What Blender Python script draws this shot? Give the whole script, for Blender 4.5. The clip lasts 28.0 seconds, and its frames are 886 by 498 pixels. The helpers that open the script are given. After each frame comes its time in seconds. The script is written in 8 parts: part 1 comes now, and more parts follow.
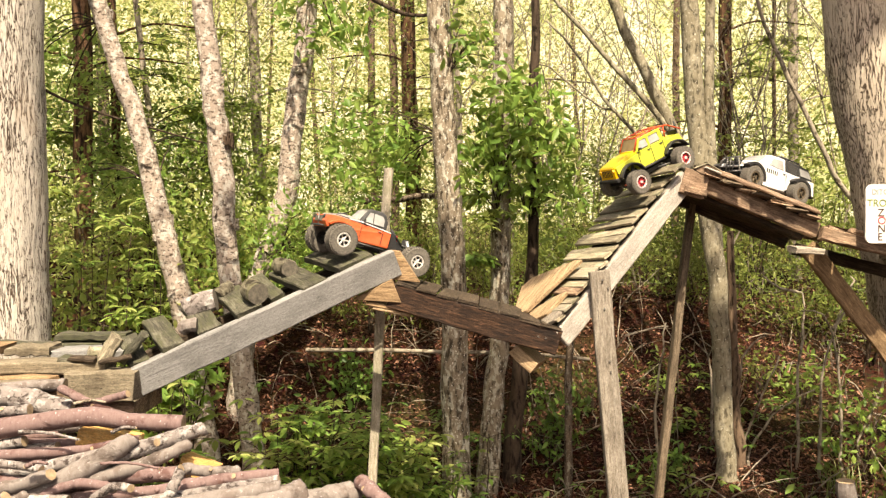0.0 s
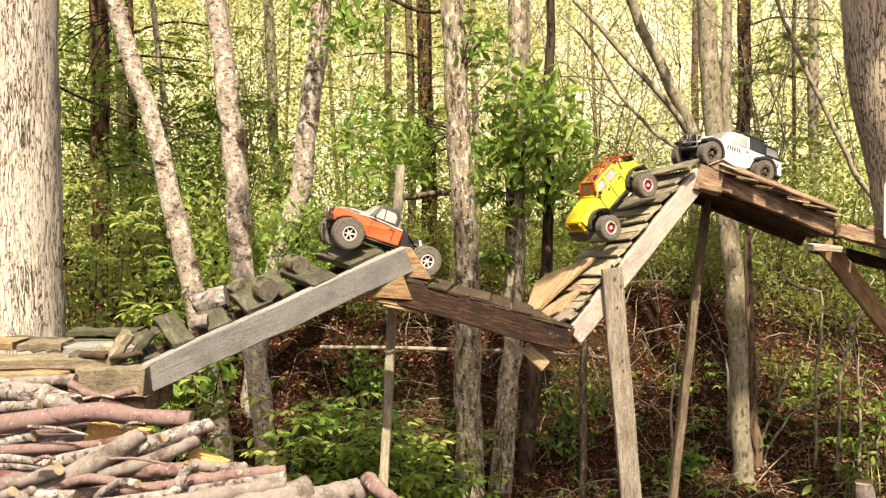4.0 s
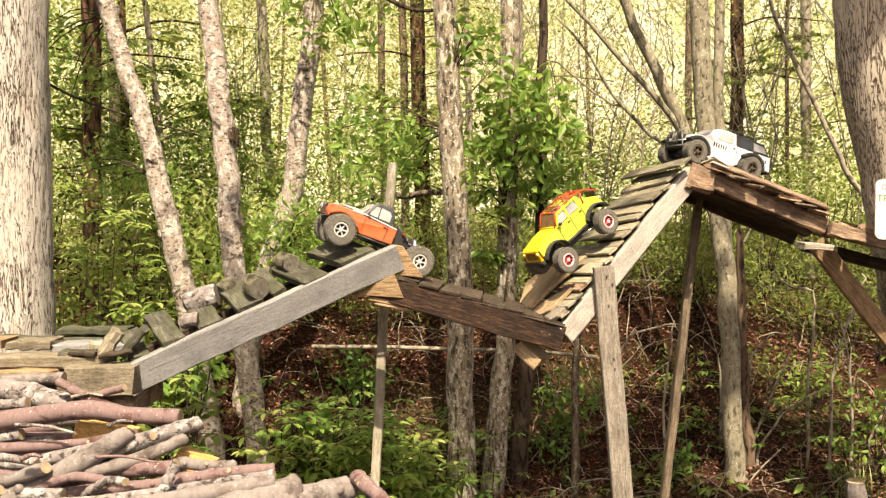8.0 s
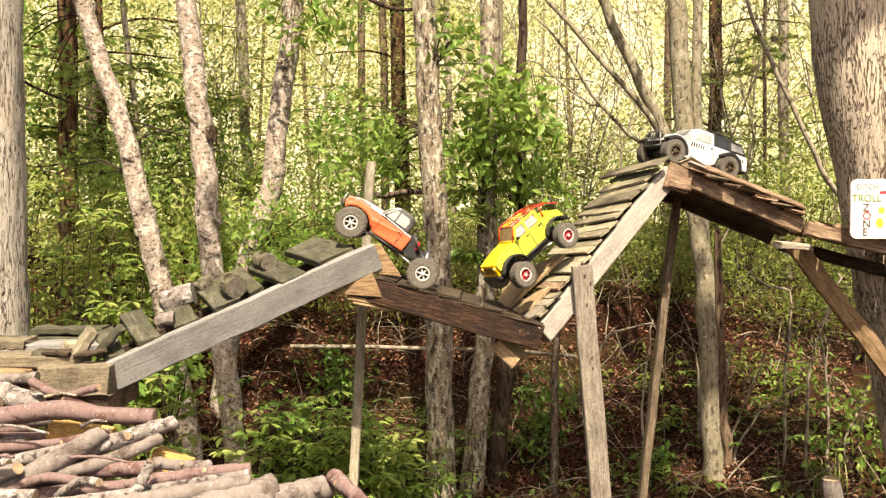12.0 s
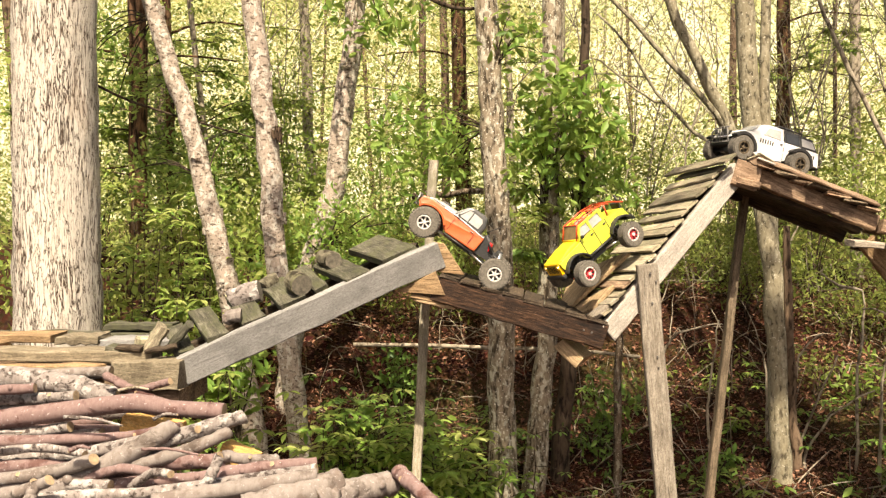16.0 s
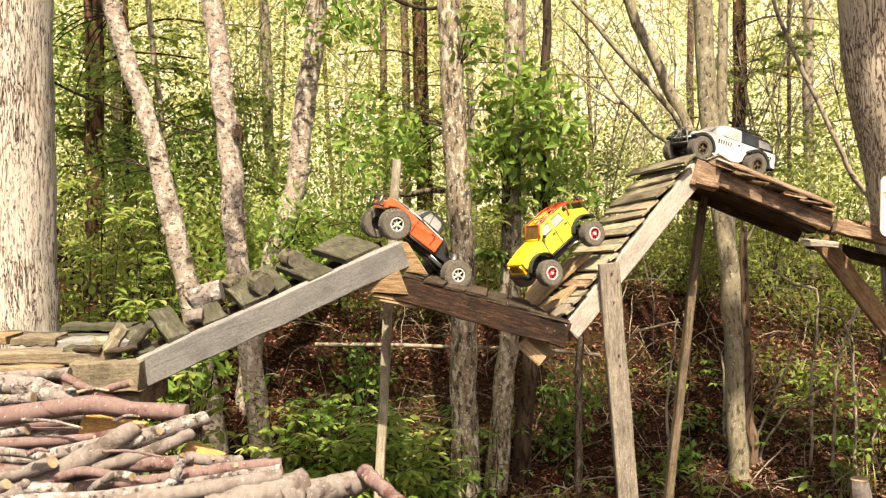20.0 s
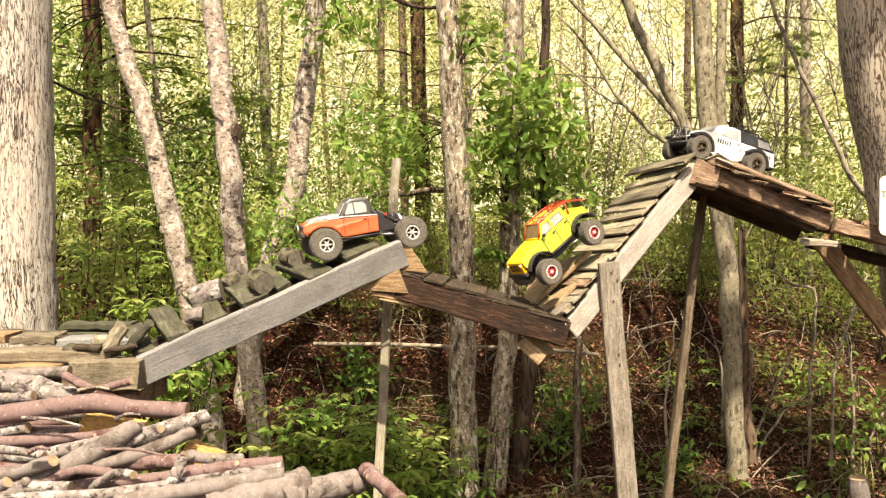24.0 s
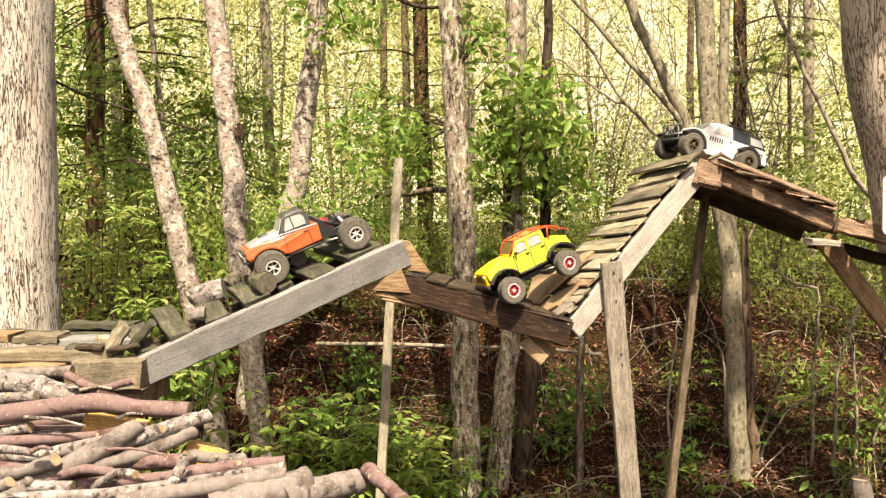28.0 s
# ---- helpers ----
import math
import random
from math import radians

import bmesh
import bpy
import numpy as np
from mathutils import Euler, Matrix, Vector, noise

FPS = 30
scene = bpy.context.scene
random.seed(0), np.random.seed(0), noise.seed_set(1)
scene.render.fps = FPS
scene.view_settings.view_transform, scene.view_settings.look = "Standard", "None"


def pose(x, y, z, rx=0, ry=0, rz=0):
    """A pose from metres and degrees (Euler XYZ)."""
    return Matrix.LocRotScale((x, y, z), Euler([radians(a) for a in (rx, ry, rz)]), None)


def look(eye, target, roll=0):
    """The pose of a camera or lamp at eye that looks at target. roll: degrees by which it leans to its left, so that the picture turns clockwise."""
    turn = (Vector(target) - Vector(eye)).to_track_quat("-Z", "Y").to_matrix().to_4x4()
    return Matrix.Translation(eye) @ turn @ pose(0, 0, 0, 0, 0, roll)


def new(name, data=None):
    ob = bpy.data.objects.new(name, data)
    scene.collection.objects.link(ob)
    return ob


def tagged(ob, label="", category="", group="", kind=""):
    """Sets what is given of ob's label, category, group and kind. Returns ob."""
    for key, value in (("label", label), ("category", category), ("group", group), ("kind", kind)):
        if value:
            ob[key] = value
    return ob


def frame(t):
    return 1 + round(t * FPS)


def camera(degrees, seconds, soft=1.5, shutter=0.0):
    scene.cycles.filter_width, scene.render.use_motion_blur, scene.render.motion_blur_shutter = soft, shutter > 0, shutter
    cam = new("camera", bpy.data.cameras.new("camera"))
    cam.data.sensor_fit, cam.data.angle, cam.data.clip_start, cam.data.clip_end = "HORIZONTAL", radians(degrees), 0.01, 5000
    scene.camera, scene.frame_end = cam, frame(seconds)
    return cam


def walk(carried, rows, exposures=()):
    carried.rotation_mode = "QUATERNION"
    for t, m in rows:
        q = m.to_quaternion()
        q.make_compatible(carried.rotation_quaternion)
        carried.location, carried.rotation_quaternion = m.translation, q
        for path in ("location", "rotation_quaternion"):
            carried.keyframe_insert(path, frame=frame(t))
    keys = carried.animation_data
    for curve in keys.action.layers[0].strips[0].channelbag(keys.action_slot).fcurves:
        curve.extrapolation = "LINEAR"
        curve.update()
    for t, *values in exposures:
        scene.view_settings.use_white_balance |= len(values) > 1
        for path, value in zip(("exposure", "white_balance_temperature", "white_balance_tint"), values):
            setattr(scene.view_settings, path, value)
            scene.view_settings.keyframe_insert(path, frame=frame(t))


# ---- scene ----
cam = camera(53.1, 28.0, soft=1.3, shutter=0.5)
PATH = [
    (0, (-0.010, -0.031, 1.537), (0.017, 1.968, 1.485), -0.18),
    (0.5, (0.001, -0.029, 1.536), (0.007, 1.971, 1.484), -0.23),
    (1, (0.014, -0.022, 1.541), (0.001, 1.977, 1.485), -0.16),
    (1.5, (0.009, -0.020, 1.538), (-0.012, 1.979, 1.482), -0.13),
    (2, (0.015, -0.017, 1.537), (-0.008, 1.982, 1.481), -0.16),
    (2.5, (0.016, -0.018, 1.536), (-0.006, 1.981, 1.480), -0.13),
    (3, (0.012, -0.017, 1.534), (-0.004, 1.982, 1.478), -0.17),
    (3.5, (0.017, -0.014, 1.531), (0.003, 1.985, 1.476), -0.12),
    (5.5, (0.023, -0.009, 1.523), (-0.005, 1.990, 1.469), -0.13),
    (6, (0.026, -0.006, 1.520), (0.000, 1.993, 1.467), -0.08),
    (6.5, (0.027, -0.005, 1.520), (0.001, 1.994, 1.466), -0.09),
    (7, (0.030, -0.007, 1.523), (0.005, 1.992, 1.468), -0.09),
    (7.5, (0.026, -0.006, 1.520), (0.004, 1.993, 1.466), -0.09),
    (8, (0.032, -0.004, 1.519), (0.028, 1.995, 1.466), -0.08),
    (8.5, (0.032, -0.002, 1.516), (0.034, 1.997, 1.464), -0.08),
    (9, (0.034, 0.000, 1.517), (0.039, 2.000, 1.464), -0.06),
    (9.5, (0.031, 0.001, 1.513), (0.042, 2.001, 1.462), -0.06),
    (10, (0.033, -0.002, 1.518), (0.045, 1.997, 1.465), -0.04),
    (10.5, (0.033, -0.001, 1.514), (0.046, 1.998, 1.462), -0.02),
    (11, (0.034, 0.000, 1.514), (0.063, 2.000, 1.462), -0.06),
    (11.5, (0.038, -0.001, 1.515), (0.072, 1.998, 1.462), -0.05),
    (12, (0.041, 0.002, 1.513), (0.080, 2.001, 1.461), -0.01),
    (12.5, (0.049, 0.003, 1.510), (0.080, 2.002, 1.459), -0.02),
    (14.5, (0.035, 0.003, 1.504), (-0.035, 2.002, 1.454), -0.09),
    (15, (0.033, 0.001, 1.506), (-0.049, 1.999, 1.455), -0.08),
    (15.5, (0.029, 0.001, 1.505), (-0.065, 1.998, 1.454), -0.13),
    (16, (0.028, 0.001, 1.505), (-0.067, 1.998, 1.454), -0.09),
    (16.5, (0.026, 0.006, 1.505), (-0.066, 2.003, 1.453), -0.07),
    (17, (0.028, 0.001, 1.503), (-0.066, 1.999, 1.452), -0.08),
    (17.5, (0.031, 0.002, 1.502), (-0.058, 1.999, 1.452), -0.07),
    (18, (0.026, 0.002, 1.503), (-0.061, 2.000, 1.451), -0.05),
    (18.5, (0.022, 0.001, 1.502), (-0.055, 1.999, 1.451), -0.04),
    (19, (0.020, 0.003, 1.501), (-0.016, 2.002, 1.450), -0.03),
    (19.5, (0.019, 0.001, 1.502), (0.005, 2.001, 1.451), -0.01),
    (20, (0.013, -0.002, 1.504), (0.009, 1.997, 1.452), -0.04),
    (20.5, (0.014, -0.005, 1.504), (0.011, 1.995, 1.452), -0.05),
    (21, (0.009, -0.005, 1.502), (0.009, 1.994, 1.451), -0.04),
    (21.5, (0.005, -0.004, 1.501), (0.007, 1.996, 1.450), -0.00),
    (23.5, (0.004, -0.002, 1.501), (0.008, 1.997, 1.450), -0.02),
    (24, (0.000, -0.002, 1.498), (0.004, 1.998, 1.447), 0.01),
    (24.5, (-0.002, -0.001, 1.499), (0.000, 1.998, 1.447), 0.01),
    (25, (0.000, 0.000, 1.500), (0.000, 1.999, 1.448), -0.00),
    (25.5, (0.005, 0.001, 1.498), (0.003, 2.000, 1.447), 0.01),
    (26, (0.006, 0.003, 1.497), (0.006, 2.002, 1.447), 0.01),
    (26.5, (-0.000, -0.001, 1.500), (0.002, 1.998, 1.448), 0.03),
    (27, (-0.007, 0.000, 1.496), (-0.004, 1.999, 1.446), 0.01),
    (27.5, (-0.002, -0.003, 1.498), (-0.003, 1.996, 1.447), -0.00),
    (28, (0.001, 0.000, 1.497), (-0.001, 2.000, 1.446), 0.01),
]
walk(cam, [(t, look(eye, target, roll)) for t, eye, target, roll in PATH])

# ---- light ----
world = bpy.data.worlds.new("sky")
scene.world = world
world.use_nodes = True
_n = world.node_tree.nodes
_sky = _n.new("ShaderNodeTexSky")
_sky.sky_type = "NISHITA"
_sky.sun_disc = False
SUN_ELEV, SUN_AZ = 57.0, 177.0          # azimuth clockwise from +y
_sky.sun_elevation, _sky.sun_rotation = radians(SUN_ELEV), radians(SUN_AZ)
_sky.dust_density = 6.0
_sky.air_density = 0.8
_sky.ozone_density = 0.4
world.node_tree.links.new(_sky.outputs[0], _n["Background"].inputs[0])
_n["Background"].inputs[1].default_value = 0.064
_sun = bpy.data.lights.new("sun", "SUN")
_sun.energy, _sun.angle, _sun.color = 3.75, radians(0.6), (1.0, 0.93, 0.80)
_se, _sa = radians(SUN_ELEV), radians(SUN_AZ)
SUN_DIR = Vector((math.cos(_se) * math.sin(_sa), math.cos(_se) * math.cos(_sa), math.sin(_se)))
new("sun", _sun).matrix_world = look(tuple(SUN_DIR * 60), (0, 0, 0))
scene.view_settings.exposure = 1.46
scene.view_settings.use_white_balance = True
scene.view_settings.white_balance_temperature = 7850
scene.view_settings.white_balance_tint = 11

rng = np.random.default_rng(7)
rnd = random.Random(5)


# ---- materials ----
def material(name, build):
    m = bpy.data.materials.new(name)
    m.use_nodes = True
    nt = m.node_tree
    build(nt, nt.nodes["Principled BSDF"])
    return m


def node(nt, kind, **values):
    n = nt.nodes.new(kind)
    for key, value in values.items():
        n.inputs[key].default_value = value
    return n


def coords(nt, stretch, spread=True):
    """Object coordinates, stretched, moved by a random step for each object."""
    tc = nt.nodes.new("ShaderNodeTexCoord")
    mp = nt.nodes.new("ShaderNodeMapping")
    mp.inputs["Scale"].default_value = stretch
    nt.links.new(tc.outputs["Object"], mp.inputs["Vector"])
    if not spread:
        return mp.outputs[0]
    oi = nt.nodes.new("ShaderNodeObjectInfo")
    mul = nt.nodes.new("ShaderNodeVectorMath")
    mul.operation = "MULTIPLY"
    mul.inputs[1].default_value = (37.0, 51.0, 23.0)
    add = nt.nodes.new("ShaderNodeVectorMath")
    nt.links.new(oi.outputs["Random"], mul.inputs[0])
    nt.links.new(mp.outputs[0], add.inputs[0])
    nt.links.new(mul.outputs[0], add.inputs[1])
    return add.outputs[0]


def ramp_node(nt, stops):
    r = nt.nodes.new("ShaderNodeValToRGB")
    e = r.color_ramp.elements
    while len(e) < len(stops):
        e.new(0.5)
    for el, (p, c) in zip(e, stops):
        el.position, el.color = p, (*c, 1)
    return r


def mix_color(nt, a, b, fac, kind="MIX"):
    m = nt.nodes.new("ShaderNodeMix")
    m.data_type, m.blend_type = "RGBA", kind
    if isinstance(fac, float):
        m.inputs[0].default_value = fac
    else:
        nt.links.new(fac, m.inputs[0])
    for slot, v in ((6, a), (7, b)):
        if isinstance(v, tuple):
            m.inputs[slot].default_value = (*v, 1)
        else:
            nt.links.new(v, m.inputs[slot])
    return m.outputs[2]


def vary(nt, color, low, high):
    """Brightness that differs from object to object."""
    oi = nt.nodes.new("ShaderNodeObjectInfo")
    mr = node(nt, "ShaderNodeMapRange", **{"To Min": low, "To Max": high})
    nt.links.new(oi.outputs["Random"], mr.inputs[0])
    hsv = nt.nodes.new("ShaderNodeHueSaturation")
    nt.links.new(mr.outputs[0], hsv.inputs["Value"])
    nt.links.new(color, hsv.inputs["Color"])
    return hsv.outputs[0]


def bump(nt, bsdf, height, strength, distance):
    b = node(nt, "ShaderNodeBump", Strength=strength, Distance=distance)
    nt.links.new(height, b.inputs["Height"])
    nt.links.new(b.outputs[0], bsdf.inputs["Normal"])


def wood(name, dark, mid, light, stain=(0.05, 0.045, 0.035), stained=0.4, moss=None, rough=0.82, low=0.8, high=1.15, split=0.85):
    """Weathered sawn wood, the grain along the local x."""
    def build(nt, s):
        grain = node(nt, "ShaderNodeTexNoise", Scale=1.0, Detail=9.0, Roughness=0.7, Distortion=0.6)
        nt.links.new(coords(nt, (14, 120, 120)), grain.inputs["Vector"])
        crack = node(nt, "ShaderNodeTexNoise", Scale=1.0, Detail=3.0, Roughness=0.5)
        nt.links.new(coords(nt, (6, 260, 260)), crack.inputs["Vector"])
        blot = node(nt, "ShaderNodeTexNoise", Scale=1.0, Detail=5.0, Roughness=0.6)
        nt.links.new(coords(nt, (7, 16, 16)), blot.inputs["Vector"])
        col = ramp_node(nt, [(0.36, dark), (0.5, mid), (0.64, light)])
        nt.links.new(grain.outputs[0], col.inputs[0])
        sm = ramp_node(nt, [(0.52 - 0.1 * stained, (0, 0, 0)), (0.72, (stained,) * 3)])
        nt.links.new(blot.outputs[0], sm.inputs[0])
        ck = ramp_node(nt, [(0.30, (split,) * 3), (0.37, (0, 0, 0))])
        nt.links.new(crack.outputs[0], ck.inputs[0])
        c = mix_color(nt, col.outputs[0], stain, sm.outputs[0])
        c = mix_color(nt, c, tuple(v * 0.35 for v in dark), ck.outputs[0])
        dust = node(nt, "ShaderNodeTexNoise", Scale=1.0, Detail=4.0, Roughness=0.8)
        nt.links.new(coords(nt, (120, 210, 210)), dust.inputs["Vector"])
        dr = ramp_node(nt, [(0.36, (0.55,) * 3), (0.5, (1, 1, 1)), (0.66, (1.3,) * 3)])
        nt.links.new(dust.outputs[0], dr.inputs[0])
        c = mix_color(nt, c, dr.outputs[0], 0.75, "MULTIPLY")
        if moss:
            mn = node(nt, "ShaderNodeTexNoise", Scale=1.0, Detail=6.0, Roughness=0.7)
            nt.links.new(coords(nt, (14, 22, 22)), mn.inputs["Vector"])
            mm = ramp_node(nt, [(0.45, (0, 0, 0)), (0.62, (0.75,) * 3)])
            nt.links.new(mn.outputs[0], mm.inputs[0])
            c = mix_color(nt, c, moss, mm.outputs[0])
        nt.links.new(vary(nt, c, low, high), s.inputs["Base Color"])
        s.inputs["Roughness"].default_value = rough
        s.inputs["Specular IOR Level"].default_value = 0.25
        bump(nt, s, grain.outputs[0], 0.7, 0.004)
    return material(name, build)


def bark(name, deep, base, pale, plates=(30, 30, 5), lichen=None, amount=0.5, depth=0.02, fine=60, cut=0.44, patch=(7, 7, 4.5), edge=0.5, dots=None, cracks=None, spread=True):
    """Bark with broken furrows that run along the local z, and pale or lichened patches."""
    def build(nt, s):
        fur_n = node(nt, "ShaderNodeTexNoise", Scale=1.0, Detail=5.0, Roughness=0.6, Distortion=0.4)
        nt.links.new(coords(nt, plates, spread), fur_n.inputs["Vector"])
        fn = node(nt, "ShaderNodeTexNoise", Scale=1.0, Detail=8.0, Roughness=0.7)
        nt.links.new(coords(nt, (fine, fine, fine * 0.35), spread), fn.inputs["Vector"])
        big = node(nt, "ShaderNodeTexNoise", Scale=1.0, Detail=4.0, Roughness=0.65)
        nt.links.new(coords(nt, patch, spread), big.inputs["Vector"])
        fur = ramp_node(nt, [(cut - 0.06, (0, 0, 0)), (cut + 0.05, (1, 1, 1))])
        nt.links.new(fur_n.outputs[0], fur.inputs[0])
        if cracks:
            rn = node(nt, "ShaderNodeTexNoise", Scale=1.0, Detail=3.0, Roughness=0.65, Distortion=0.5)
            nt.links.new(coords(nt, cracks[:3], spread), rn.inputs["Vector"])
            off = nt.nodes.new("ShaderNodeMath")
            off.operation = "SUBTRACT"
            off.inputs[1].default_value = 0.5
            nt.links.new(rn.outputs[0], off.inputs[0])
            dist = nt.nodes.new("ShaderNodeMath")
            dist.operation = "ABSOLUTE"
            nt.links.new(off.outputs[0], dist.inputs[0])
            wn = node(nt, "ShaderNodeTexNoise", Scale=1.0, Detail=5.0, Roughness=0.7)
            nt.links.new(coords(nt, (7, 7, 2.6), spread), wn.inputs["Vector"])
            wr = node(nt, "ShaderNodeMapRange", **{"From Min": 0.36, "From Max": 0.66, "To Min": cracks[3] * 0.12, "To Max": cracks[3] * 1.5})
            nt.links.new(wn.outputs[0], wr.inputs[0])
            wide = nt.nodes.new("ShaderNodeMath")
            wide.operation = "DIVIDE"
            nt.links.new(dist.outputs[0], wide.inputs[0])
            nt.links.new(wr.outputs[0], wide.inputs[1])
            fur = ramp_node(nt, [(0.45, (0, 0, 0)), (1.0, (1, 1, 1))])
            nt.links.new(wide.outputs[0], fur.inputs[0])
        col = ramp_node(nt, [(0.3, base), (0.7, pale)])
        nt.links.new(fn.outputs[0], col.inputs[0])
        c = mix_color(nt, deep, col.outputs[0], fur.outputs[0])
        if lichen:
            lm = ramp_node(nt, [(edge, (0, 0, 0)), (edge + 0.07, (amount,) * 3)])
            nt.links.new(big.outputs[0], lm.inputs[0])
            c = mix_color(nt, c, lichen, lm.outputs[0])
        if dots:
            dn = node(nt, "ShaderNodeTexNoise", Scale=1.0, Detail=2.0, Roughness=0.5)
            nt.links.new(coords(nt, (dots[1],) * 3, spread), dn.inputs["Vector"])
            dm = ramp_node(nt, [(dots[2], (0, 0, 0)), (dots[2] + 0.05, (0.9,) * 3)])
            nt.links.new(dn.outputs[0], dm.inputs[0])
            c = mix_color(nt, c, dots[0], dm.outputs[0])
        nt.links.new(c, s.inputs["Base Color"])
        s.inputs["Roughness"].default_value = 0.9
        s.inputs["Specular IOR Level"].default_value = 0.15
        h = mix_color(nt, fur.outputs[0], fn.outputs[0], 0.4)
        bump(nt, s, h, 0.9, depth)
    return material(name, build)


def leafy(name, a, b, c, through_light=0.5, rough=0.45):
    """Leaves: three greens by random island, part of the light shining through."""
    def build(nt, s):
        geo = nt.nodes.new("ShaderNodeNewGeometry")
        col = ramp_node(nt, [(0.0, a), (0.5, b), (1.0, c)])
        nt.links.new(geo.outputs["Random Per Island"], col.inputs[0])
        nt.links.new(col.outputs[0], s.inputs["Base Color"])
        s.inputs["Roughness"].default_value = rough
        s.inputs["Specular IOR Level"].default_value = 0.3
        tr = nt.nodes.new("ShaderNodeBsdfTranslucent")
        warm = mix_color(nt, col.outputs[0], (1.0, 1.0, 0.35), 0.25, "MIX")
        nt.links.new(warm, tr.inputs[0])
        mx = nt.nodes.new("ShaderNodeMixShader")
        mx.inputs[0].default_value = through_light
        nt.links.new(s.outputs[0], mx.inputs[1])
        nt.links.new(tr.outputs[0], mx.inputs[2])
        nt.links.new(mx.outputs[0], nt.nodes["Material Output"].inputs[0])
    return material(name, build)


def plain(name, color, rough=0.5, metal=0.0, grain=0.12, scale=90, relief=0.0, coat=0.0):
    """Paint, rubber, metal or plastic with dust and fine unevenness."""
    def build(nt, s):
        n1 = node(nt, "ShaderNodeTexNoise", Scale=1.0, Detail=6.0, Roughness=0.7)
        nt.links.new(coords(nt, (scale, scale, scale)), n1.inputs["Vector"])
        r = ramp_node(nt, [(0.35, tuple(max(0, v * (1 - grain)) for v in color)), (0.65, tuple(min(1, v * (1 + grain) + grain * 0.03) for v in color))])
        nt.links.new(n1.outputs[0], r.inputs[0])
        nt.links.new(r.outputs[0], s.inputs["Base Color"])
        mr = node(nt, "ShaderNodeMapRange", **{"To Min": rough * 0.8, "To Max": min(1, rough * 1.25)})
        nt.links.new(n1.outputs[0], mr.inputs[0])
        nt.links.new(mr.outputs[0], s.inputs["Roughness"])
        s.inputs["Metallic"].default_value = metal
        s.inputs["Coat Weight"].default_value = coat
        if relief:
            bump(nt, s, n1.outputs[0], 0.6, relief)
    return material(name, build)


def ground_cover(nt, s):
    n1 = node(nt, "ShaderNodeTexNoise", Scale=1.0, Detail=9.0, Roughness=0.75)
    nt.links.new(coords(nt, (9, 9, 9), False), n1.inputs["Vector"])
    n2 = node(nt, "ShaderNodeTexNoise", Scale=1.0, Detail=3.0)
    nt.links.new(coords(nt, (0.9, 0.9, 0.9), False), n2.inputs["Vector"])
    v = node(nt, "ShaderNodeTexVoronoi", Scale=1.0)
    nt.links.new(coords(nt, (28, 28, 28), False), v.inputs["Vector"])
    a = ramp_node(nt, [(0.3, (0.014, 0.007, 0.004)), (0.55, (0.045, 0.019, 0.010)), (0.75, (0.09, 0.045, 0.026))])
    nt.links.new(n1.outputs[0], a.inputs[0])
    c = mix_color(nt, a.outputs[0], v.outputs["Color"], 0.5, "MULTIPLY")
    g = ramp_node(nt, [(0.5, (0, 0, 0)), (0.7, (0.5,) * 3)])
    nt.links.new(n2.outputs[0], g.inputs[0])
    c = mix_color(nt, c, (0.06, 0.06, 0.022), g.outputs[0])
    nt.links.new(c, s.inputs["Base Color"])
    s.inputs["Roughness"].default_value = 0.95
    s.inputs["Specular IOR Level"].default_value = 0.1
    bump(nt, s, v.outputs["Distance"], 0.8, 0.03)


M_GROUND = material("forest_soil", ground_cover)
M_GREY_WOOD = wood("grey_weathered_wood", (0.216, 0.213, 0.210), (0.239, 0.236, 0.233), (0.262, 0.259, 0.256), (0.092, 0.090, 0.088), 0.6, split=0.12, low=0.95, high=1.05)
M_PALE_WOOD = wood("pale_weathered_wood", (0.184, 0.155, 0.124), (0.313, 0.273, 0.225), (0.432, 0.391, 0.336), (0.110, 0.087, 0.069), 0.6)
M_PINE_WOOD = wood("brown_tan_sawn_wood", (0.15, 0.092, 0.05), (0.31, 0.205, 0.115), (0.44, 0.31, 0.185), (0.10, 0.062, 0.035), 0.6)
M_ASH_WOOD = wood("pale_ash_grey_wood", (0.37, 0.335, 0.30), (0.45, 0.415, 0.375), (0.52, 0.485, 0.445), (0.19, 0.165, 0.14), 0.5, split=0.4)
M_TAN_WOOD = wood("tan_wood", (0.25, 0.17, 0.10), (0.42, 0.30, 0.18), (0.55, 0.42, 0.27), (0.16, 0.10, 0.06), 0.4)
M_NEW_WOOD = wood("yellow_new_wood", (0.45, 0.25, 0.08), (0.58, 0.34, 0.12), (0.66, 0.44, 0.2), (0.3, 0.16, 0.06), 0.3)
M_BROWN_WOOD = wood("brown_stained_wood", (0.128, 0.083, 0.055), (0.284, 0.191, 0.129), (0.493, 0.359, 0.254), (0.038, 0.026, 0.021), 0.9)
M_MOSS_WOOD = wood("green_mossy_board", (0.038, 0.036, 0.027), (0.085, 0.080, 0.06), (0.165, 0.158, 0.122), (0.018, 0.018, 0.013), 0.85, (0.068, 0.072, 0.038))
M_RAMP_WOOD = wood("tan_grey_board", (0.162, 0.131, 0.096), (0.324, 0.278, 0.202), (0.486, 0.430, 0.324), (0.071, 0.059, 0.042), 0.75, (0.223, 0.217, 0.142), low=0.55, high=1.3)
M_PALE_BOARD = wood("pale_worn_board", (0.239, 0.202, 0.152), (0.386, 0.345, 0.271), (0.515, 0.469, 0.386), (0.120, 0.101, 0.074), 0.6, (0.248, 0.239, 0.166), low=0.8, high=1.2)
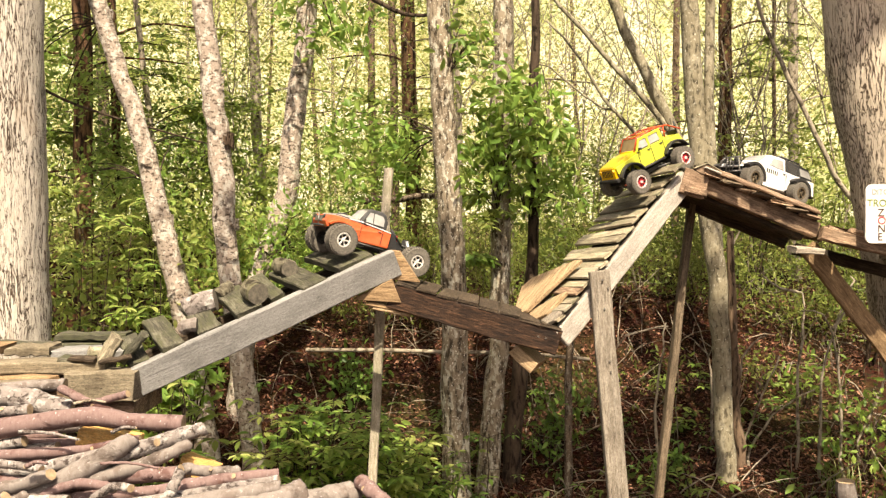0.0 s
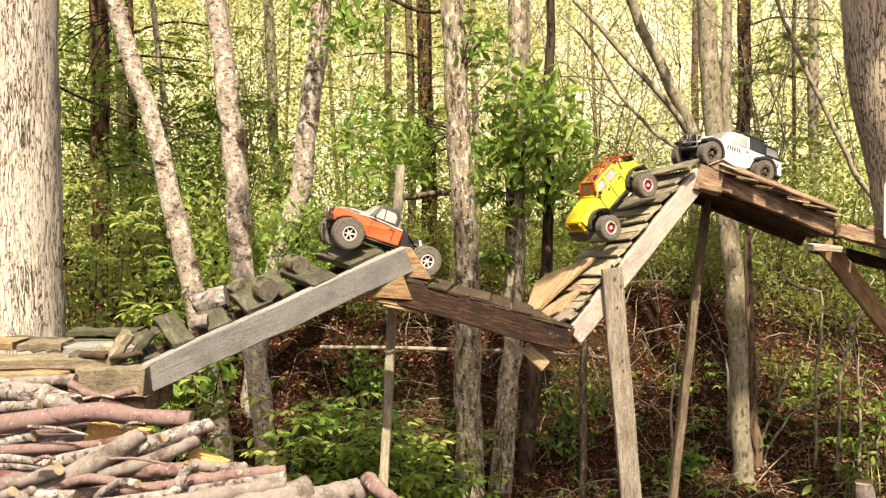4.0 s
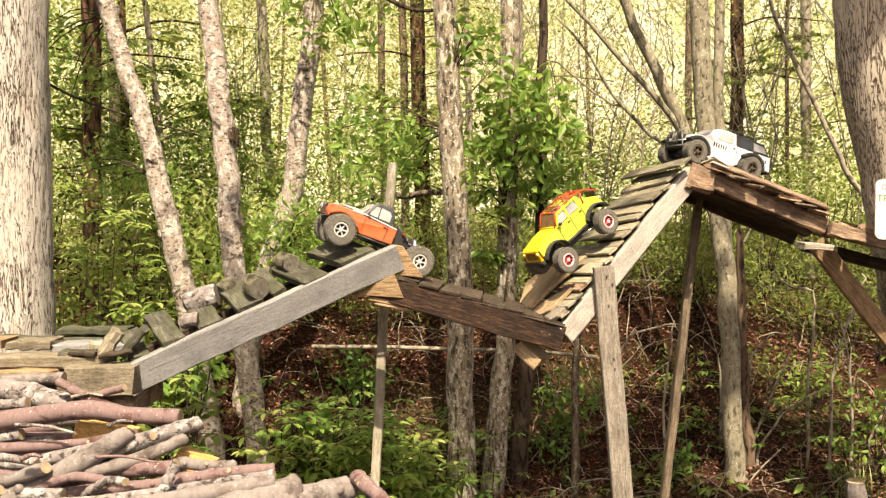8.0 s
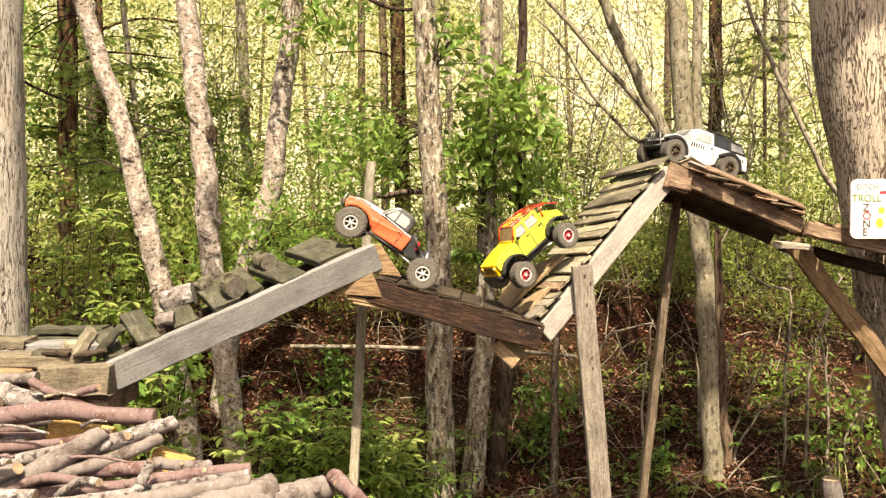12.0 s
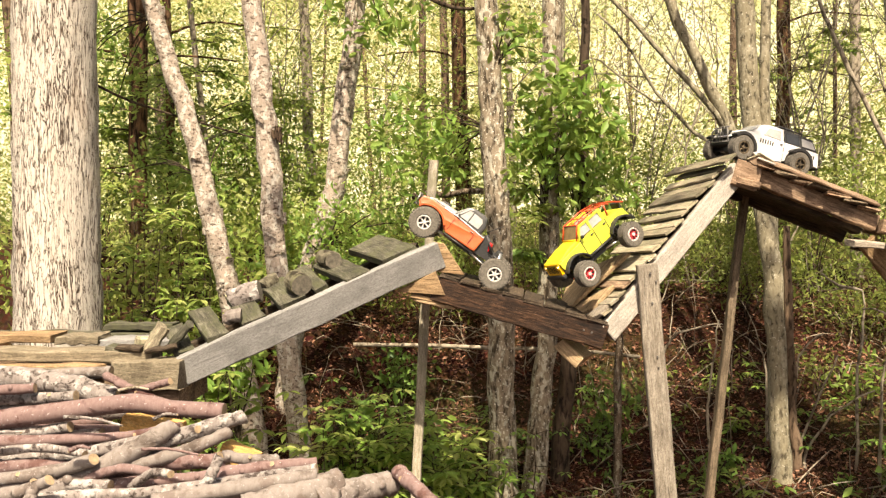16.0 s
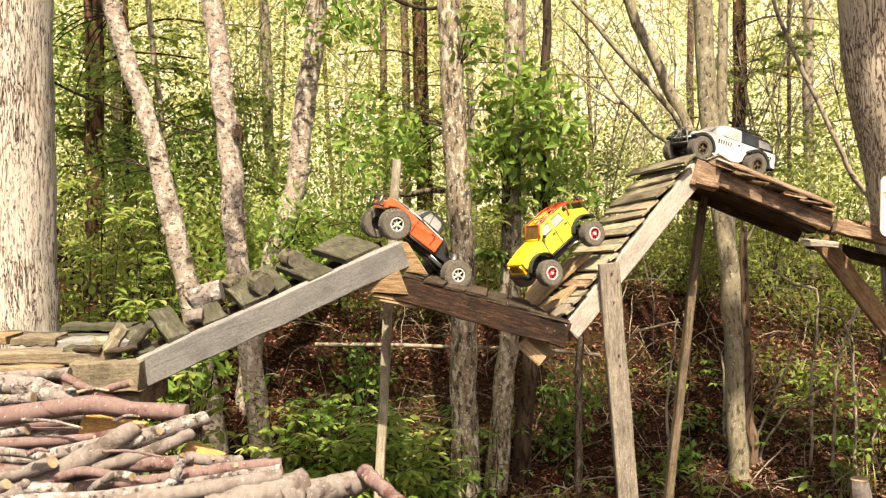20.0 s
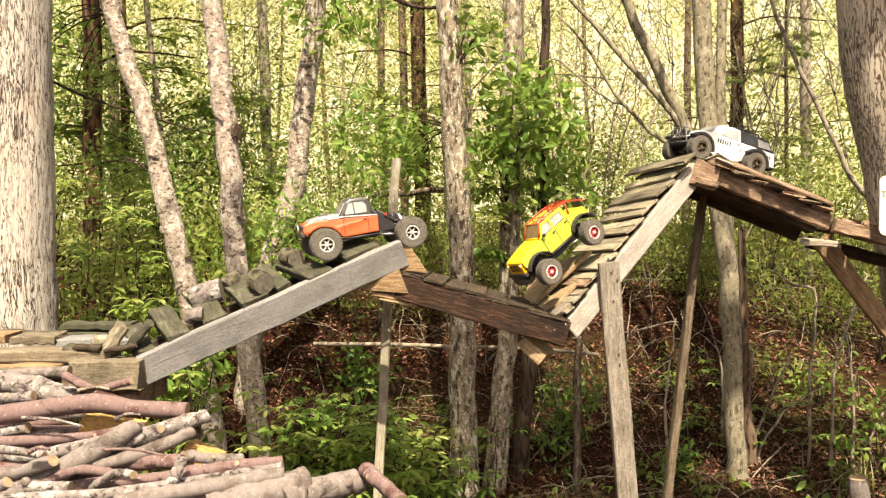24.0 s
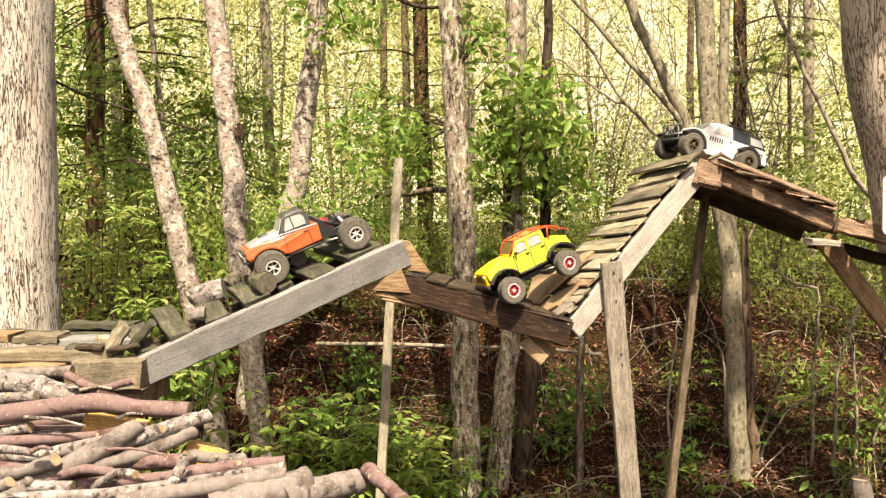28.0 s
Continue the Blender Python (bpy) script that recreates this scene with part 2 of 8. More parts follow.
M_POST_WOOD = wood("brown_weathered_post", (0.075, 0.056, 0.038), (0.15, 0.115, 0.08), (0.23, 0.18, 0.13), (0.055, 0.042, 0.03), 0.6)
M_GUSSET_WOOD = wood("red_brown_weathered_wood", (0.14, 0.088, 0.058), (0.25, 0.17, 0.118), (0.36, 0.26, 0.19), (0.08, 0.052, 0.036), 0.6)
M_TARRED_WOOD = wood("dark_tarred_wood_and_gap_shade", (0.017, 0.010, 0.007), (0.048, 0.025, 0.015), (0.140, 0.073, 0.042), (0.008, 0.006, 0.006), 0.95, rough=0.6)
M_DECK_WOOD = wood("weathered_tan_platform_wood", (0.12, 0.098, 0.068), (0.215, 0.18, 0.128), (0.31, 0.265, 0.195), (0.07, 0.056, 0.04), 0.7)
# dark boards; also stands in for shade in the gaps under the decks
M_DARK_WOOD = wood("dark_board_and_gap_shade", (0.03, 0.022, 0.016), (0.06, 0.043, 0.03), (0.11, 0.085, 0.06), (0.015, 0.012, 0.01), 0.7)
M_END_WOOD = plain("cut_end_wood", (0.31, 0.225, 0.14), 0.85, 0, 0.3, 60, 0.002)
M_END_DARK = plain("old_cut_end_wood", (0.13, 0.115, 0.09), 0.9, 0, 0.4, 70, 0.002)
M_WHITE_BARK = bark("pale_furrowed_bark", (0.085, 0.06, 0.047), (0.43, 0.385, 0.335), (0.65, 0.605, 0.545), (95, 95, 13), (0.40, 0.30, 0.225), 0.28, 0.015, 70, 0.415, (9, 9, 5), 0.56, None, (84, 84, 9, 0.042))
M_RIDGED_BARK = bark("tan_ridged_bark", (0.11, 0.08, 0.06), (0.45, 0.385, 0.305), (0.62, 0.545, 0.45), (75, 75, 10), None, 0.5, 0.02, 80, 0.47, cracks=(72, 72, 8, 0.043))
M_BIRCH_BARK = bark("peeling_birch_bark", (0.10, 0.07, 0.053), (0.28, 0.222, 0.183), (0.44, 0.38, 0.33), (40, 40, 75), (0.61, 0.58, 0.525), 0.75, 0.008, 110, 0.415, (30, 30, 24), 0.505, ((0.11, 0.08, 0.062), 75, 0.62))
M_GREY_BARK = bark("grey_lichened_bark", (0.030, 0.021, 0.015), (0.081, 0.058, 0.040), (0.153, 0.116, 0.085), (46, 46, 14), (0.281, 0.255, 0.208), 0.8, 0.008, 90, 0.45, (40, 40, 18), 0.55, ((0.442, 0.416, 0.357), 120, 0.655))
M_MOTTLED_BARK = bark("mottled_grey_tan_bark", (0.060, 0.046, 0.032), (0.198, 0.158, 0.116), (0.330, 0.278, 0.210), (46, 46, 14), (0.564, 0.540, 0.456), 0.75, 0.010, 90, 0.45, (30, 30, 16), 0.525, ((0.792, 0.768, 0.684), 90, 0.64))
M_FORK_BARK = bark("tan_lichened_bark", (0.085, 0.072, 0.05), (0.19, 0.165, 0.115), (0.30, 0.27, 0.195), (46, 46, 22), (0.46, 0.43, 0.34), 0.45, 0.006, 90, 0.42, (26, 26, 14), 0.53, ((0.58, 0.55, 0.47), 75, 0.655))
M_PINE_BARK = bark("red_brown_pine_bark", (0.04, 0.027, 0.019), (0.12, 0.08, 0.055), (0.22, 0.155, 0.11), (50, 50, 12), None, 0.5, 0.012)
M_RUST_BARK = bark("rust_brown_flaking_bark", (0.019, 0.012, 0.008), (0.085, 0.044, 0.026), (0.195, 0.111, 0.065), (40, 40, 7), (0.312, 0.195, 0.117), 0.5, 0.014, 60, 0.47, (12, 12, 4), 0.56)
M_DARK_BARK = bark("dark_bark", (0.02, 0.014, 0.011), (0.05, 0.034, 0.025), (0.09, 0.066, 0.048), (50, 50, 12), None, 0.5, 0.012)
M_TWIG = bark("pale_twig", (0.112, 0.090, 0.065), (0.237, 0.200, 0.156), (0.375, 0.331, 0.269), (30, 30, 20), None, 0.5, 0.004)
M_PINK_LOG = bark("smooth_pink_bark", (0.077, 0.039, 0.036), (0.149, 0.095, 0.091), (0.221, 0.158, 0.153), (9, 9, 9), (0.090, 0.042, 0.036), 0.7, 0.005, 70, 0.38, (14, 14, 14), 0.57, ((0.360, 0.321, 0.323), 110, 0.66))
M_GREY_LOG = bark("grey_speckled_log", (0.066, 0.051, 0.047), (0.156, 0.132, 0.123), (0.270, 0.243, 0.234), (40, 40, 40), (0.397, 0.379, 0.369), 0.75, 0.007, 90, 0.42, (30, 30, 30), 0.52, ((0.076, 0.058, 0.051), 70, 0.64))
M_PALE_LOG = bark("bare_pale_log", (0.079, 0.062, 0.054), (0.162, 0.138, 0.127), (0.245, 0.218, 0.206), (12, 12, 12), (0.119, 0.089, 0.077), 0.6, 0.005, 70, 0.40, (16, 16, 16), 0.53, ((0.300, 0.283, 0.279), 115, 0.65))
M_MOSS_LOG = bark("mossy_round_log", (0.03, 0.025, 0.018), (0.09, 0.08, 0.058), (0.17, 0.155, 0.115), (20, 20, 8), (0.11, 0.11, 0.055), 0.5, 0.008)
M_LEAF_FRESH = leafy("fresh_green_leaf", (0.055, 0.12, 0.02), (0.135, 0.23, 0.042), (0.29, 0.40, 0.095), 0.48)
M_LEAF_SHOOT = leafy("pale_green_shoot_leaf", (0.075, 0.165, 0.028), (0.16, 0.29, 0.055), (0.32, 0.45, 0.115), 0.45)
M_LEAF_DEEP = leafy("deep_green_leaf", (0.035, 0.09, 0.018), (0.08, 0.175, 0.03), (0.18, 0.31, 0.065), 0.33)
M_LEAF_OLIVE = leafy("olive_leaf", (0.055, 0.09, 0.022), (0.13, 0.185, 0.04), (0.27, 0.32, 0.085), 0.45)
# cream tone carries the sun and distance haze on the far leaves
M_LEAF_FAR = leafy("haze_paled_far_leaf", (0.34, 0.34, 0.14), (0.49, 0.47, 0.22), (0.63, 0.585, 0.335), 0.5)
# brighter leaf colour that puts sunlight on bushes and thickets
M_LEAF_MID = leafy("sun_toned_green_leaf", (0.11, 0.18, 0.036), (0.25, 0.335, 0.08), (0.46, 0.50, 0.18), 0.5)
M_LITTER = leafy("dry_fallen_leaf", (0.016, 0.006, 0.005), (0.09, 0.030, 0.017), (0.32, 0.165, 0.11), 0.05, 0.7)
M_GRASS = leafy("grass_blade", (0.06, 0.11, 0.02), (0.12, 0.18, 0.04), (0.27, 0.25, 0.10), 0.3)


# ---- shapes ----
def mesh_from(name, bm, mat, smooth=False):
    me = bpy.data.meshes.new(name)
    bm.to_mesh(me)
    bm.free()
    if smooth:
        for p in me.polygons:
            p.use_smooth = True
    for mm in (mat if isinstance(mat, (list, tuple)) else [mat]):
        me.materials.append(mm)
    return me


def part(name, bm, mat, parent, label="", smooth=False, m=None):
    ob = new(name, mesh_from(name, bm, mat, smooth))
    ob.parent = parent
    if m is not None:
        ob.matrix_basis = m
    if label:
        ob["label"] = label
    return ob


def thing(name, bm, mat, label, category, group="", kind="", smooth=False, m=None):
    ob = new(name, mesh_from(name, bm, mat, smooth))
    if m is not None:
        ob.matrix_basis = m
    return tagged(ob, label, category, group, kind)


def holder(name, label, category, m=None, group="", kind=""):
    ob = new(name)
    ob.empty_display_size = 0.05
    if m is not None:
        ob.matrix_basis = m
    return tagged(ob, label, category, group, kind)


def frame_of(a, x, y):
    """A pose at a, with its x along x and its y near y."""
    x = Vector(x).normalized()
    y = Vector(y)
    z = x.cross(y).normalized()
    y = z.cross(x)
    m = Matrix((x, y, z)).transposed().to_4x4()
    m.translation = a
    return m


def plank_bm(length, width, height, seed=0, segs=6, wob=0.004, end=0.006, bevel=0.004, bm=None, m=None):
    """A sawn board: x from 0 to length, y from 0 to width, z from -height to 0, with worn edges and uneven ends."""
    r = random.Random(seed)
    bm = bm or bmesh.new()
    b = min(bevel, height * 0.3)
    sec = [(b, 0), (width - b, 0), (width, -b), (width, -height + b), (width - b, -height), (b, -height), (0, -height + b), (0, -b)]
    rings = []
    for i in range(segs + 1):
        x = length * i / segs
        oy, oz, tw = (r.uniform(-wob, wob) for _ in range(3))
        ring = []
        for y, z in sec:
            dx = r.uniform(-end, end) if i in (0, segs) else 0
            p = Vector((x + dx, y + oy + r.uniform(-wob, wob) * 0.3, z + oz + tw * (y / width - 0.5) + r.uniform(-wob, wob) * 0.3))
            ring.append(bm.verts.new(m @ p if m else p))
        rings.append(ring)
    for a, c in zip(rings, rings[1:]):
        for k in range(8):
            bm.faces.new((a[k], c[k], c[(k + 1) % 8], a[(k + 1) % 8]))
    bm.faces.new(rings[0])
    bm.faces.new(rings[-1][::-1])
    return bm


def box_bm(sx, sy, sz, bev=0.002, bm=None, m=None, seg=2):
    """A box round its centre with rounded edges."""
    own = bmesh.new()
    bmesh.ops.create_cube(own, size=1)
    bmesh.ops.scale(own, vec=(sx, sy, sz), verts=own.verts)
    if bev:
        bmesh.ops.bevel(own, geom=own.edges[:], offset=min(bev, min(sx, sy, sz) * 0.4), segments=seg, affect="EDGES", profile=0.6)
    if m is not None:
        own.transform(m)
    if bm is None:
        return own
    tmp = bpy.data.meshes.new("tmp")
    own.to_mesh(tmp)
    own.free()
    bm.from_mesh(tmp)
    bpy.data.meshes.remove(tmp)
    return bm


def tube_bm(points, radii, sides=10, rough=0.0, seed=0, bm=None, caps=True, cap_index=None):
    """A tapered, uneven limb along the points."""
    r = random.Random(seed)
    bm = bm or bmesh.new()
    pts = [Vector(p) for p in points]
    rings = []
    side = None
    for i, p in enumerate(pts):
        d = (pts[min(i + 1, len(pts) - 1)] - pts[max(i - 1, 0)]).normalized()
        if side is None:
            side = d.orthogonal().normalized()
        side = (side - d * side.dot(d)).normalized()
        up = d.cross(side)
        ring = []
        for k in range(sides):
            a = 2 * math.pi * k / sides
            rr = radii[i] * (1 + r.uniform(-rough, rough))
            ring.append(bm.verts.new(p + (side * math.cos(a) + up * math.sin(a)) * rr))
        rings.append(ring)
    for a, b in zip(rings, rings[1:]):
        for k in range(sides):
            bm.faces.new((a[k], a[(k + 1) % sides], b[(k + 1) % sides], b[k]))
    if caps:
        for ring in (rings[0][::-1], rings[-1]):
            f = bm.faces.new(ring)
            if cap_index is not None:
                f.material_index = cap_index
    return bm


def bent(points, n, wob, seed):
    """More points along a broken line, smoothed and slightly crooked."""
    r = random.Random(seed)
    pts = [Vector(p) for p in points]
    out = []
    for i in range(n + 1):
        u = i / n * (len(pts) - 1)
        k = min(int(u), len(pts) - 2)
        w = u - k
        p0, p1, p2, p3 = pts[max(k - 1, 0)], pts[k], pts[k + 1], pts[min(k + 2, len(pts) - 1)]
        q = 0.5 * (2 * p1 + (p2 - p0) * w + (2 * p0 - 5 * p1 + 4 * p2 - p3) * w * w + (3 * p1 - p0 - 3 * p2 + p3) * w ** 3)
        q = q + Vector((r.uniform(-wob, wob), r.uniform(-wob, wob), r.uniform(-wob, wob) * 0.3))
        out.append(q)
    return out


def leaf_mesh(name, centers, sizes, mat, slim=0.42, droop=0.35, flat=0.0, detail=False):
    """One mesh of many leaves, each folded along its midrib. flat: how far they lie level."""
    c = np.asarray(centers, float)
    n = len(c)
    s = np.asarray(sizes, float)[:, None]
    d = rng.normal(size=(n, 3))
    d[:, 2] = d[:, 2] * (1 - flat) - droop
    d /= np.linalg.norm(d, axis=1)[:, None] + 1e-9
    up = rng.normal(size=(n, 3)) * (1 - flat * 0.85) + np.array([0, 0, 0.6 + flat])
    w = np.cross(d, up)
    w /= np.linalg.norm(w, axis=1)[:, None] + 1e-9
    nn = np.cross(w, d)
    if detail:
        k = 6
        v = np.stack([c - d * s * 0.5, c - d * s * 0.12 + w * s * slim * 0.5 + nn * s * 0.07, c + d * s * 0.22 + w * s * slim * 0.38 + nn * s * 0.05,
                      c + d * s * 0.55 - nn * s * 0.08, c + d * s * 0.22 - w * s * slim * 0.38 + nn * s * 0.05, c - d * s * 0.12 - w * s * slim * 0.5 + nn * s * 0.07], 1)
        tri = np.array([[0, 1, 2], [0, 2, 3], [0, 3, 4], [0, 4, 5]])
    else:
        k = 4
        v = np.stack([c - d * s * 0.5, c + w * s * slim * 0.5 + nn * s * 0.06, c + d * s * 0.5, c - w * s * slim * 0.5 + nn * s * 0.06], 1)
        tri = np.array([[0, 1, 2], [0, 2, 3]])
    idx = (np.arange(n)[:, None, None] * k + tri[None]).reshape(-1)
    me = bpy.data.meshes.new(name)
    me.vertices.add(n * k)
    me.vertices.foreach_set("co", v.reshape(-1))
    me.loops.add(len(idx))
    me.loops.foreach_set("vertex_index", idx)
    me.polygons.add(len(idx) // 3)
    me.polygons.foreach_set("loop_start", np.arange(0, len(idx), 3))
    me.polygons.foreach_set("loop_total", np.full(len(idx) // 3, 3))
    me.update(calc_edges=True)
    me.materials.append(mat)
    return me


def clumps(count, leaves, center, spread, twig):
    """Leaf places gathered in clumps round random points of an ellipsoid."""
    u = rng.normal(size=(count, 3))
    u /= np.linalg.norm(u, axis=1)[:, None]
    tips = np.asarray(center) + u * rng.uniform(0.25, 1.0, (count, 1)) ** 0.6 * np.asarray(spread)
    pts = np.repeat(tips, leaves, axis=0) + rng.normal(size=(count * leaves, 3)) * twig
    return tips, pts


# ---- ground ----
def smooth(a, b, v):
    u = np.clip((np.asarray(v, float) - a) / (b - a), 0, 1)
    return u * u * (3 - 2 * u)


def ground_z(x, y):
    x, y = np.asarray(x, float), np.asarray(y, float)
    z = -0.12 * smooth(2.4, 3.2, y) + 1.10 * smooth(4.3, 7.0, y) + 0.02 * np.clip(y - 7, 0, 40)
    z = z + 0.34 * smooth(-0.2, -1.8, x) * smooth(2.4, 3.4, y) * (1 - 0.5 * smooth(6, 9, y))
    z = z + 0.05 * np.sin(x * 3.7 - y * 2.9) * np.sin(y * 4.3 + x * 1.9) * smooth(3.6, 4.6, y) * (1 - smooth(7, 9, y))
    z = z + 0.05 * np.sin(x * 2.1 + 0.7 * y) + 0.04 * np.sin(y * 3.3 - x * 1.3) + 0.02 * np.sin(x * 6.1) * np.cos(y * 5.3)
    return z


def build_ground():
    xs = np.unique(np.concatenate([np.linspace(-400, -30, 12), np.linspace(-30, -5, 20), np.linspace(-5, 6, 150), np.linspace(6, 30, 20), np.linspace(30, 400, 12)]))
    ys = np.unique(np.concatenate([np.linspace(-400, -20, 8), np.linspace(-20, 2, 15), np.linspace(2, 9, 110), np.linspace(9, 40, 40), np.linspace(40, 600, 12)]))
    gx, gy = np.meshgrid(xs, ys)
    gz = ground_z(gx, gy) + rng.normal(size=gx.shape) * 0.012 * (np.abs(gx) < 6)
    v = np.stack([gx, gy, gz], -1).reshape(-1, 3)
    nx = len(xs)
    faces = [(j * nx + i, j * nx + i + 1, (j + 1) * nx + i + 1, (j + 1) * nx + i) for j in range(len(ys) - 1) for i in range(nx - 1)]
    me = bpy.data.meshes.new("ground")
    me.from_pydata(v.tolist(), [], faces)
    me.materials.append(M_GROUND)
    for p in me.polygons:
        p.use_smooth = True
    tagged(new("ground", me), "dark forest soil bank covered with dry leaf litter", "ground", kind="structure")


build_ground()


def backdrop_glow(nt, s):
    """Emission painted as sunlit haze and sky beyond the wood, pale cream and yellow-green."""
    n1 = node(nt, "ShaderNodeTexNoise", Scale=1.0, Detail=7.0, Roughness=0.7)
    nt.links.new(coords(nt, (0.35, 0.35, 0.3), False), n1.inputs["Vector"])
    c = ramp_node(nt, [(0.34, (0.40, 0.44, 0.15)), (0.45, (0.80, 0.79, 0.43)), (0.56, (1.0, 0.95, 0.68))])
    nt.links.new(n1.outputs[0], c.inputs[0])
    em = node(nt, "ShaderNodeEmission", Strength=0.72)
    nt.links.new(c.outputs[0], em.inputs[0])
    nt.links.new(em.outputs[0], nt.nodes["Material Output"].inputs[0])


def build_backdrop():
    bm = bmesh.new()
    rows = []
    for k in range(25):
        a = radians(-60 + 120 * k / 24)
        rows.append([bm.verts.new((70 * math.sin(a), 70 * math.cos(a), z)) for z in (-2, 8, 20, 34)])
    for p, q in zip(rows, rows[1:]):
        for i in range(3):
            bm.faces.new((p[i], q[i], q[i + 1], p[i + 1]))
    thing("backdrop", bm, material("painted_haze_glow", backdrop_glow), "glowing sheet coloured as pale sunlit haze of distant forest and sky", "backdrop", kind="structure")


build_backdrop()


# ---- trees ----
def tree(points, radii, mat, label, category="tree", seed=0, sides=14, rough=0.05, wob=0.01, n=16, limbs=(), group="", name="tree", crown=None):
    """A trunk in metres from the foot up, with limbs and, above the view, a crown of leaf clumps."""
    foot = Vector(points[0])
    pts = bent(points, n, wob, seed)
    rad = [float(np.interp(i / n * (len(radii) - 1), range(len(radii)), radii)) for i in range(n + 1)]
    root = holder(name, label, category, Matrix.Translation(foot), group)
    part("trunk", tube_bm([p - foot for p in pts], rad, sides, rough, seed), mat, root, smooth=True)
    for i, (lp, lr) in enumerate(limbs):
        q = bent(lp, 8, 0.015, seed + i + 1)
        part("limb", tube_bm([p - foot for p in q], list(np.linspace(lr, lr * 0.45, 9)), 7, 0.06, seed + i), mat, root, smooth=True)
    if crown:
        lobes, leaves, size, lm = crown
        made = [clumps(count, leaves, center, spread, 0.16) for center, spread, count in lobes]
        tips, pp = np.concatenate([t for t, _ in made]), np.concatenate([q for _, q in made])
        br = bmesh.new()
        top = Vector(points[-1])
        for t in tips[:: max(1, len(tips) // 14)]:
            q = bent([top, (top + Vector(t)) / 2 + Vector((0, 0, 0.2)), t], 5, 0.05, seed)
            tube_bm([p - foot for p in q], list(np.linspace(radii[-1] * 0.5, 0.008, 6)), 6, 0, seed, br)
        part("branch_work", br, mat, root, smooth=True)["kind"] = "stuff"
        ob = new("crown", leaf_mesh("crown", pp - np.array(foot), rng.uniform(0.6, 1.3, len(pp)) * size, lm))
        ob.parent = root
    return root


def bark_curls(root, points, radii, mat, count, seed, z0, z1):
    """Ragged sheets of loose bark round a trunk."""
    r = random.Random(seed)
    foot = Vector(points[0])
    zs = [p[2] for p in points]
    for i in range(count):
        z = r.uniform(z0, z1)
        cx, cy = float(np.interp(z, zs, [p[0] for p in points])), float(np.interp(z, zs, [p[1] for p in points]))
        rad = float(np.interp(z, zs, radii))
        a0, span, h = r.uniform(-2.9, -0.2), r.uniform(0.5, 1.5), r.uniform(0.008, 0.028)
        bm = bmesh.new()
        rows = []
        n = 7
        for k in range(n + 1):
            a = a0 + span * k / n
            lift = 0.003 + 0.008 * (k / n) ** 3 + r.uniform(0, 0.003)
            hh = h * r.uniform(0.6, 1.2)
            rows.append([bm.verts.new((cx + math.cos(a) * (rad + lift + q) - foot.x, cy + math.sin(a) * (rad + lift + q) - foot.y, z + dz + 0.03 * (k / n - 0.5) * (i % 3 - 1) - foot.z)) for dz, q in ((-hh, 0), (hh, 0.002), (hh, -0.004), (-hh, -0.006))])
        for p, q in zip(rows, rows[1:]):
            for j in range(4):
                bm.faces.new((p[j], q[j], q[(j + 1) % 4], p[(j + 1) % 4]))
        bm.faces.new(rows[0][::-1])
        bm.faces.new(rows[-1])
        bmesh.ops.recalc_face_normals(bm, faces=bm.faces)
        part("bark_curl", bm, mat, root)


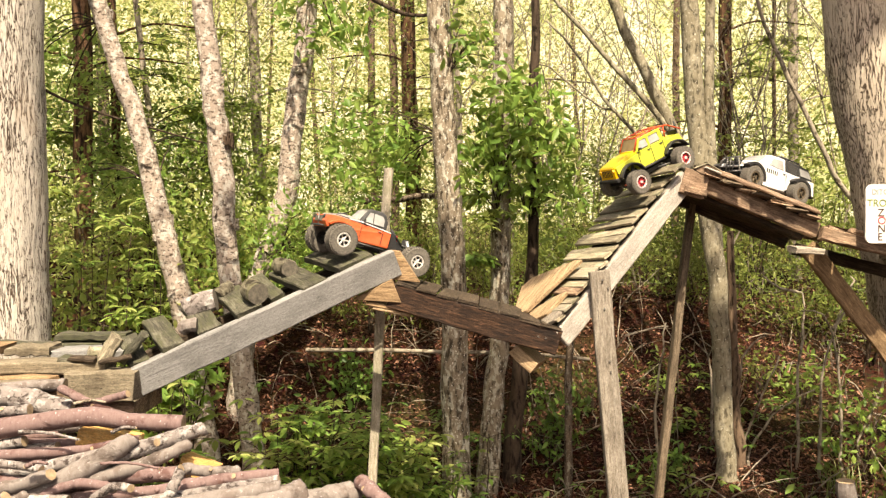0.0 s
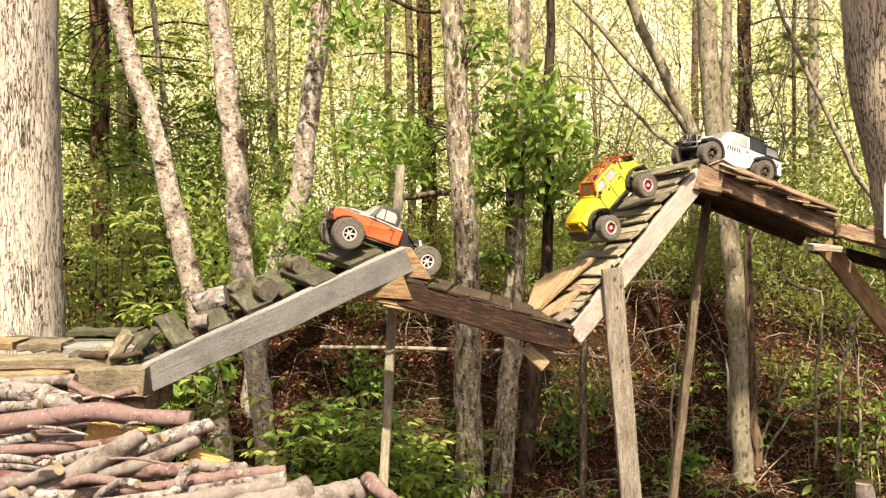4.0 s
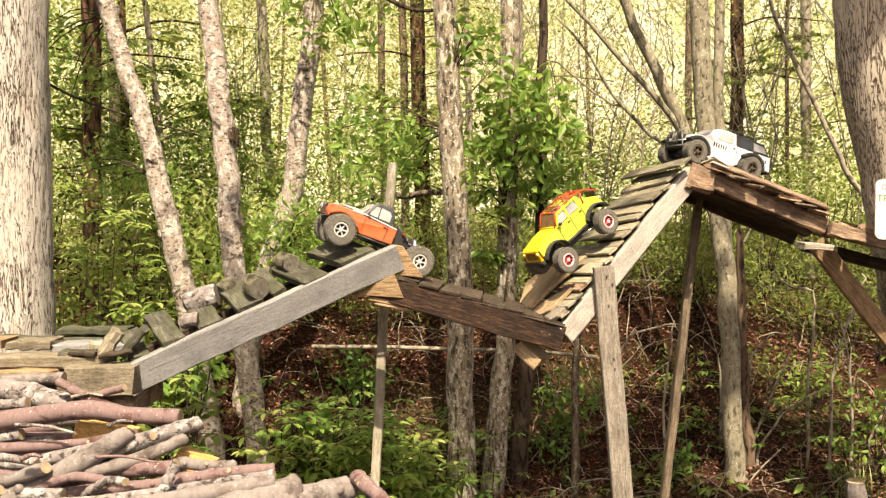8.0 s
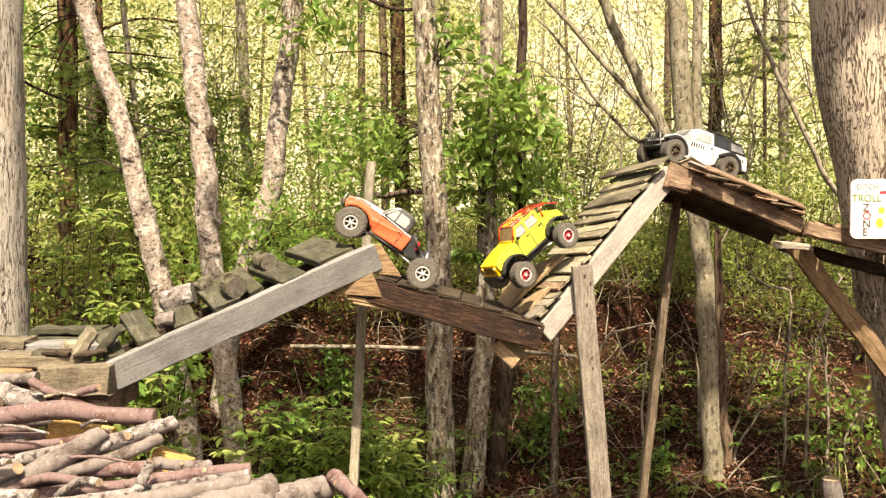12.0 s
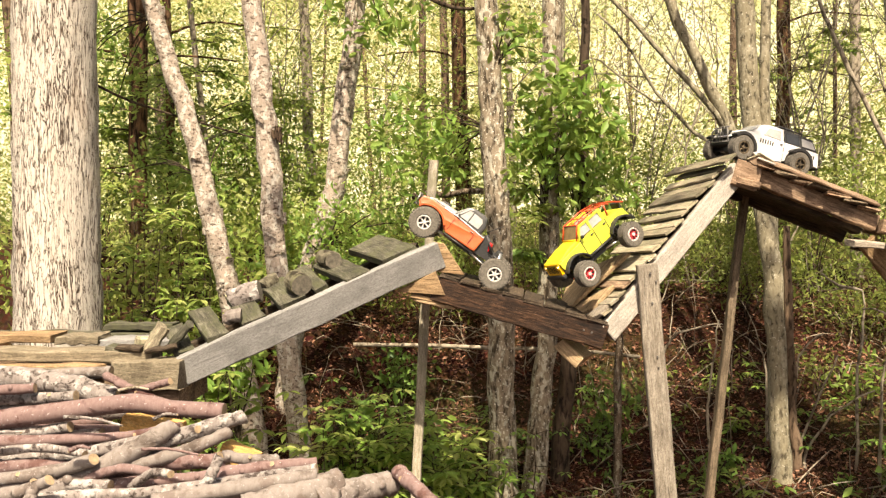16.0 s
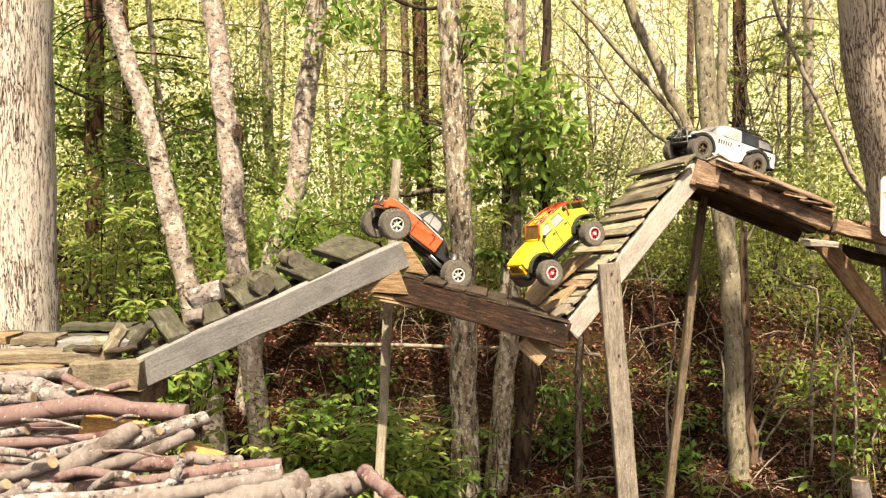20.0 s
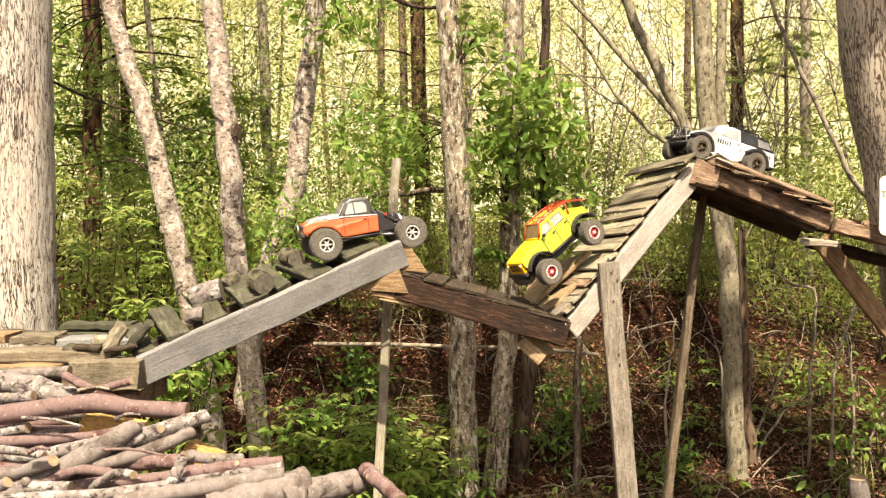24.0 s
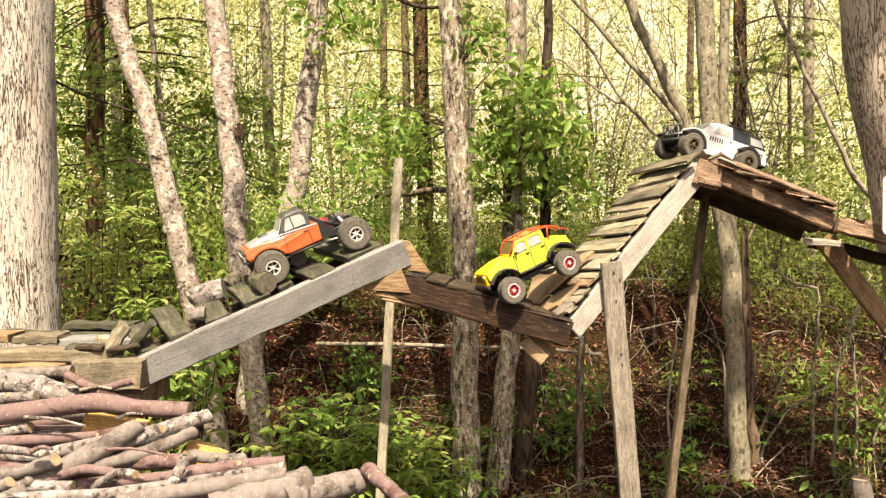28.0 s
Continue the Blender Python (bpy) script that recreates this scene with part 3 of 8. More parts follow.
def build_trees():
    gz = lambda x, y: float(ground_z(x, y)) - 0.12
    tree([(-1.86, 3.85, gz(-1.86, 3.85)), (-1.865, 3.85, 0.9), (-1.87, 3.85, 1.6), (-1.865, 3.85, 2.6), (-1.86, 3.85, 5.2)], [0.21, 0.185, 0.178, 0.172, 0.15], M_WHITE_BARK,
         "thick old trunk with pale furrowed sunlit bark", seed=1, sides=40, rough=0.035, n=34, wob=0.004,
         crown=([((-2.3, 4.3, 6.2), (1.3, 1.2, 0.8), 12)], 26, 0.13, M_LEAF_FRESH))
    tree([(2.47, 3.98, gz(2.4, 3.95)), (2.36, 3.97, 0.45), (2.25, 3.96, 0.95), (2.15, 3.95, 1.38), (2.073, 3.95, 1.82), (1.945, 3.95, 2.55), (1.88, 3.95, 4.6)], [0.23, 0.205, 0.195, 0.19, 0.19, 0.188, 0.15], M_RIDGED_BARK,
         "thick leaning trunk with tan ridged bark and a sign", seed=2, sides=40, rough=0.035, n=34, wob=0.004,
         crown=([((2.9, 5.5, 6.4), (1.0, 1.0, 0.7), 26)], 26, 0.13, M_LEAF_FRESH))
    # an unseen tree added beside the viewer so its crown shades the bank
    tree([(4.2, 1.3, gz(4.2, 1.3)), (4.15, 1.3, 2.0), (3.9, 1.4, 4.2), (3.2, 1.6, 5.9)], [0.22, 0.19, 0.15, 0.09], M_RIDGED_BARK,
         "unseen shade tree added beside the viewer to shade the bank", seed=15, sides=18, n=14,
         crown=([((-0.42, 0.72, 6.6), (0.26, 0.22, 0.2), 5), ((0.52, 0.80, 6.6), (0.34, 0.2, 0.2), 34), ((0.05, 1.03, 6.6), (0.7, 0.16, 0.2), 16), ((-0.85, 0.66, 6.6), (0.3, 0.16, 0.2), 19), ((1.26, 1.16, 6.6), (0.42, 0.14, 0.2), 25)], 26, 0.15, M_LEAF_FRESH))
    ba = tree([(-1.14, 4.6, gz(-1.14, 4.6)), (-1.235, 4.6, 0.65), (-1.34, 4.6, 1.25), (-1.53, 4.6, 2.05), (-1.72, 4.6, 2.69), (-2.1, 4.6, 4.5)], [0.075, 0.066, 0.058, 0.05, 0.043, 0.035], M_BIRCH_BARK,
         "slender leaning birch with peeling pinkish bark", seed=3, n=30, rough=0.06, group="birches",
         crown=([((-2.4, 5.6, 6.0), (1.5, 1.2, 0.9), 18)], 26, 0.12, M_LEAF_FRESH))
    bb = tree([(-0.90, 4.5, gz(-0.9, 4.5)), (-0.945, 4.5, 0.52), (-1.04, 4.5, 1.3), (-1.085, 4.5, 2.0), (-1.16, 4.5, 2.66), (-1.3, 4.5, 4.6)], [0.062, 0.057, 0.056, 0.055, 0.053, 0.045], M_BIRCH_BARK,
         "birch with ragged peeling bark rings", seed=4, n=34, rough=0.09, group="birches",
         crown=([((-1.3, 5.8, 6.2), (1.4, 1.2, 0.9), 18)], 26, 0.12, M_LEAF_FRESH))
    bd = tree([(-1.165, 5.25, gz(-1.2, 5.2)), (-1.128, 5.22, 0.8), (-1.01, 5.2, 1.3), (-0.86, 5.2, 1.74), (-0.80, 5.2, 2.2), (-0.725, 5.2, 2.83), (-0.55, 5.2, 4.6)], [0.07, 0.066, 0.064, 0.062, 0.06, 0.058, 0.05], M_BIRCH_BARK,
         "pale birch leaning among bright leaves", seed=5, n=26, rough=0.06, group="birches")
    tree([(0.125, 4.65, gz(0.12, 4.65)), (0.115, 4.65, 0.4), (0.11, 4.65, 1.2), (0.075, 4.65, 1.9), (0.04, 4.65, 2.68), (0.0, 4.65, 4.8)], [0.09, 0.074, 0.068, 0.064, 0.062, 0.05], M_MOTTLED_BARK,
         "straight trunk with grey lichen-spotted bark", seed=6, n=30, rough=0.05, group="grey trunks",
         crown=([((0.3, 6.6, 6.2), (1.7, 1.2, 1.0), 26)], 26, 0.13, M_LEAF_FRESH))
    tree([(0.30, 5.0, gz(0.3, 5)), (0.335, 5.0, 0.4), (0.38, 5.0, 1.0), (0.385, 5.0, 1.9), (0.40, 5.0, 2.76), (0.42, 5.0, 4.6)], [0.075, 0.062, 0.055, 0.055, 0.055, 0.045], M_MOTTLED_BARK,
         "grey trunk hung with leafy vine shoots", seed=7, n=26, rough=0.06, group="grey trunks",
         limbs=[([(0.385, 4.97, 2.0), (0.47, 4.85, 2.12), (0.58, 4.76, 2.16)], 0.010), ([(0.385, 4.97, 1.75), (0.32, 4.86, 1.85), (0.26, 4.8, 1.86)], 0.008)])
    tree([(0.43, 5.1, gz(0.43, 5.1)), (0.48, 5.1, 0.4), (0.53, 5.1, 0.85), (0.575, 5.1, 1.5), (0.595, 5.1, 2.8), (0.63, 5.1, 4.2)], [0.06, 0.05, 0.044, 0.032, 0.024, 0.02], M_DARK_BARK,
         "crooked dark trunk beside its paler neighbour", seed=8, n=22, rough=0.07, group="grey trunks",
         limbs=[([(0.56, 5.08, 1.6), (0.62, 4.98, 1.68), (0.68, 4.92, 1.7)], 0.009)])
    tree([(0.76, 5.0, gz(0.76, 5)), (0.77, 5.0, 0.5), (0.78, 5.0, 0.95), (0.80, 5.0, 1.3)], [0.026, 0.022, 0.02, 0.008], M_GREY_BARK,
         "thin grey dead sapling on the bank", "sapling", seed=9, n=12, sides=8, name="sapling")
    tree([(1.67, 4.9, gz(1.7, 4.9)), (1.632, 4.9, 0.3), (1.602, 4.92, 1.1), (1.55, 4.96, 1.62), (1.50, 5.0, 2.07), (1.455, 5.0, 2.75), (1.38, 5.0, 4.4)], [0.066, 0.053, 0.052, 0.054, 0.055, 0.052, 0.04], M_FORK_BARK,
         "tan lichened trunk that forks low beside the ramp", seed=10, n=28, rough=0.04, group="grey trunks",
         limbs=[([(1.605, 4.93, 1.15), (1.605, 4.96, 1.5), (1.59, 4.97, 1.9), (1.565, 4.98, 2.75), (1.53, 5.0, 4.4)], 0.046)],
         crown=([((1.5, 7.2, 6.4), (1.5, 1.2, 1.0), 40)], 26, 0.13, M_LEAF_FRESH))
    tree([(1.78, 4.98, gz(1.78, 4.98)), (1.74, 4.98, 0.4), (1.71, 4.98, 1.0), (1.69, 5.0, 1.5)], [0.036, 0.03, 0.026, 0.018], M_PINE_BARK,
         "thin dark stem beside the forked trunk", seed=11, n=12, sides=9)
    tree([(2.03, 6.0, gz(2.03, 6)), (1.90, 6.0, 1.45), (1.67, 6.0, 2.13), (1.46, 6.0, 2.55), (1.25, 6.0, 3.0), (0.9, 6.0, 3.9)], [0.07, 0.055, 0.044, 0.038, 0.034, 0.025], M_FORK_BARK,
         "leaning tree with long slanting bare limbs", seed=12, n=20,
         limbs=[([(1.66, 6.0, 2.1), (1.40, 6.0, 2.45), (1.12, 6.0, 2.75), (0.88, 6.0, 3.02), (0.5, 6.0, 3.5)], 0.024),
                ([(1.62, 6.0, 2.0), (1.42, 6.05, 2.14), (1.2, 6.1, 2.40), (1.02, 6.1, 2.68), (0.8, 6.1, 2.95)], 0.016),
                ([(1.25, 6.1, 2.33), (1.05, 6.1, 2.42), (0.85, 6.1, 2.6), (0.7, 6.1, 2.66)], 0.009)])
    tree([(3.3, 6.0, gz(3.3, 6)), (3.2, 6.0, 1.1), (2.95, 6.0, 1.62), (2.755, 6.0, 1.848), (2.669, 6.0, 2.046), (2.552, 6.0, 2.275), (2.396, 6.0, 2.616), (2.299, 6.0, 2.817), (2.213, 6.0, 3.032), (2.08, 6.0, 3.5)], [0.025, 0.022, 0.02, 0.019, 0.018, 0.017, 0.016, 0.014, 0.013, 0.01], M_TWIG,
         "thin curved bare sapling arching over the brush", "sapling", seed=13, n=22, sides=8, name="sapling")
    bark_curls(ba, [(-1.14, 4.6, gz(-1.14, 4.6)), (-1.235, 4.6, 0.65), (-1.34, 4.6, 1.25), (-1.53, 4.6, 2.05), (-1.72, 4.6, 2.69)], [0.075, 0.066, 0.058, 0.05, 0.043], M_BIRCH_BARK, 10, 11, 0.5, 2.7)
    bark_curls(bb, [(-0.90, 4.5, gz(-0.9, 4.5)), (-0.945, 4.5, 0.52), (-1.04, 4.5, 1.3), (-1.085, 4.5, 2.0), (-1.16, 4.5, 2.66)], [0.072, 0.064, 0.058, 0.056, 0.054], M_BIRCH_BARK, 16, 12, 0.5, 2.7)
    bark_curls(bb, [(-0.90, 4.5, gz(-0.9, 4.5)), (-0.945, 4.5, 0.52), (-1.04, 4.5, 1.3), (-1.085, 4.5, 2.0), (-1.16, 4.5, 2.66)], [0.072, 0.064, 0.062, 0.062, 0.054], M_PINE_BARK, 3, 13, 1.95, 2.0)
    bark_curls(bd, [(-1.165, 5.25, gz(-1.2, 5.2)), (-1.128, 5.22, 0.8), (-0.86, 5.2, 1.74), (-0.80, 5.2, 2.2), (-0.725, 5.2, 2.83)], [0.07, 0.066, 0.062, 0.06, 0.058], M_BIRCH_BARK, 8, 14, 1.5, 2.8)
    # trunks of the wood behind
    back = [(-1.57, 8, 0.052, 0.06, M_TWIG), (-0.19, 8, 0.075, 0.04, M_RUST_BARK), (2.66, 8, 0.065, 0.0, M_RUST_BARK), (-2.47, 6.3, 0.07, 0.0, M_RUST_BARK), (-2.42, 6.8, 0.035, 0.02, M_RUST_BARK), (-2.10, 6.6, 0.024, 0.16, M_TWIG), (3.49, 8.5, 0.055, 0.03, M_TWIG), (0.62, 7.2, 0.05, 0.0, M_FORK_BARK),
            (-3.95, 7, 0.05, 0.0, M_DARK_BARK), (-0.62, 9.5, 0.045, 0.03, M_PINE_BARK), (-0.42, 10, 0.05, 0.02, M_PINE_BARK), (0.35, 11, 0.04, 0.05, M_TWIG),
            (0.05, 9.8, 0.04, 0.05, M_GREY_BARK), (3.5, 9, 0.022, 0.02, M_PINE_BARK), (4.1, 8.2, 0.06, -0.05, M_GREY_BARK), (3.05, 11, 0.05, 0, M_PINE_BARK),
            (-3.3, 9, 0.06, 0.05, M_GREY_BARK), (-4.8, 9, 0.07, 0.1, M_PINE_BARK)]
    for i, (x, y, r, lean, mt) in enumerate(back):
        z0 = gz(x, y)
        tree([(x + lean * 1.2, y, z0), (x + lean * 0.6, y, 1.4), (x, y, 2.4), (x - lean, y, 4.2), (x - lean * 2, y, 7.5)], [r * 1.25, r, r * 0.95, r * 0.85, r * 0.5], mt,
             {M_PINE_BARK: "slim pine trunk with red-brown bark", M_DARK_BARK: "dark shaded trunk in the wood", M_RUST_BARK: "dark rust-brown trunk behind the birches", M_FORK_BARK: "pale bare pine trunk in the wood", M_GREY_BARK: "slim grey trunk in the wood", M_TWIG: "slim pale tan trunk in the wood"}[mt],
             seed=30 + i, n=14, sides=9, group="trunks of the wood behind",
             limbs=[([(x, y, z), (x + s * 0.3, y, z + 0.08), (x + s * 0.75, y - 0.1, z + 0.02)], 0.012) for z, s in ((1.9 + (i % 4) * 0.25, 1 if i % 2 else -1), (2.7 + (i % 3) * 0.3, -1 if i % 2 else 1))])
    for i in range(18):
        x, y = rnd.uniform(-9, 11), rnd.uniform(12, 24)
        r, lean = rnd.uniform(0.025, 0.06), rnd.uniform(-0.3, 0.3)
        tree([(x + lean, y, gz(x, y)), (x, y, 3.0), (x - lean, y, 9)], [r * 1.2, r, r * 0.6], rnd.choice([M_PINE_BARK, M_FORK_BARK, M_TWIG, M_TWIG]),
             "distant forest tree trunk", seed=100 + i, n=6, sides=7, wob=0.03, group="distant trees",
             limbs=[([(x, y, z), (x + sd * 0.5, y, z + 0.3), (x + sd * 1.2, y, z + 0.35)], 0.016) for z, sd in ((2.2 + i % 3 * 0.4, 1), (3.3 + i % 4 * 0.3, -1))])


# ---- leaves ----
def shrub(x, y, spread, height, count, leaves, size, mat, label, seed, z=None, name="shrub", twig=0.07, slim=0.5, stems=3, category="shrub", detail=True, flat=0.0, anchor=None):
    """Stems that fan out from one foot, with leaf clumps at their ends."""
    z0 = float(ground_z(x, y)) - 0.03 if z is None else z
    root = holder(name, label, category, Matrix.Translation((x, y, z0)))
    tips, pts = clumps(count, leaves, (0, 0, height * 0.6), (spread, spread * 0.8, height * 0.45), twig)
    bm = bmesh.new()
    r = random.Random(seed)
    if anchor:
        foot = Vector(anchor) - Vector((x, y, z0))
    for t in tips[:: max(1, len(tips) // (stems * 3))]:
        if anchor:
            q = bent([foot, foot * 0.5 + Vector(t) * 0.5 + Vector((0, 0, 0.06)), tuple(t)], 5, 0.012, seed)
            tube_bm(q, list(np.linspace(0.005, 0.002, 6)), 5, 0, seed, bm)
            continue
        q = bent([(r.uniform(-0.04, 0.04), r.uniform(-0.04, 0.04), 0), (t[0] * 0.4, t[1] * 0.4, t[2] * 0.6), tuple(t)], 5, 0.012, seed)
        tube_bm(q, list(np.linspace(0.005, 0.002, 6)), 5, 0, seed, bm)
    part("stem_work", bm, M_DARK_BARK, root, smooth=True)["kind"] = "stuff"
    ob = new("foliage", leaf_mesh("foliage", pts, rng.uniform(0.55, 1.2, len(pts)) * size, mat, slim, detail=detail, flat=flat))
    ob.parent = root
    ob["kind"] = "stuff"
    return root


def whorled_plant(x, y, h, whorls, size, mat, seed):
    """A thin crooked stem with whorls of five to seven oval leaflets."""
    r = random.Random(seed)
    z0 = float(ground_z(x, y)) - 0.02
    root = holder("broadleaf_seedling", "green seedling with whorls of broad oval leaflets", "seedling", Matrix.Translation((x, y, z0)), "seedlings")
    sb, lb = bmesh.new(), bmesh.new()
    top = Vector((r.uniform(-0.12, 0.12), r.uniform(-0.12, 0.05), h))
    main = bent([(0, 0, 0), top * 0.5 + Vector((r.uniform(-0.03, 0.03), 0, 0)), top], 6, 0.006, seed)
    tube_bm(main, list(np.linspace(0.004, 0.002, 7)), 5, 0, seed, sb)
    for k in range(whorls):
        at = main[-1] if k == 0 else main[r.randrange(2, 7)]
        tip = at if k == 0 else at + Vector((r.uniform(-0.16, 0.16), r.uniform(-0.16, 0.08), r.uniform(0.0, 0.08)))
        if k:
            tube_bm([at, (at + tip) / 2 + Vector((0, 0, 0.012)), tip], [0.0022, 0.0018, 0.0014], 4, 0, seed, sb)
        n, a0 = r.randrange(5, 8), r.uniform(0, 6.28)
        lean = Vector((r.uniform(-0.4, 0.4), r.uniform(-0.6, 0.1), 0))
        for j in range(n):
            a = a0 + 6.283 * j / n + r.uniform(-0.2, 0.2)
            d = (Vector((math.cos(a), math.sin(a), r.uniform(-0.45, 0.15))) + lean * 0.3).normalized()
            w = d.cross(Vector((0, 0, 1)) + lean * 0.4).normalized()
            u = w.cross(d)
            s = size * r.uniform(0.75, 1.25)
            c = tip + d * 0.008
            v = [lb.verts.new(c + d * s * f + w * s * g + u * s * q) for f, g, q in ((0, 0, 0), (0.35, 0.17, 0.05), (0.7, 0.16, 0.02), (1.0, 0, -0.14), (0.7, -0.16, 0.02), (0.35, -0.17, 0.05), (0.5, 0, -0.02))]
            for p, q in ((0, 1), (1, 2), (2, 3), (3, 4), (4, 5), (5, 0)):
                lb.faces.new((v[p], v[q], v[6]))
    part("stem", sb, M_DARK_BARK, root, smooth=True)["kind"] = "stuff"
    part("foliage", lb, mat, root)["kind"] = "stuff"


def leafy_spray(root_at, tip, size, mat, seed):
    """A twig that reaches out from a trunk, with level leaves in pairs along it and its side shoots."""
    r = random.Random(seed)
    a, b = Vector(root_at), Vector(tip)
    ob = holder("leafy_spray", "green leafy spray reaching out from a trunk", "branch", Matrix.Translation(a), "leafy sprays")
    sb, lb = bmesh.new(), bmesh.new()
    d = b - a
    lines = [bent([Vector(), d * 0.5 + Vector((0, 0, 0.06)), d], 12, 0.008, seed)]
    tube_bm(lines[0], list(np.linspace(0.006, 0.002, 13)), 5, 0, seed, sb)
    side = Vector((-d.y, d.x, 0)).normalized()
    for k in range(7):
        p = lines[0][r.randrange(3, 12)]
        e = p + (d.normalized() * r.uniform(0.1, 0.6) + side * r.uniform(-1, 1) + Vector((0, 0, r.uniform(-0.25, 0.2)))) * d.length * r.uniform(0.25, 0.5)
        q = bent([p, (p + e) / 2 + Vector((0, 0, 0.02)), e], 8, 0.006, seed + k)
        tube_bm(q, list(np.linspace(0.003, 0.0012, 9)), 4, 0, seed, sb)
        lines.append(q)
    for n, q in enumerate(lines):
        for p, nx in list(zip(q, q[1:]))[3 if n == 0 else 1:]:
            t = (nx - p).normalized()
            w0 = t.cross(Vector((0, 0, 1))).normalized()
            for sgn in (1, -1):
                if r.random() < 0.12:
                    continue
                dd = (t * r.uniform(0.2, 0.9) + w0 * sgn + Vector((0, 0, r.uniform(-0.5, 0.1)))).normalized()
                up = Vector((r.uniform(-0.35, 0.35), r.uniform(-0.6, 0.1), 1))
                w = dd.cross(up).normalized()
                u = w.cross(dd)
                s = size * r.uniform(0.65, 1.3)
                v = [lb.verts.new(p + dd * s * f + w * s * g + u * s * h) for f, g, h in ((0, 0, 0), (0.3, 0.22, 0.04), (0.65, 0.2, 0.02), (1.0, 0, -0.12), (0.65, -0.2, 0.02), (0.3, -0.22, 0.04))]
                lb.faces.new((v[0], v[1], v[2], v[3]))
                lb.faces.new((v[0], v[3], v[4], v[5]))
    part("twig", sb, M_DARK_BARK, ob, smooth=True)["kind"] = "stuff"
    part("foliage", lb, mat, ob)["kind"] = "stuff"


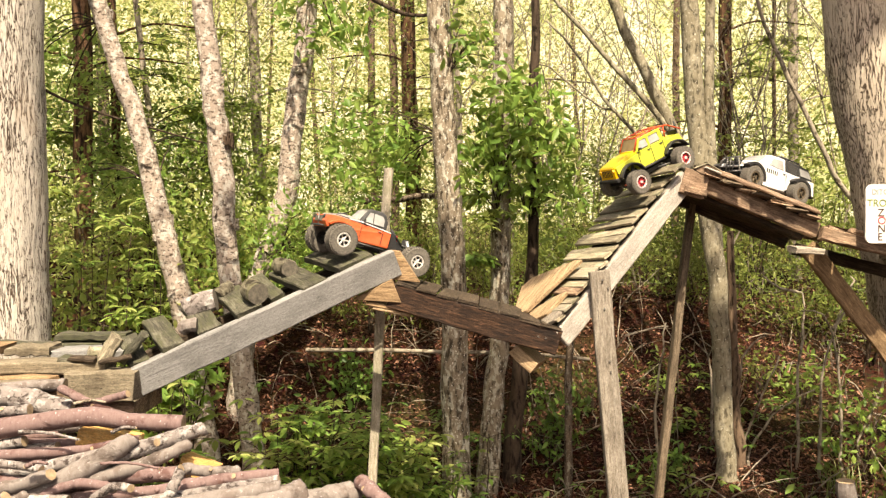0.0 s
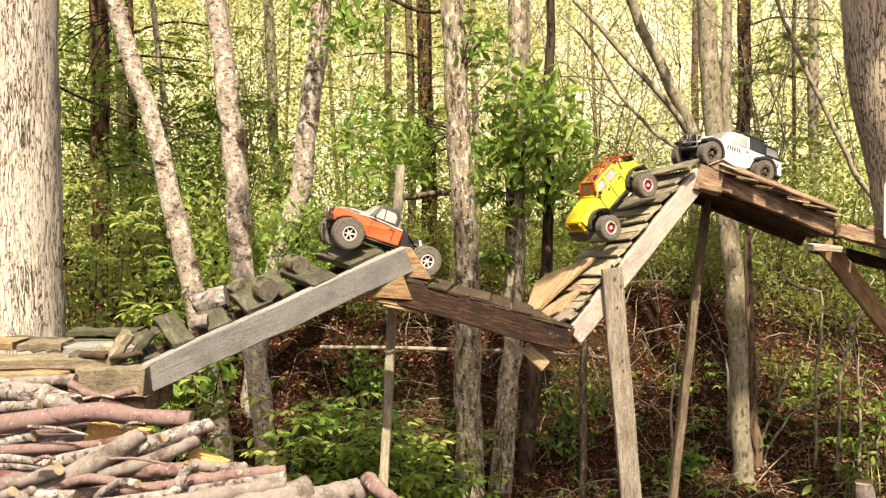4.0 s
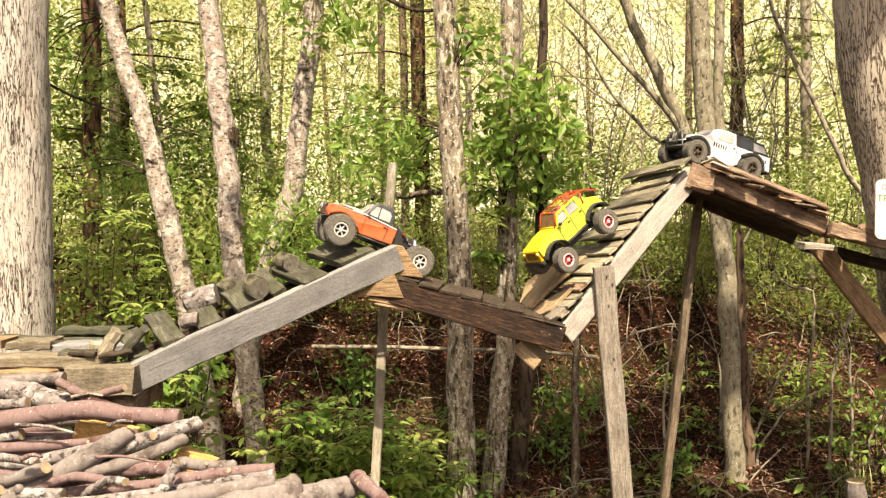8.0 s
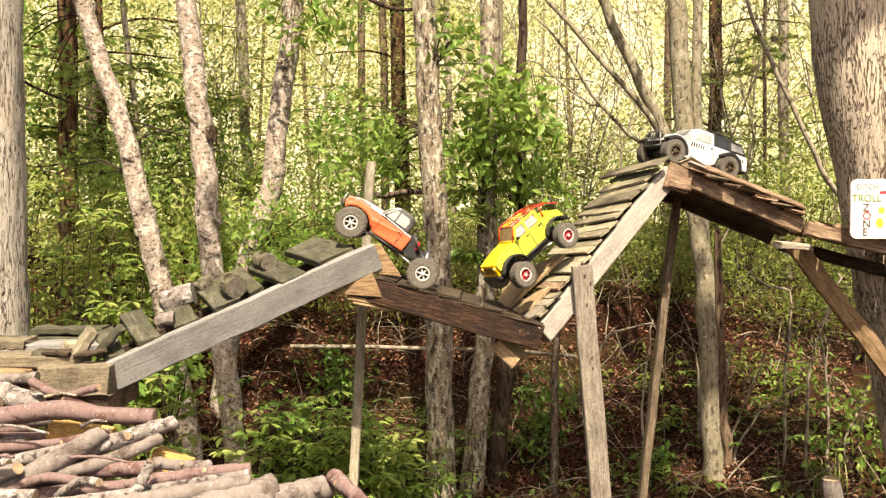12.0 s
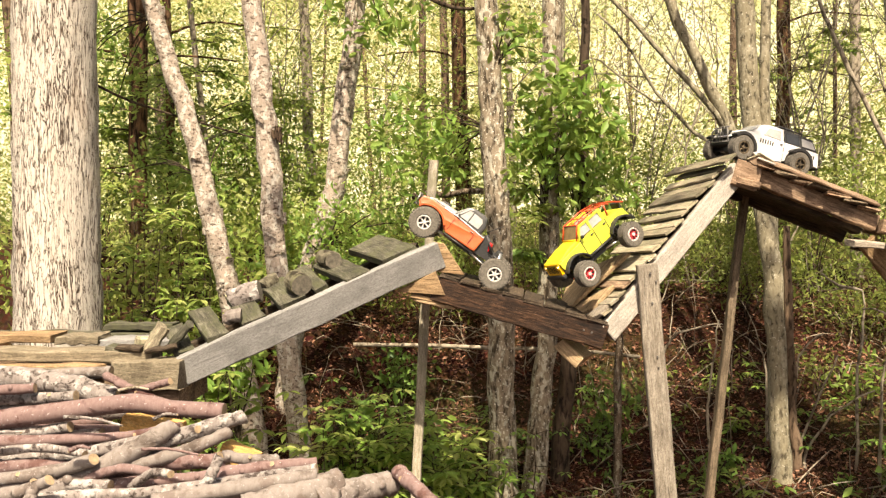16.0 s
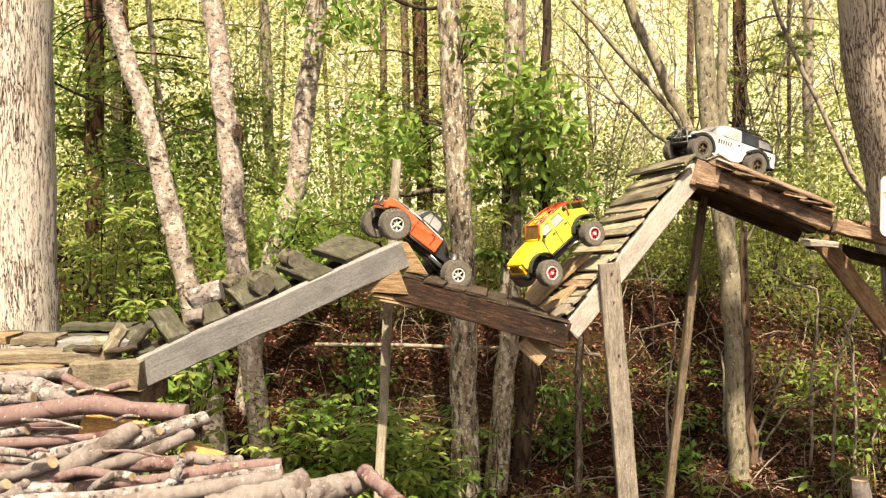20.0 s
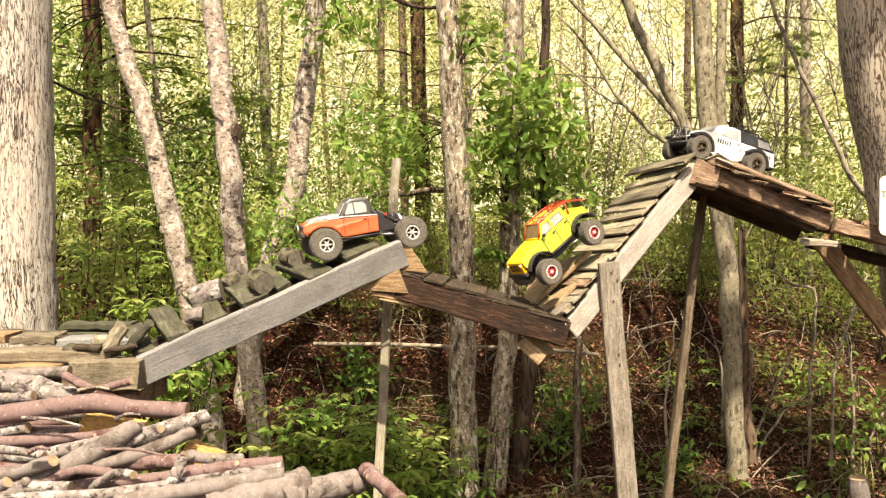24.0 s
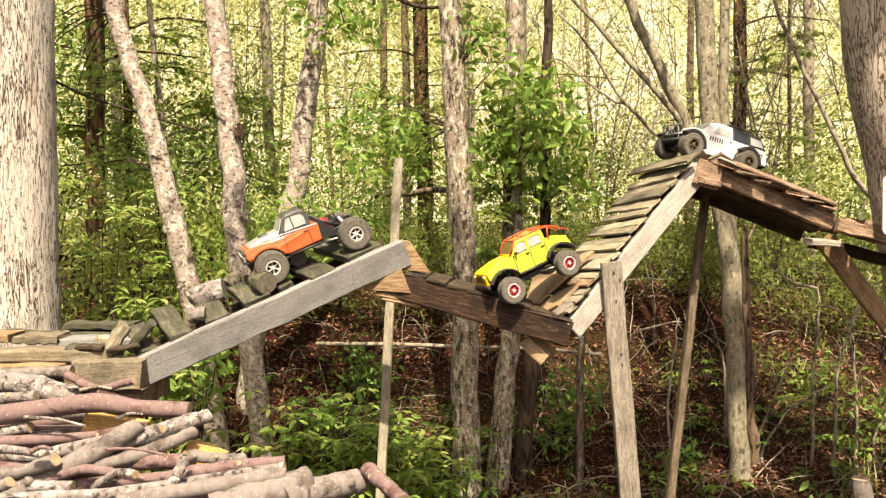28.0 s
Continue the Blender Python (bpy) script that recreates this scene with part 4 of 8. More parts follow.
def build_foliage():
    # leafy shoots round the two grey trunks in the middle
    for i, (x, y, z, sp, h, c, sz, anchor) in enumerate([
            (0.48, 4.72, 1.72, 0.30, 0.62, 36, 0.11, (0.39, 4.96, 1.7)), (0.30, 4.78, 1.55, 0.26, 0.45, 18, 0.10, (0.38, 4.96, 1.6)), (-0.35, 4.85, 1.65, 0.33, 0.55, 34, 0.095, (0.06, 4.63, 2.0)),
            (0.17, 4.6, 2.15, 0.10, 0.5, 6, 0.10, (0.08, 4.6, 2.3)), (0.62, 4.9, 1.40, 0.28, 0.5, 24, 0.095, (0.56, 5.06, 1.6)), (-0.66, 5.0, 2.45, 0.3, 0.4, 16, 0.10, (-0.70, 5.15, 2.9)),
            (-0.85, 4.95, 1.05, 0.32, 0.6, 44, 0.08, (-0.90, 5.15, 1.3)), (-0.52, 5.05, 1.1, 0.3, 0.6, 40, 0.08, (-0.88, 5.15, 1.4)), (-1.75, 5.2, 1.5, 0.35, 0.6, 34, 0.08, (-1.45, 4.63, 1.75)), (-2.1, 5.0, 2.0, 0.4, 0.7, 34, 0.085, (-1.7, 4.6, 2.6)),
            (-1.10, 3.98, 0.70, 0.12, 0.28, 11, 0.12, (-1.12, 4.02, 0.42)), (-1.28, 4.03, 0.66, 0.13, 0.28, 12, 0.12, (-1.27, 4.06, 0.40))]):
        shrub(x, y, sp, h, c, 14 if i < 6 else 22, sz * (0.72 if i < 6 else 0.52), M_LEAF_SHOOT, "leafy green shoot with long oval leaflets", 200 + i, z=z, name="leafy_shoot", twig=0.055, slim=0.42, stems=2, category="sapling", anchor=anchor)
    # tiers of leaves between the trunks
    lr = random.Random(47)
    hosts = [(-2.47, 6.3, 1.2, 3.1, 10, 0.95), (-2.4, 6.8, 1.3, 3.0, 6, 0.8), (-2.1, 6.6, 1.2, 3.0, 11, 0.8), (-0.17, 8.0, 1.4, 3.4, 8, 1.0), (0.39, 5.0, 1.3, 2.1, 5, 0.4), (-1.57, 8.0, 1.2, 3.4, 8, 0.9), (2.66, 8.0, 1.3, 3.2, 7, 0.9), (3.42, 8.5, 1.3, 3.2, 5, 0.9)]
    for k, (x, y, z0, z1, n, reach) in enumerate(hosts):
        for i in range(n):
            z, a, ln = lr.uniform(z0, z1), lr.uniform(0, 6.28), reach * lr.uniform(0.6, 1.1)
            leafy_spray((x, y, z), (x + math.cos(a) * ln, y - abs(math.sin(a)) * ln * 0.6, z + lr.uniform(-0.12, 0.16)), lr.uniform(0.05, 0.078), (M_LEAF_FRESH, M_LEAF_MID, M_LEAF_SHOOT, M_LEAF_MID)[lr.randrange(4)], 2000 + k * 20 + i)
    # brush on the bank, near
    # sunlit bushes take the brighter green, some shaded ones the deep green
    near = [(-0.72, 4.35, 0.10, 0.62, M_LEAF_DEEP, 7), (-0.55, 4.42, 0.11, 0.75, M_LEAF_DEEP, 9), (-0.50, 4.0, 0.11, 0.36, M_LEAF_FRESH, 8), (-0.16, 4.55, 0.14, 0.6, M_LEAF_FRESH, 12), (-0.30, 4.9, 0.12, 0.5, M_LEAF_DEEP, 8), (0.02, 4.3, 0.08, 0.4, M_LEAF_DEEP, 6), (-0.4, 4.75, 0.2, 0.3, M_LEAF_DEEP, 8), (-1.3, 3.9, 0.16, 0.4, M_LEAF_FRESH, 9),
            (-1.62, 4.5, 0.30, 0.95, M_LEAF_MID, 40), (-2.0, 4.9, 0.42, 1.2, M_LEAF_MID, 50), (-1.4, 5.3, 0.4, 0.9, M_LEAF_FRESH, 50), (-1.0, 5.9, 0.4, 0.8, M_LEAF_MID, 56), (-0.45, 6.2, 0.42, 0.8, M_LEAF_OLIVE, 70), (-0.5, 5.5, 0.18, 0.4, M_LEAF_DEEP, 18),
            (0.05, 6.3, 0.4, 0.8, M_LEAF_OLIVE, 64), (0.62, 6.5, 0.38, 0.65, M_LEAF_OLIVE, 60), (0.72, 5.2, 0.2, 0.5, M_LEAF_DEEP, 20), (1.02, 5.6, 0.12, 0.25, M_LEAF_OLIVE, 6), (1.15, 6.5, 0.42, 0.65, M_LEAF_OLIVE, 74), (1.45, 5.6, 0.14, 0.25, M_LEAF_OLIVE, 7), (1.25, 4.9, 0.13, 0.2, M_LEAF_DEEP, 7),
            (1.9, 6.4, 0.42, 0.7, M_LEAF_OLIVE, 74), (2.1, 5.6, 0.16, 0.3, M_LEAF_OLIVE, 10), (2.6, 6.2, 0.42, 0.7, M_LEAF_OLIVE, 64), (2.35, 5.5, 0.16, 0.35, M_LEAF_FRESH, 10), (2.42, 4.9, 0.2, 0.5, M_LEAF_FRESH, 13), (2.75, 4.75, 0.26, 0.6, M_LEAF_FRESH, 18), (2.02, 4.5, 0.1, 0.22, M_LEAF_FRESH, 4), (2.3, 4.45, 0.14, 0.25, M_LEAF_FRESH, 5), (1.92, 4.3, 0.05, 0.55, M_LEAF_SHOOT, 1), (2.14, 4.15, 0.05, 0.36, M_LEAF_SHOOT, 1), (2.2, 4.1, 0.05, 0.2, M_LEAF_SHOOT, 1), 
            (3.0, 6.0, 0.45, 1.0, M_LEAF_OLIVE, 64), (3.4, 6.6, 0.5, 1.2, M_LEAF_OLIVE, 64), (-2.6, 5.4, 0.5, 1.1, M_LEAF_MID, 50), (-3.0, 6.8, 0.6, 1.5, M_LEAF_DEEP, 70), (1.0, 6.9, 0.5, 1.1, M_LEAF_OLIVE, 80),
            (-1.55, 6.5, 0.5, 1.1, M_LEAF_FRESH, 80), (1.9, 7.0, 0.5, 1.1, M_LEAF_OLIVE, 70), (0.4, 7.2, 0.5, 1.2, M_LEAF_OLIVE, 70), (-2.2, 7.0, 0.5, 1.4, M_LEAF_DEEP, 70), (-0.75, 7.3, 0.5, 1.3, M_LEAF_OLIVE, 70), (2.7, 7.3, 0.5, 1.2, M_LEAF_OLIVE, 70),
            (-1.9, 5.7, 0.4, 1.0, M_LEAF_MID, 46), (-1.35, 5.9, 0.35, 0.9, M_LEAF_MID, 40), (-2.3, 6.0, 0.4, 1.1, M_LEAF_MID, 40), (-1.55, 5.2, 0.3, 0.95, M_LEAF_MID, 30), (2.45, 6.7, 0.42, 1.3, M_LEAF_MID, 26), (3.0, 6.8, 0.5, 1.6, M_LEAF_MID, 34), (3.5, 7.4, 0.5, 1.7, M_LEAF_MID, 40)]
    names = {M_LEAF_MID: "yellow-green bush on the forest bank, sunlight in its leaf colour", M_LEAF_SHOOT: "pale green broad-leaved seedling on the bank", M_LEAF_FRESH: "bright green leafy bush on the forest bank", M_LEAF_DEEP: "dark green low bush on the forest bank", M_LEAF_OLIVE: "olive green fine-leaved bush on the bank"}
    for i, (x, y, sp, h, mt, c) in enumerate(near):
        shrub(x, y, sp, h, c, 24 if mt is M_LEAF_OLIVE else 13 if y < 4.8 else 19, 0.043 if mt is M_LEAF_OLIVE else 0.070 if y < 4.8 else 0.052, mt, names[mt], 300 + i, stems=2, twig=0.08, slim=0.46 if mt is not M_LEAF_OLIVE else 0.34)
    # seedlings in the leaf litter
    sr = random.Random(31)
    for i in range(34):
        x, y = sr.uniform(0.2, 2.35), sr.uniform(3.9, 5.4)
        shrub(x, y, sr.uniform(0.04, 0.10), sr.uniform(0.08, 0.22), sr.randrange(3, 6), 9, sr.uniform(0.03, 0.055), (M_LEAF_DEEP, M_LEAF_DEEP, M_LEAF_OLIVE)[i % 3], "small green seedling in the leaf litter", 950 + i, twig=0.035, stems=1, name="seedling", category="seedling")
    # broad-leaved seedlings on the bank: whorls of leaflets on thin stems
    wr = random.Random(61)
    spots = [(wr.uniform(-0.85, 0.25), wr.uniform(4.25, 5.2), wr.uniform(0.12, 0.55), 5) for _ in range(34)] + [(wr.uniform(0.4, 2.4), wr.uniform(4.7, 5.8), wr.uniform(0.06, 0.24), 3) for _ in range(26)]
    spots += [(-0.62, 4.3, 0.75, 9), (-0.50, 4.35, 0.62, 9), (-0.16, 4.35, 0.50, 8), (-0.05, 4.6, 0.62, 7), (-1.25, 3.8, 0.3, 6), (-1.05, 3.9, 0.34, 6)]
    # the sunlit look of these comes from their paler leaf colours
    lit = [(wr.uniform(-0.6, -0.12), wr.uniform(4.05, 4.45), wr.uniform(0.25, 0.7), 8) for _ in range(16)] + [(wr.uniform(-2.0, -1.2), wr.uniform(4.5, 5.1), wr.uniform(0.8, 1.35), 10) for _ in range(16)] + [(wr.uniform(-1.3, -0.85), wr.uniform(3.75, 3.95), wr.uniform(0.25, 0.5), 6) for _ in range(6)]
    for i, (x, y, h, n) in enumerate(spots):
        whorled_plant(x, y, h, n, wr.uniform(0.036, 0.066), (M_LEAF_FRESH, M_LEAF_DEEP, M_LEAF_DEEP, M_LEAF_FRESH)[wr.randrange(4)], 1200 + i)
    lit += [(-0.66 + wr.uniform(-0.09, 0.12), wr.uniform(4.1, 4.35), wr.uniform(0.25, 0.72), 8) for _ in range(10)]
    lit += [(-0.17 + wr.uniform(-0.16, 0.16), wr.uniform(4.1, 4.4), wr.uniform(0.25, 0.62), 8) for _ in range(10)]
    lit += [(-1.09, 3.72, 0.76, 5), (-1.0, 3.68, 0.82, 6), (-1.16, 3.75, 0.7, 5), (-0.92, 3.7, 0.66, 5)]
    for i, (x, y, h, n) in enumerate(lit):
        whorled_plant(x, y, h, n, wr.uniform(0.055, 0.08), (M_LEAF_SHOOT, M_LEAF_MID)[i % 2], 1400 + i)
    # the wood behind, in depth
    def wood_layer(name, y0, y1, half, z0, z1, count, leaves, size, mat, twig, low_bias, cx=0.1):
        nb = max(18, count // 9)      # boughs: the leaves hang in tiers with gaps between
        cy = rng.uniform(y0, y1, nb)
        bx = rng.uniform(-1, 1, nb) * (half + (cy - y0) * 0.62) + cx
        bz = z0 + (z1 - z0) * rng.uniform(0, 1, nb) ** low_bias
        k = rng.integers(0, nb, count)
        wide = 0.04 * (y0 + y1) / 2
        y = cy[k] + rng.normal(size=count) * wide
        x = bx[k] + rng.normal(size=count) * wide * 1.2
        z = np.maximum(bz[k] + rng.normal(size=count) * wide * 0.4, 0.02)
        tips = np.stack([x, y, z + ground_z(x, y)], 1)
        pts = np.repeat(tips, leaves, axis=0) + rng.normal(size=(count * leaves, 3)) * np.array([twig * 1.4, twig * 1.4, twig * 0.7])
        ob = new(name, leaf_mesh(name, pts, rng.uniform(0.6, 1.3, len(pts)) * size, mat, flat=0.45))
        tagged(ob, "yellow-green leaves of the wood behind, sunlight put into their colour" if mat in (M_LEAF_FAR, M_LEAF_MID) else "green undergrowth leaves of the wood", "foliage", kind="stuff")
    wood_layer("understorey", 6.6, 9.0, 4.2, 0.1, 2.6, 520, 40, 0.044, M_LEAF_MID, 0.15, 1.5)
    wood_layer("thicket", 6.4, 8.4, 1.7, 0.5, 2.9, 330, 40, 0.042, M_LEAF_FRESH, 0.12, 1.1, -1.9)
    # shade between the trunks put in as a layer of deep green leaves
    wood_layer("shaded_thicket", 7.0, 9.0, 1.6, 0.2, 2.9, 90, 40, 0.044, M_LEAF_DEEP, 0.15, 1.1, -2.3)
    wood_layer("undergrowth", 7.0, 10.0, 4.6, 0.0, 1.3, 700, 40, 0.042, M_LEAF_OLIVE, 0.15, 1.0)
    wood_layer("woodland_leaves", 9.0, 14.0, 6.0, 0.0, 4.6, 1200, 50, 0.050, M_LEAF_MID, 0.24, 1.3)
    # the two farthest layers use the leaf colour paled for haze
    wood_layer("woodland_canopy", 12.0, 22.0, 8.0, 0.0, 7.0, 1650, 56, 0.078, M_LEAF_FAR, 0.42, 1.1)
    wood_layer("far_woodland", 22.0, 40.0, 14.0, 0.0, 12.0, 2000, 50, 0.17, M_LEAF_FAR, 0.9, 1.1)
    # fallen leaves, twigs and grass
    n = 150000
    y = 3.4 + rng.uniform(0, 1, n) ** 1.2 * 4.0
    x = rng.uniform(-1, 1, n) * (1.35 + 0.42 * (y - 3)) + 0.35
    pts = np.stack([x, y, ground_z(x, y) + rng.uniform(0.0, 0.035, n)], 1)
    tagged(new("leaf_litter", leaf_mesh("leaf_litter", pts, 0.012 + 0.027 * rng.uniform(0, 1, n) ** 2.2, M_LITTER, 0.5, 0.0, 0.55)), "red-brown dry fallen leaves covering the bank", "leaf litter", kind="stuff")
    bm = bmesh.new()
    for i in range(900):
        yy = 3.7 + rnd.random() ** 1.2 * 3.6
        xx = rnd.uniform(-1, 1) * (1.6 + 0.4 * (yy - 3)) + 0.4
        zz = float(ground_z(xx, yy))
        a, el, ln = rnd.uniform(0, 6.28), rnd.uniform(-0.1, 1.2) ** 2, rnd.uniform(0.12, 0.5)
        d = Vector((math.cos(a) * math.cos(el), math.sin(a) * math.cos(el) * 0.6, math.sin(el))) * ln
        q = bent([(xx, yy, zz), Vector((xx, yy, zz)) + d * 0.5 + Vector((0, 0, 0.03)), Vector((xx, yy, zz)) + d], 4, 0.012, i)
        k = rnd.uniform(0.4, 1.1)
        tube_bm(q, [0.005 * k, 0.0045 * k, 0.004 * k, 0.003 * k, 0.002 * k], 4, 0, i, bm)
    me = mesh_from("twigs", bm, M_TWIG, True)
    tagged(new("twigs", me), "pale dead twigs lying on the bank", "twigs", kind="stuff")
    for i, (x, y, n) in enumerate([(0.93, 4.5, 80), (0.80, 4.62, 60), (0.62, 4.55, 60), (2.0, 4.6, 60), (1.75, 4.5, 40), (0.14, 4.45, 60), (2.25, 4.8, 60), (0.02, 4.5, 40)]):
        bm = bmesh.new()
        for k in range(n):
            a, ln, w = rnd.uniform(0, 6.28), rnd.uniform(0.12, 0.32), rnd.uniform(0.003, 0.006)
            b = Vector((rnd.gauss(0, 0.06), rnd.gauss(0, 0.05), 0))
            lean = Vector((math.cos(a), math.sin(a), 0)) * ln * rnd.uniform(0.2, 0.8)
            s = Vector((-math.sin(a), math.cos(a), 0)) * w
            rows = []
            for u in (0, 0.4, 0.75, 1):
                c = b + lean * u * u + Vector((0, 0, ln * (u - 0.35 * u * u)))
                rows.append((bm.verts.new(c - s * (1 - u * 0.9)), bm.verts.new(c + s * (1 - u * 0.9))))
            for p, q in zip(rows, rows[1:]):
                bm.faces.new((p[0], p[1], q[1], q[0]))
        thing("grass_tuft", bm, M_GRASS, "tuft of long thin green grass blades", "grass", "grass tufts", m=Matrix.Translation((x, y, float(ground_z(x, y)) - 0.01)))


def slab(outline, half, top_half=None, z_low=None, z_high=None, bev=0.003, m=None):
    """A side outline of (x, z) given width; it narrows from half at z_low to top_half at z_high."""
    def w(z):
        if top_half is None:
            return half
        u = min(1, max(0, (z - z_low) / (z_high - z_low)))
        return half + (top_half - half) * u
    bm = bmesh.new()
    l = [bm.verts.new((x, w(z), z)) for x, z in outline]
    r = [bm.verts.new((x, -w(z), z)) for x, z in outline]
    n = len(outline)
    bm.faces.new(l)
    bm.faces.new(r[::-1])
    for i in range(n):
        bm.faces.new((l[(i + 1) % n], l[i], r[i], r[(i + 1) % n]))
    bmesh.ops.recalc_face_normals(bm, faces=bm.faces)
    if bev:
        es = [e for e in bm.edges if len(e.link_faces) == 2 and e.calc_face_angle(0) > 0.45]
        bmesh.ops.bevel(bm, geom=es, offset=bev, segments=2, affect="EDGES", profile=0.6, clamp_overlap=True)
    if m is not None:
        bm.transform(m)
    return bm


# ---- timber track ----
def ramp(name, a, b, across, label, beam_mat, beam_h, boards, width, board_mat, far=True, beam_w=0.038, thick=0.022, tilt=0.0, rise=(), crisp=False):
    """A sloping track from a to b along its front top edge. boards: (from, to, start across, end across, skew, lift, material)."""
    a, b = Vector(a), Vector(b)
    m = frame_of(a, b - a, across)
    length = (b - a).length
    root = holder(name, label, "ramp", m, "timber track ramps")
    part("front_beam", plank_bm(length, beam_w, beam_h, len(label), 10, 0.003, 0.004), beam_mat, root)
    if far:
        # rear beam coloured dark so the gaps between boards look shaded
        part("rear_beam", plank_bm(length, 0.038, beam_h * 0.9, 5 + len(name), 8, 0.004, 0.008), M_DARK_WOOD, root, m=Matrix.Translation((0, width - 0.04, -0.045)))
    for i, (s0, s1, y0, y1, skew, lift, mt) in enumerate(boards):
        w = s1 - s0
        bm = plank_bm(y1 - y0, w, thick, i * 7 + len(name), 5, *((0.001, 0.003, 0.0012) if crisp else (0.003, 0.012)))
        mm = Matrix.Translation((s1, y0, lift)) @ Matrix.Rotation(radians(rise[i] if i < len(rise) else 0), 4, "X") @ Matrix.Rotation(radians(90 + skew), 4, "Z") @ Matrix.Rotation(radians(tilt + rnd.uniform(-2, 2)), 4, "X")
        part("board", bm, mt, root, m=mm)
    return root, m, length


def build_track():
    # rising ramp with mossy boards and little round logs
    r1, m1, _ = ramp("ramp", (-1.036, 3.0, 1.047), (-0.155, 3.36, 1.443), (-0.36, 0.93, 0.17),
                      "rising timber ramp with a grey side beam and mossy boards", M_GREY_WOOD, 0.105,
                      [(0.00, 0.070, 0.03, 0.28, 0, 0.004, M_MOSS_WOOD), (0.118, 0.200, 0.032, 0.30, 3, 0.012, M_MOSS_WOOD), (0.252, 0.342, 0.034, 0.31, 0, 0.006, M_MOSS_WOOD),
                       (0.398, 0.500, 0.035, 0.30, 2, 0.012, M_MOSS_WOOD), (0.535, 0.592, 0.04, 0.31, 0, 0.014, M_MOSS_WOOD), (0.650, 0.755, 0.034, 0.33, 8, 0.006, M_MOSS_WOOD), (0.81, 0.965, 0.040, 0.34, 8, 0.012, M_MOSS_WOOD)],
                      0.30, M_MOSS_WOOD, thick=0.03, tilt=4, rise=(9, 9, 8, 6, 5, 4, 3))
    # dark sheet added so the gaps between boards look deep in shade
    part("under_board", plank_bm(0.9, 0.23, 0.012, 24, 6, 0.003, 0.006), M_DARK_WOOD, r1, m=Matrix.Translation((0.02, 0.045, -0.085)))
    for s, y0, y1, r, lf, sk, mt in ((0.503, 0.045, 0.15, 0.040, 0.048, 4, M_MOSS_LOG), (0.675, 0.18, 0.29, 0.033, 0.046, 8, M_MOSS_LOG), (0.265, 0.24, 0.355, 0.042, 0.048, -104, M_GREY_LOG), (0.395, 0.26, 0.325, 0.030, 0.040, -60, M_MOSS_LOG), (0.262, 0.06, 0.115, 0.025, 0.034, 62, M_PALE_LOG)):
        bm = tube_bm(bent([(0, 0, 0), (0, (y1 - y0) / 2, 0.004), (0, y1 - y0, 0)], 6, 0.003, int(s * 100)), [r * (1 + 0.05 * math.sin(k * 2.0)) for k in range(7)], 16, 0.06, 3, cap_index=1)
        thing("round_log", bm, [mt, M_END_DARK], "short round mossy log lying across the ramp" if mt is M_MOSS_LOG else "short brown-grey log lying on the ramp boards", "log", "little logs on the ramp", m=m1 @ Matrix.Translation((s, y0, lf)) @ Matrix.Rotation(radians(sk), 4, "Z"), smooth=False)
    # wedge, cap board and blocks at the first crest
    cap = holder("crest_block", "tan timber gusset and wedge under the first crest", "timber block", pose(-0.16, 3.38, 1.3))

    def prism(name, pts, y0, y1, mat, label=""):
        bm = bmesh.new()
        fr = [bm.verts.new((x + 0.16, y0 - 3.38, z - 1.3)) for x, z in pts]
        bk = [bm.verts.new((x + 0.16, y1 - 3.38, z - 1.3)) for x, z in pts]
        n = len(pts)
        bm.faces.new(fr)
        bm.faces.new(bk[::-1])
        for i in range(n):
            bm.faces.new((fr[i], bk[i], bk[(i + 1) % n], fr[(i + 1) % n]))
        bmesh.ops.recalc_face_normals(bm, faces=bm.faces)
        bmesh.ops.bevel(bm, geom=bm.edges[:], offset=0.002, segments=1, affect="EDGES")
        part(name, bm, mat, cap, label)
    prism("wedge", [(-0.306, 1.262), (-0.160, 1.335), (-0.124, 1.243), (-0.302, 1.256)], 3.352, 3.42, M_PINE_WOOD)
    prism("gusset", [(-0.170, 1.446), (-0.130, 1.440), (-0.052, 1.318), (-0.160, 1.330)], 3.392, 3.43, M_PINE_WOOD)
    part("shim", plank_bm(0.14, 0.15, 0.018, 22, 4, 0.002, 0.006), M_PINE_WOOD, cap, m=pose(-0.095, -0.02, -0.050, 0, 11, 4))
    part("shim", plank_bm(0.15, 0.16, 0.016, 23, 4, 0.002, 0.006), M_TAN_WOOD, cap, m=pose(-0.075, -0.015, -0.068, 0, 12, 3))
    # falling ramp, dark
    bl = [(0.01 + i * 0.082, 0.088 + i * 0.082, -0.003, 0.30, rnd.uniform(-2, 2), 0.009 + rnd.uniform(-0.003, 0.004), M_DARK_WOOD) for i in range(8)]
    r2, _, _ = ramp("ramp", (-0.155, 3.36, 1.318), (0.485, 3.30, 1.140), (0.09, 1.0, 0.02), "falling timber ramp with a dark brown side beam", M_TARRED_WOOD, 0.098, bl, 0.29, M_DARK_WOOD, thick=0.011, crisp=True)
    for x in (0.585, 0.615):
        part("nail", tube_bm([(x, -0.002, -0.045), (x, 0.003, -0.045)], [0.004, 0.004], 8), M_STEEL, r2, "steel nail head")
    # steep ramp
    bd = []
    s, ln = 0.03, 0.88
    k = 0
    while s < ln - 0.06:
        w = rnd.choice((0.034, 0.044, 0.052, 0.064))
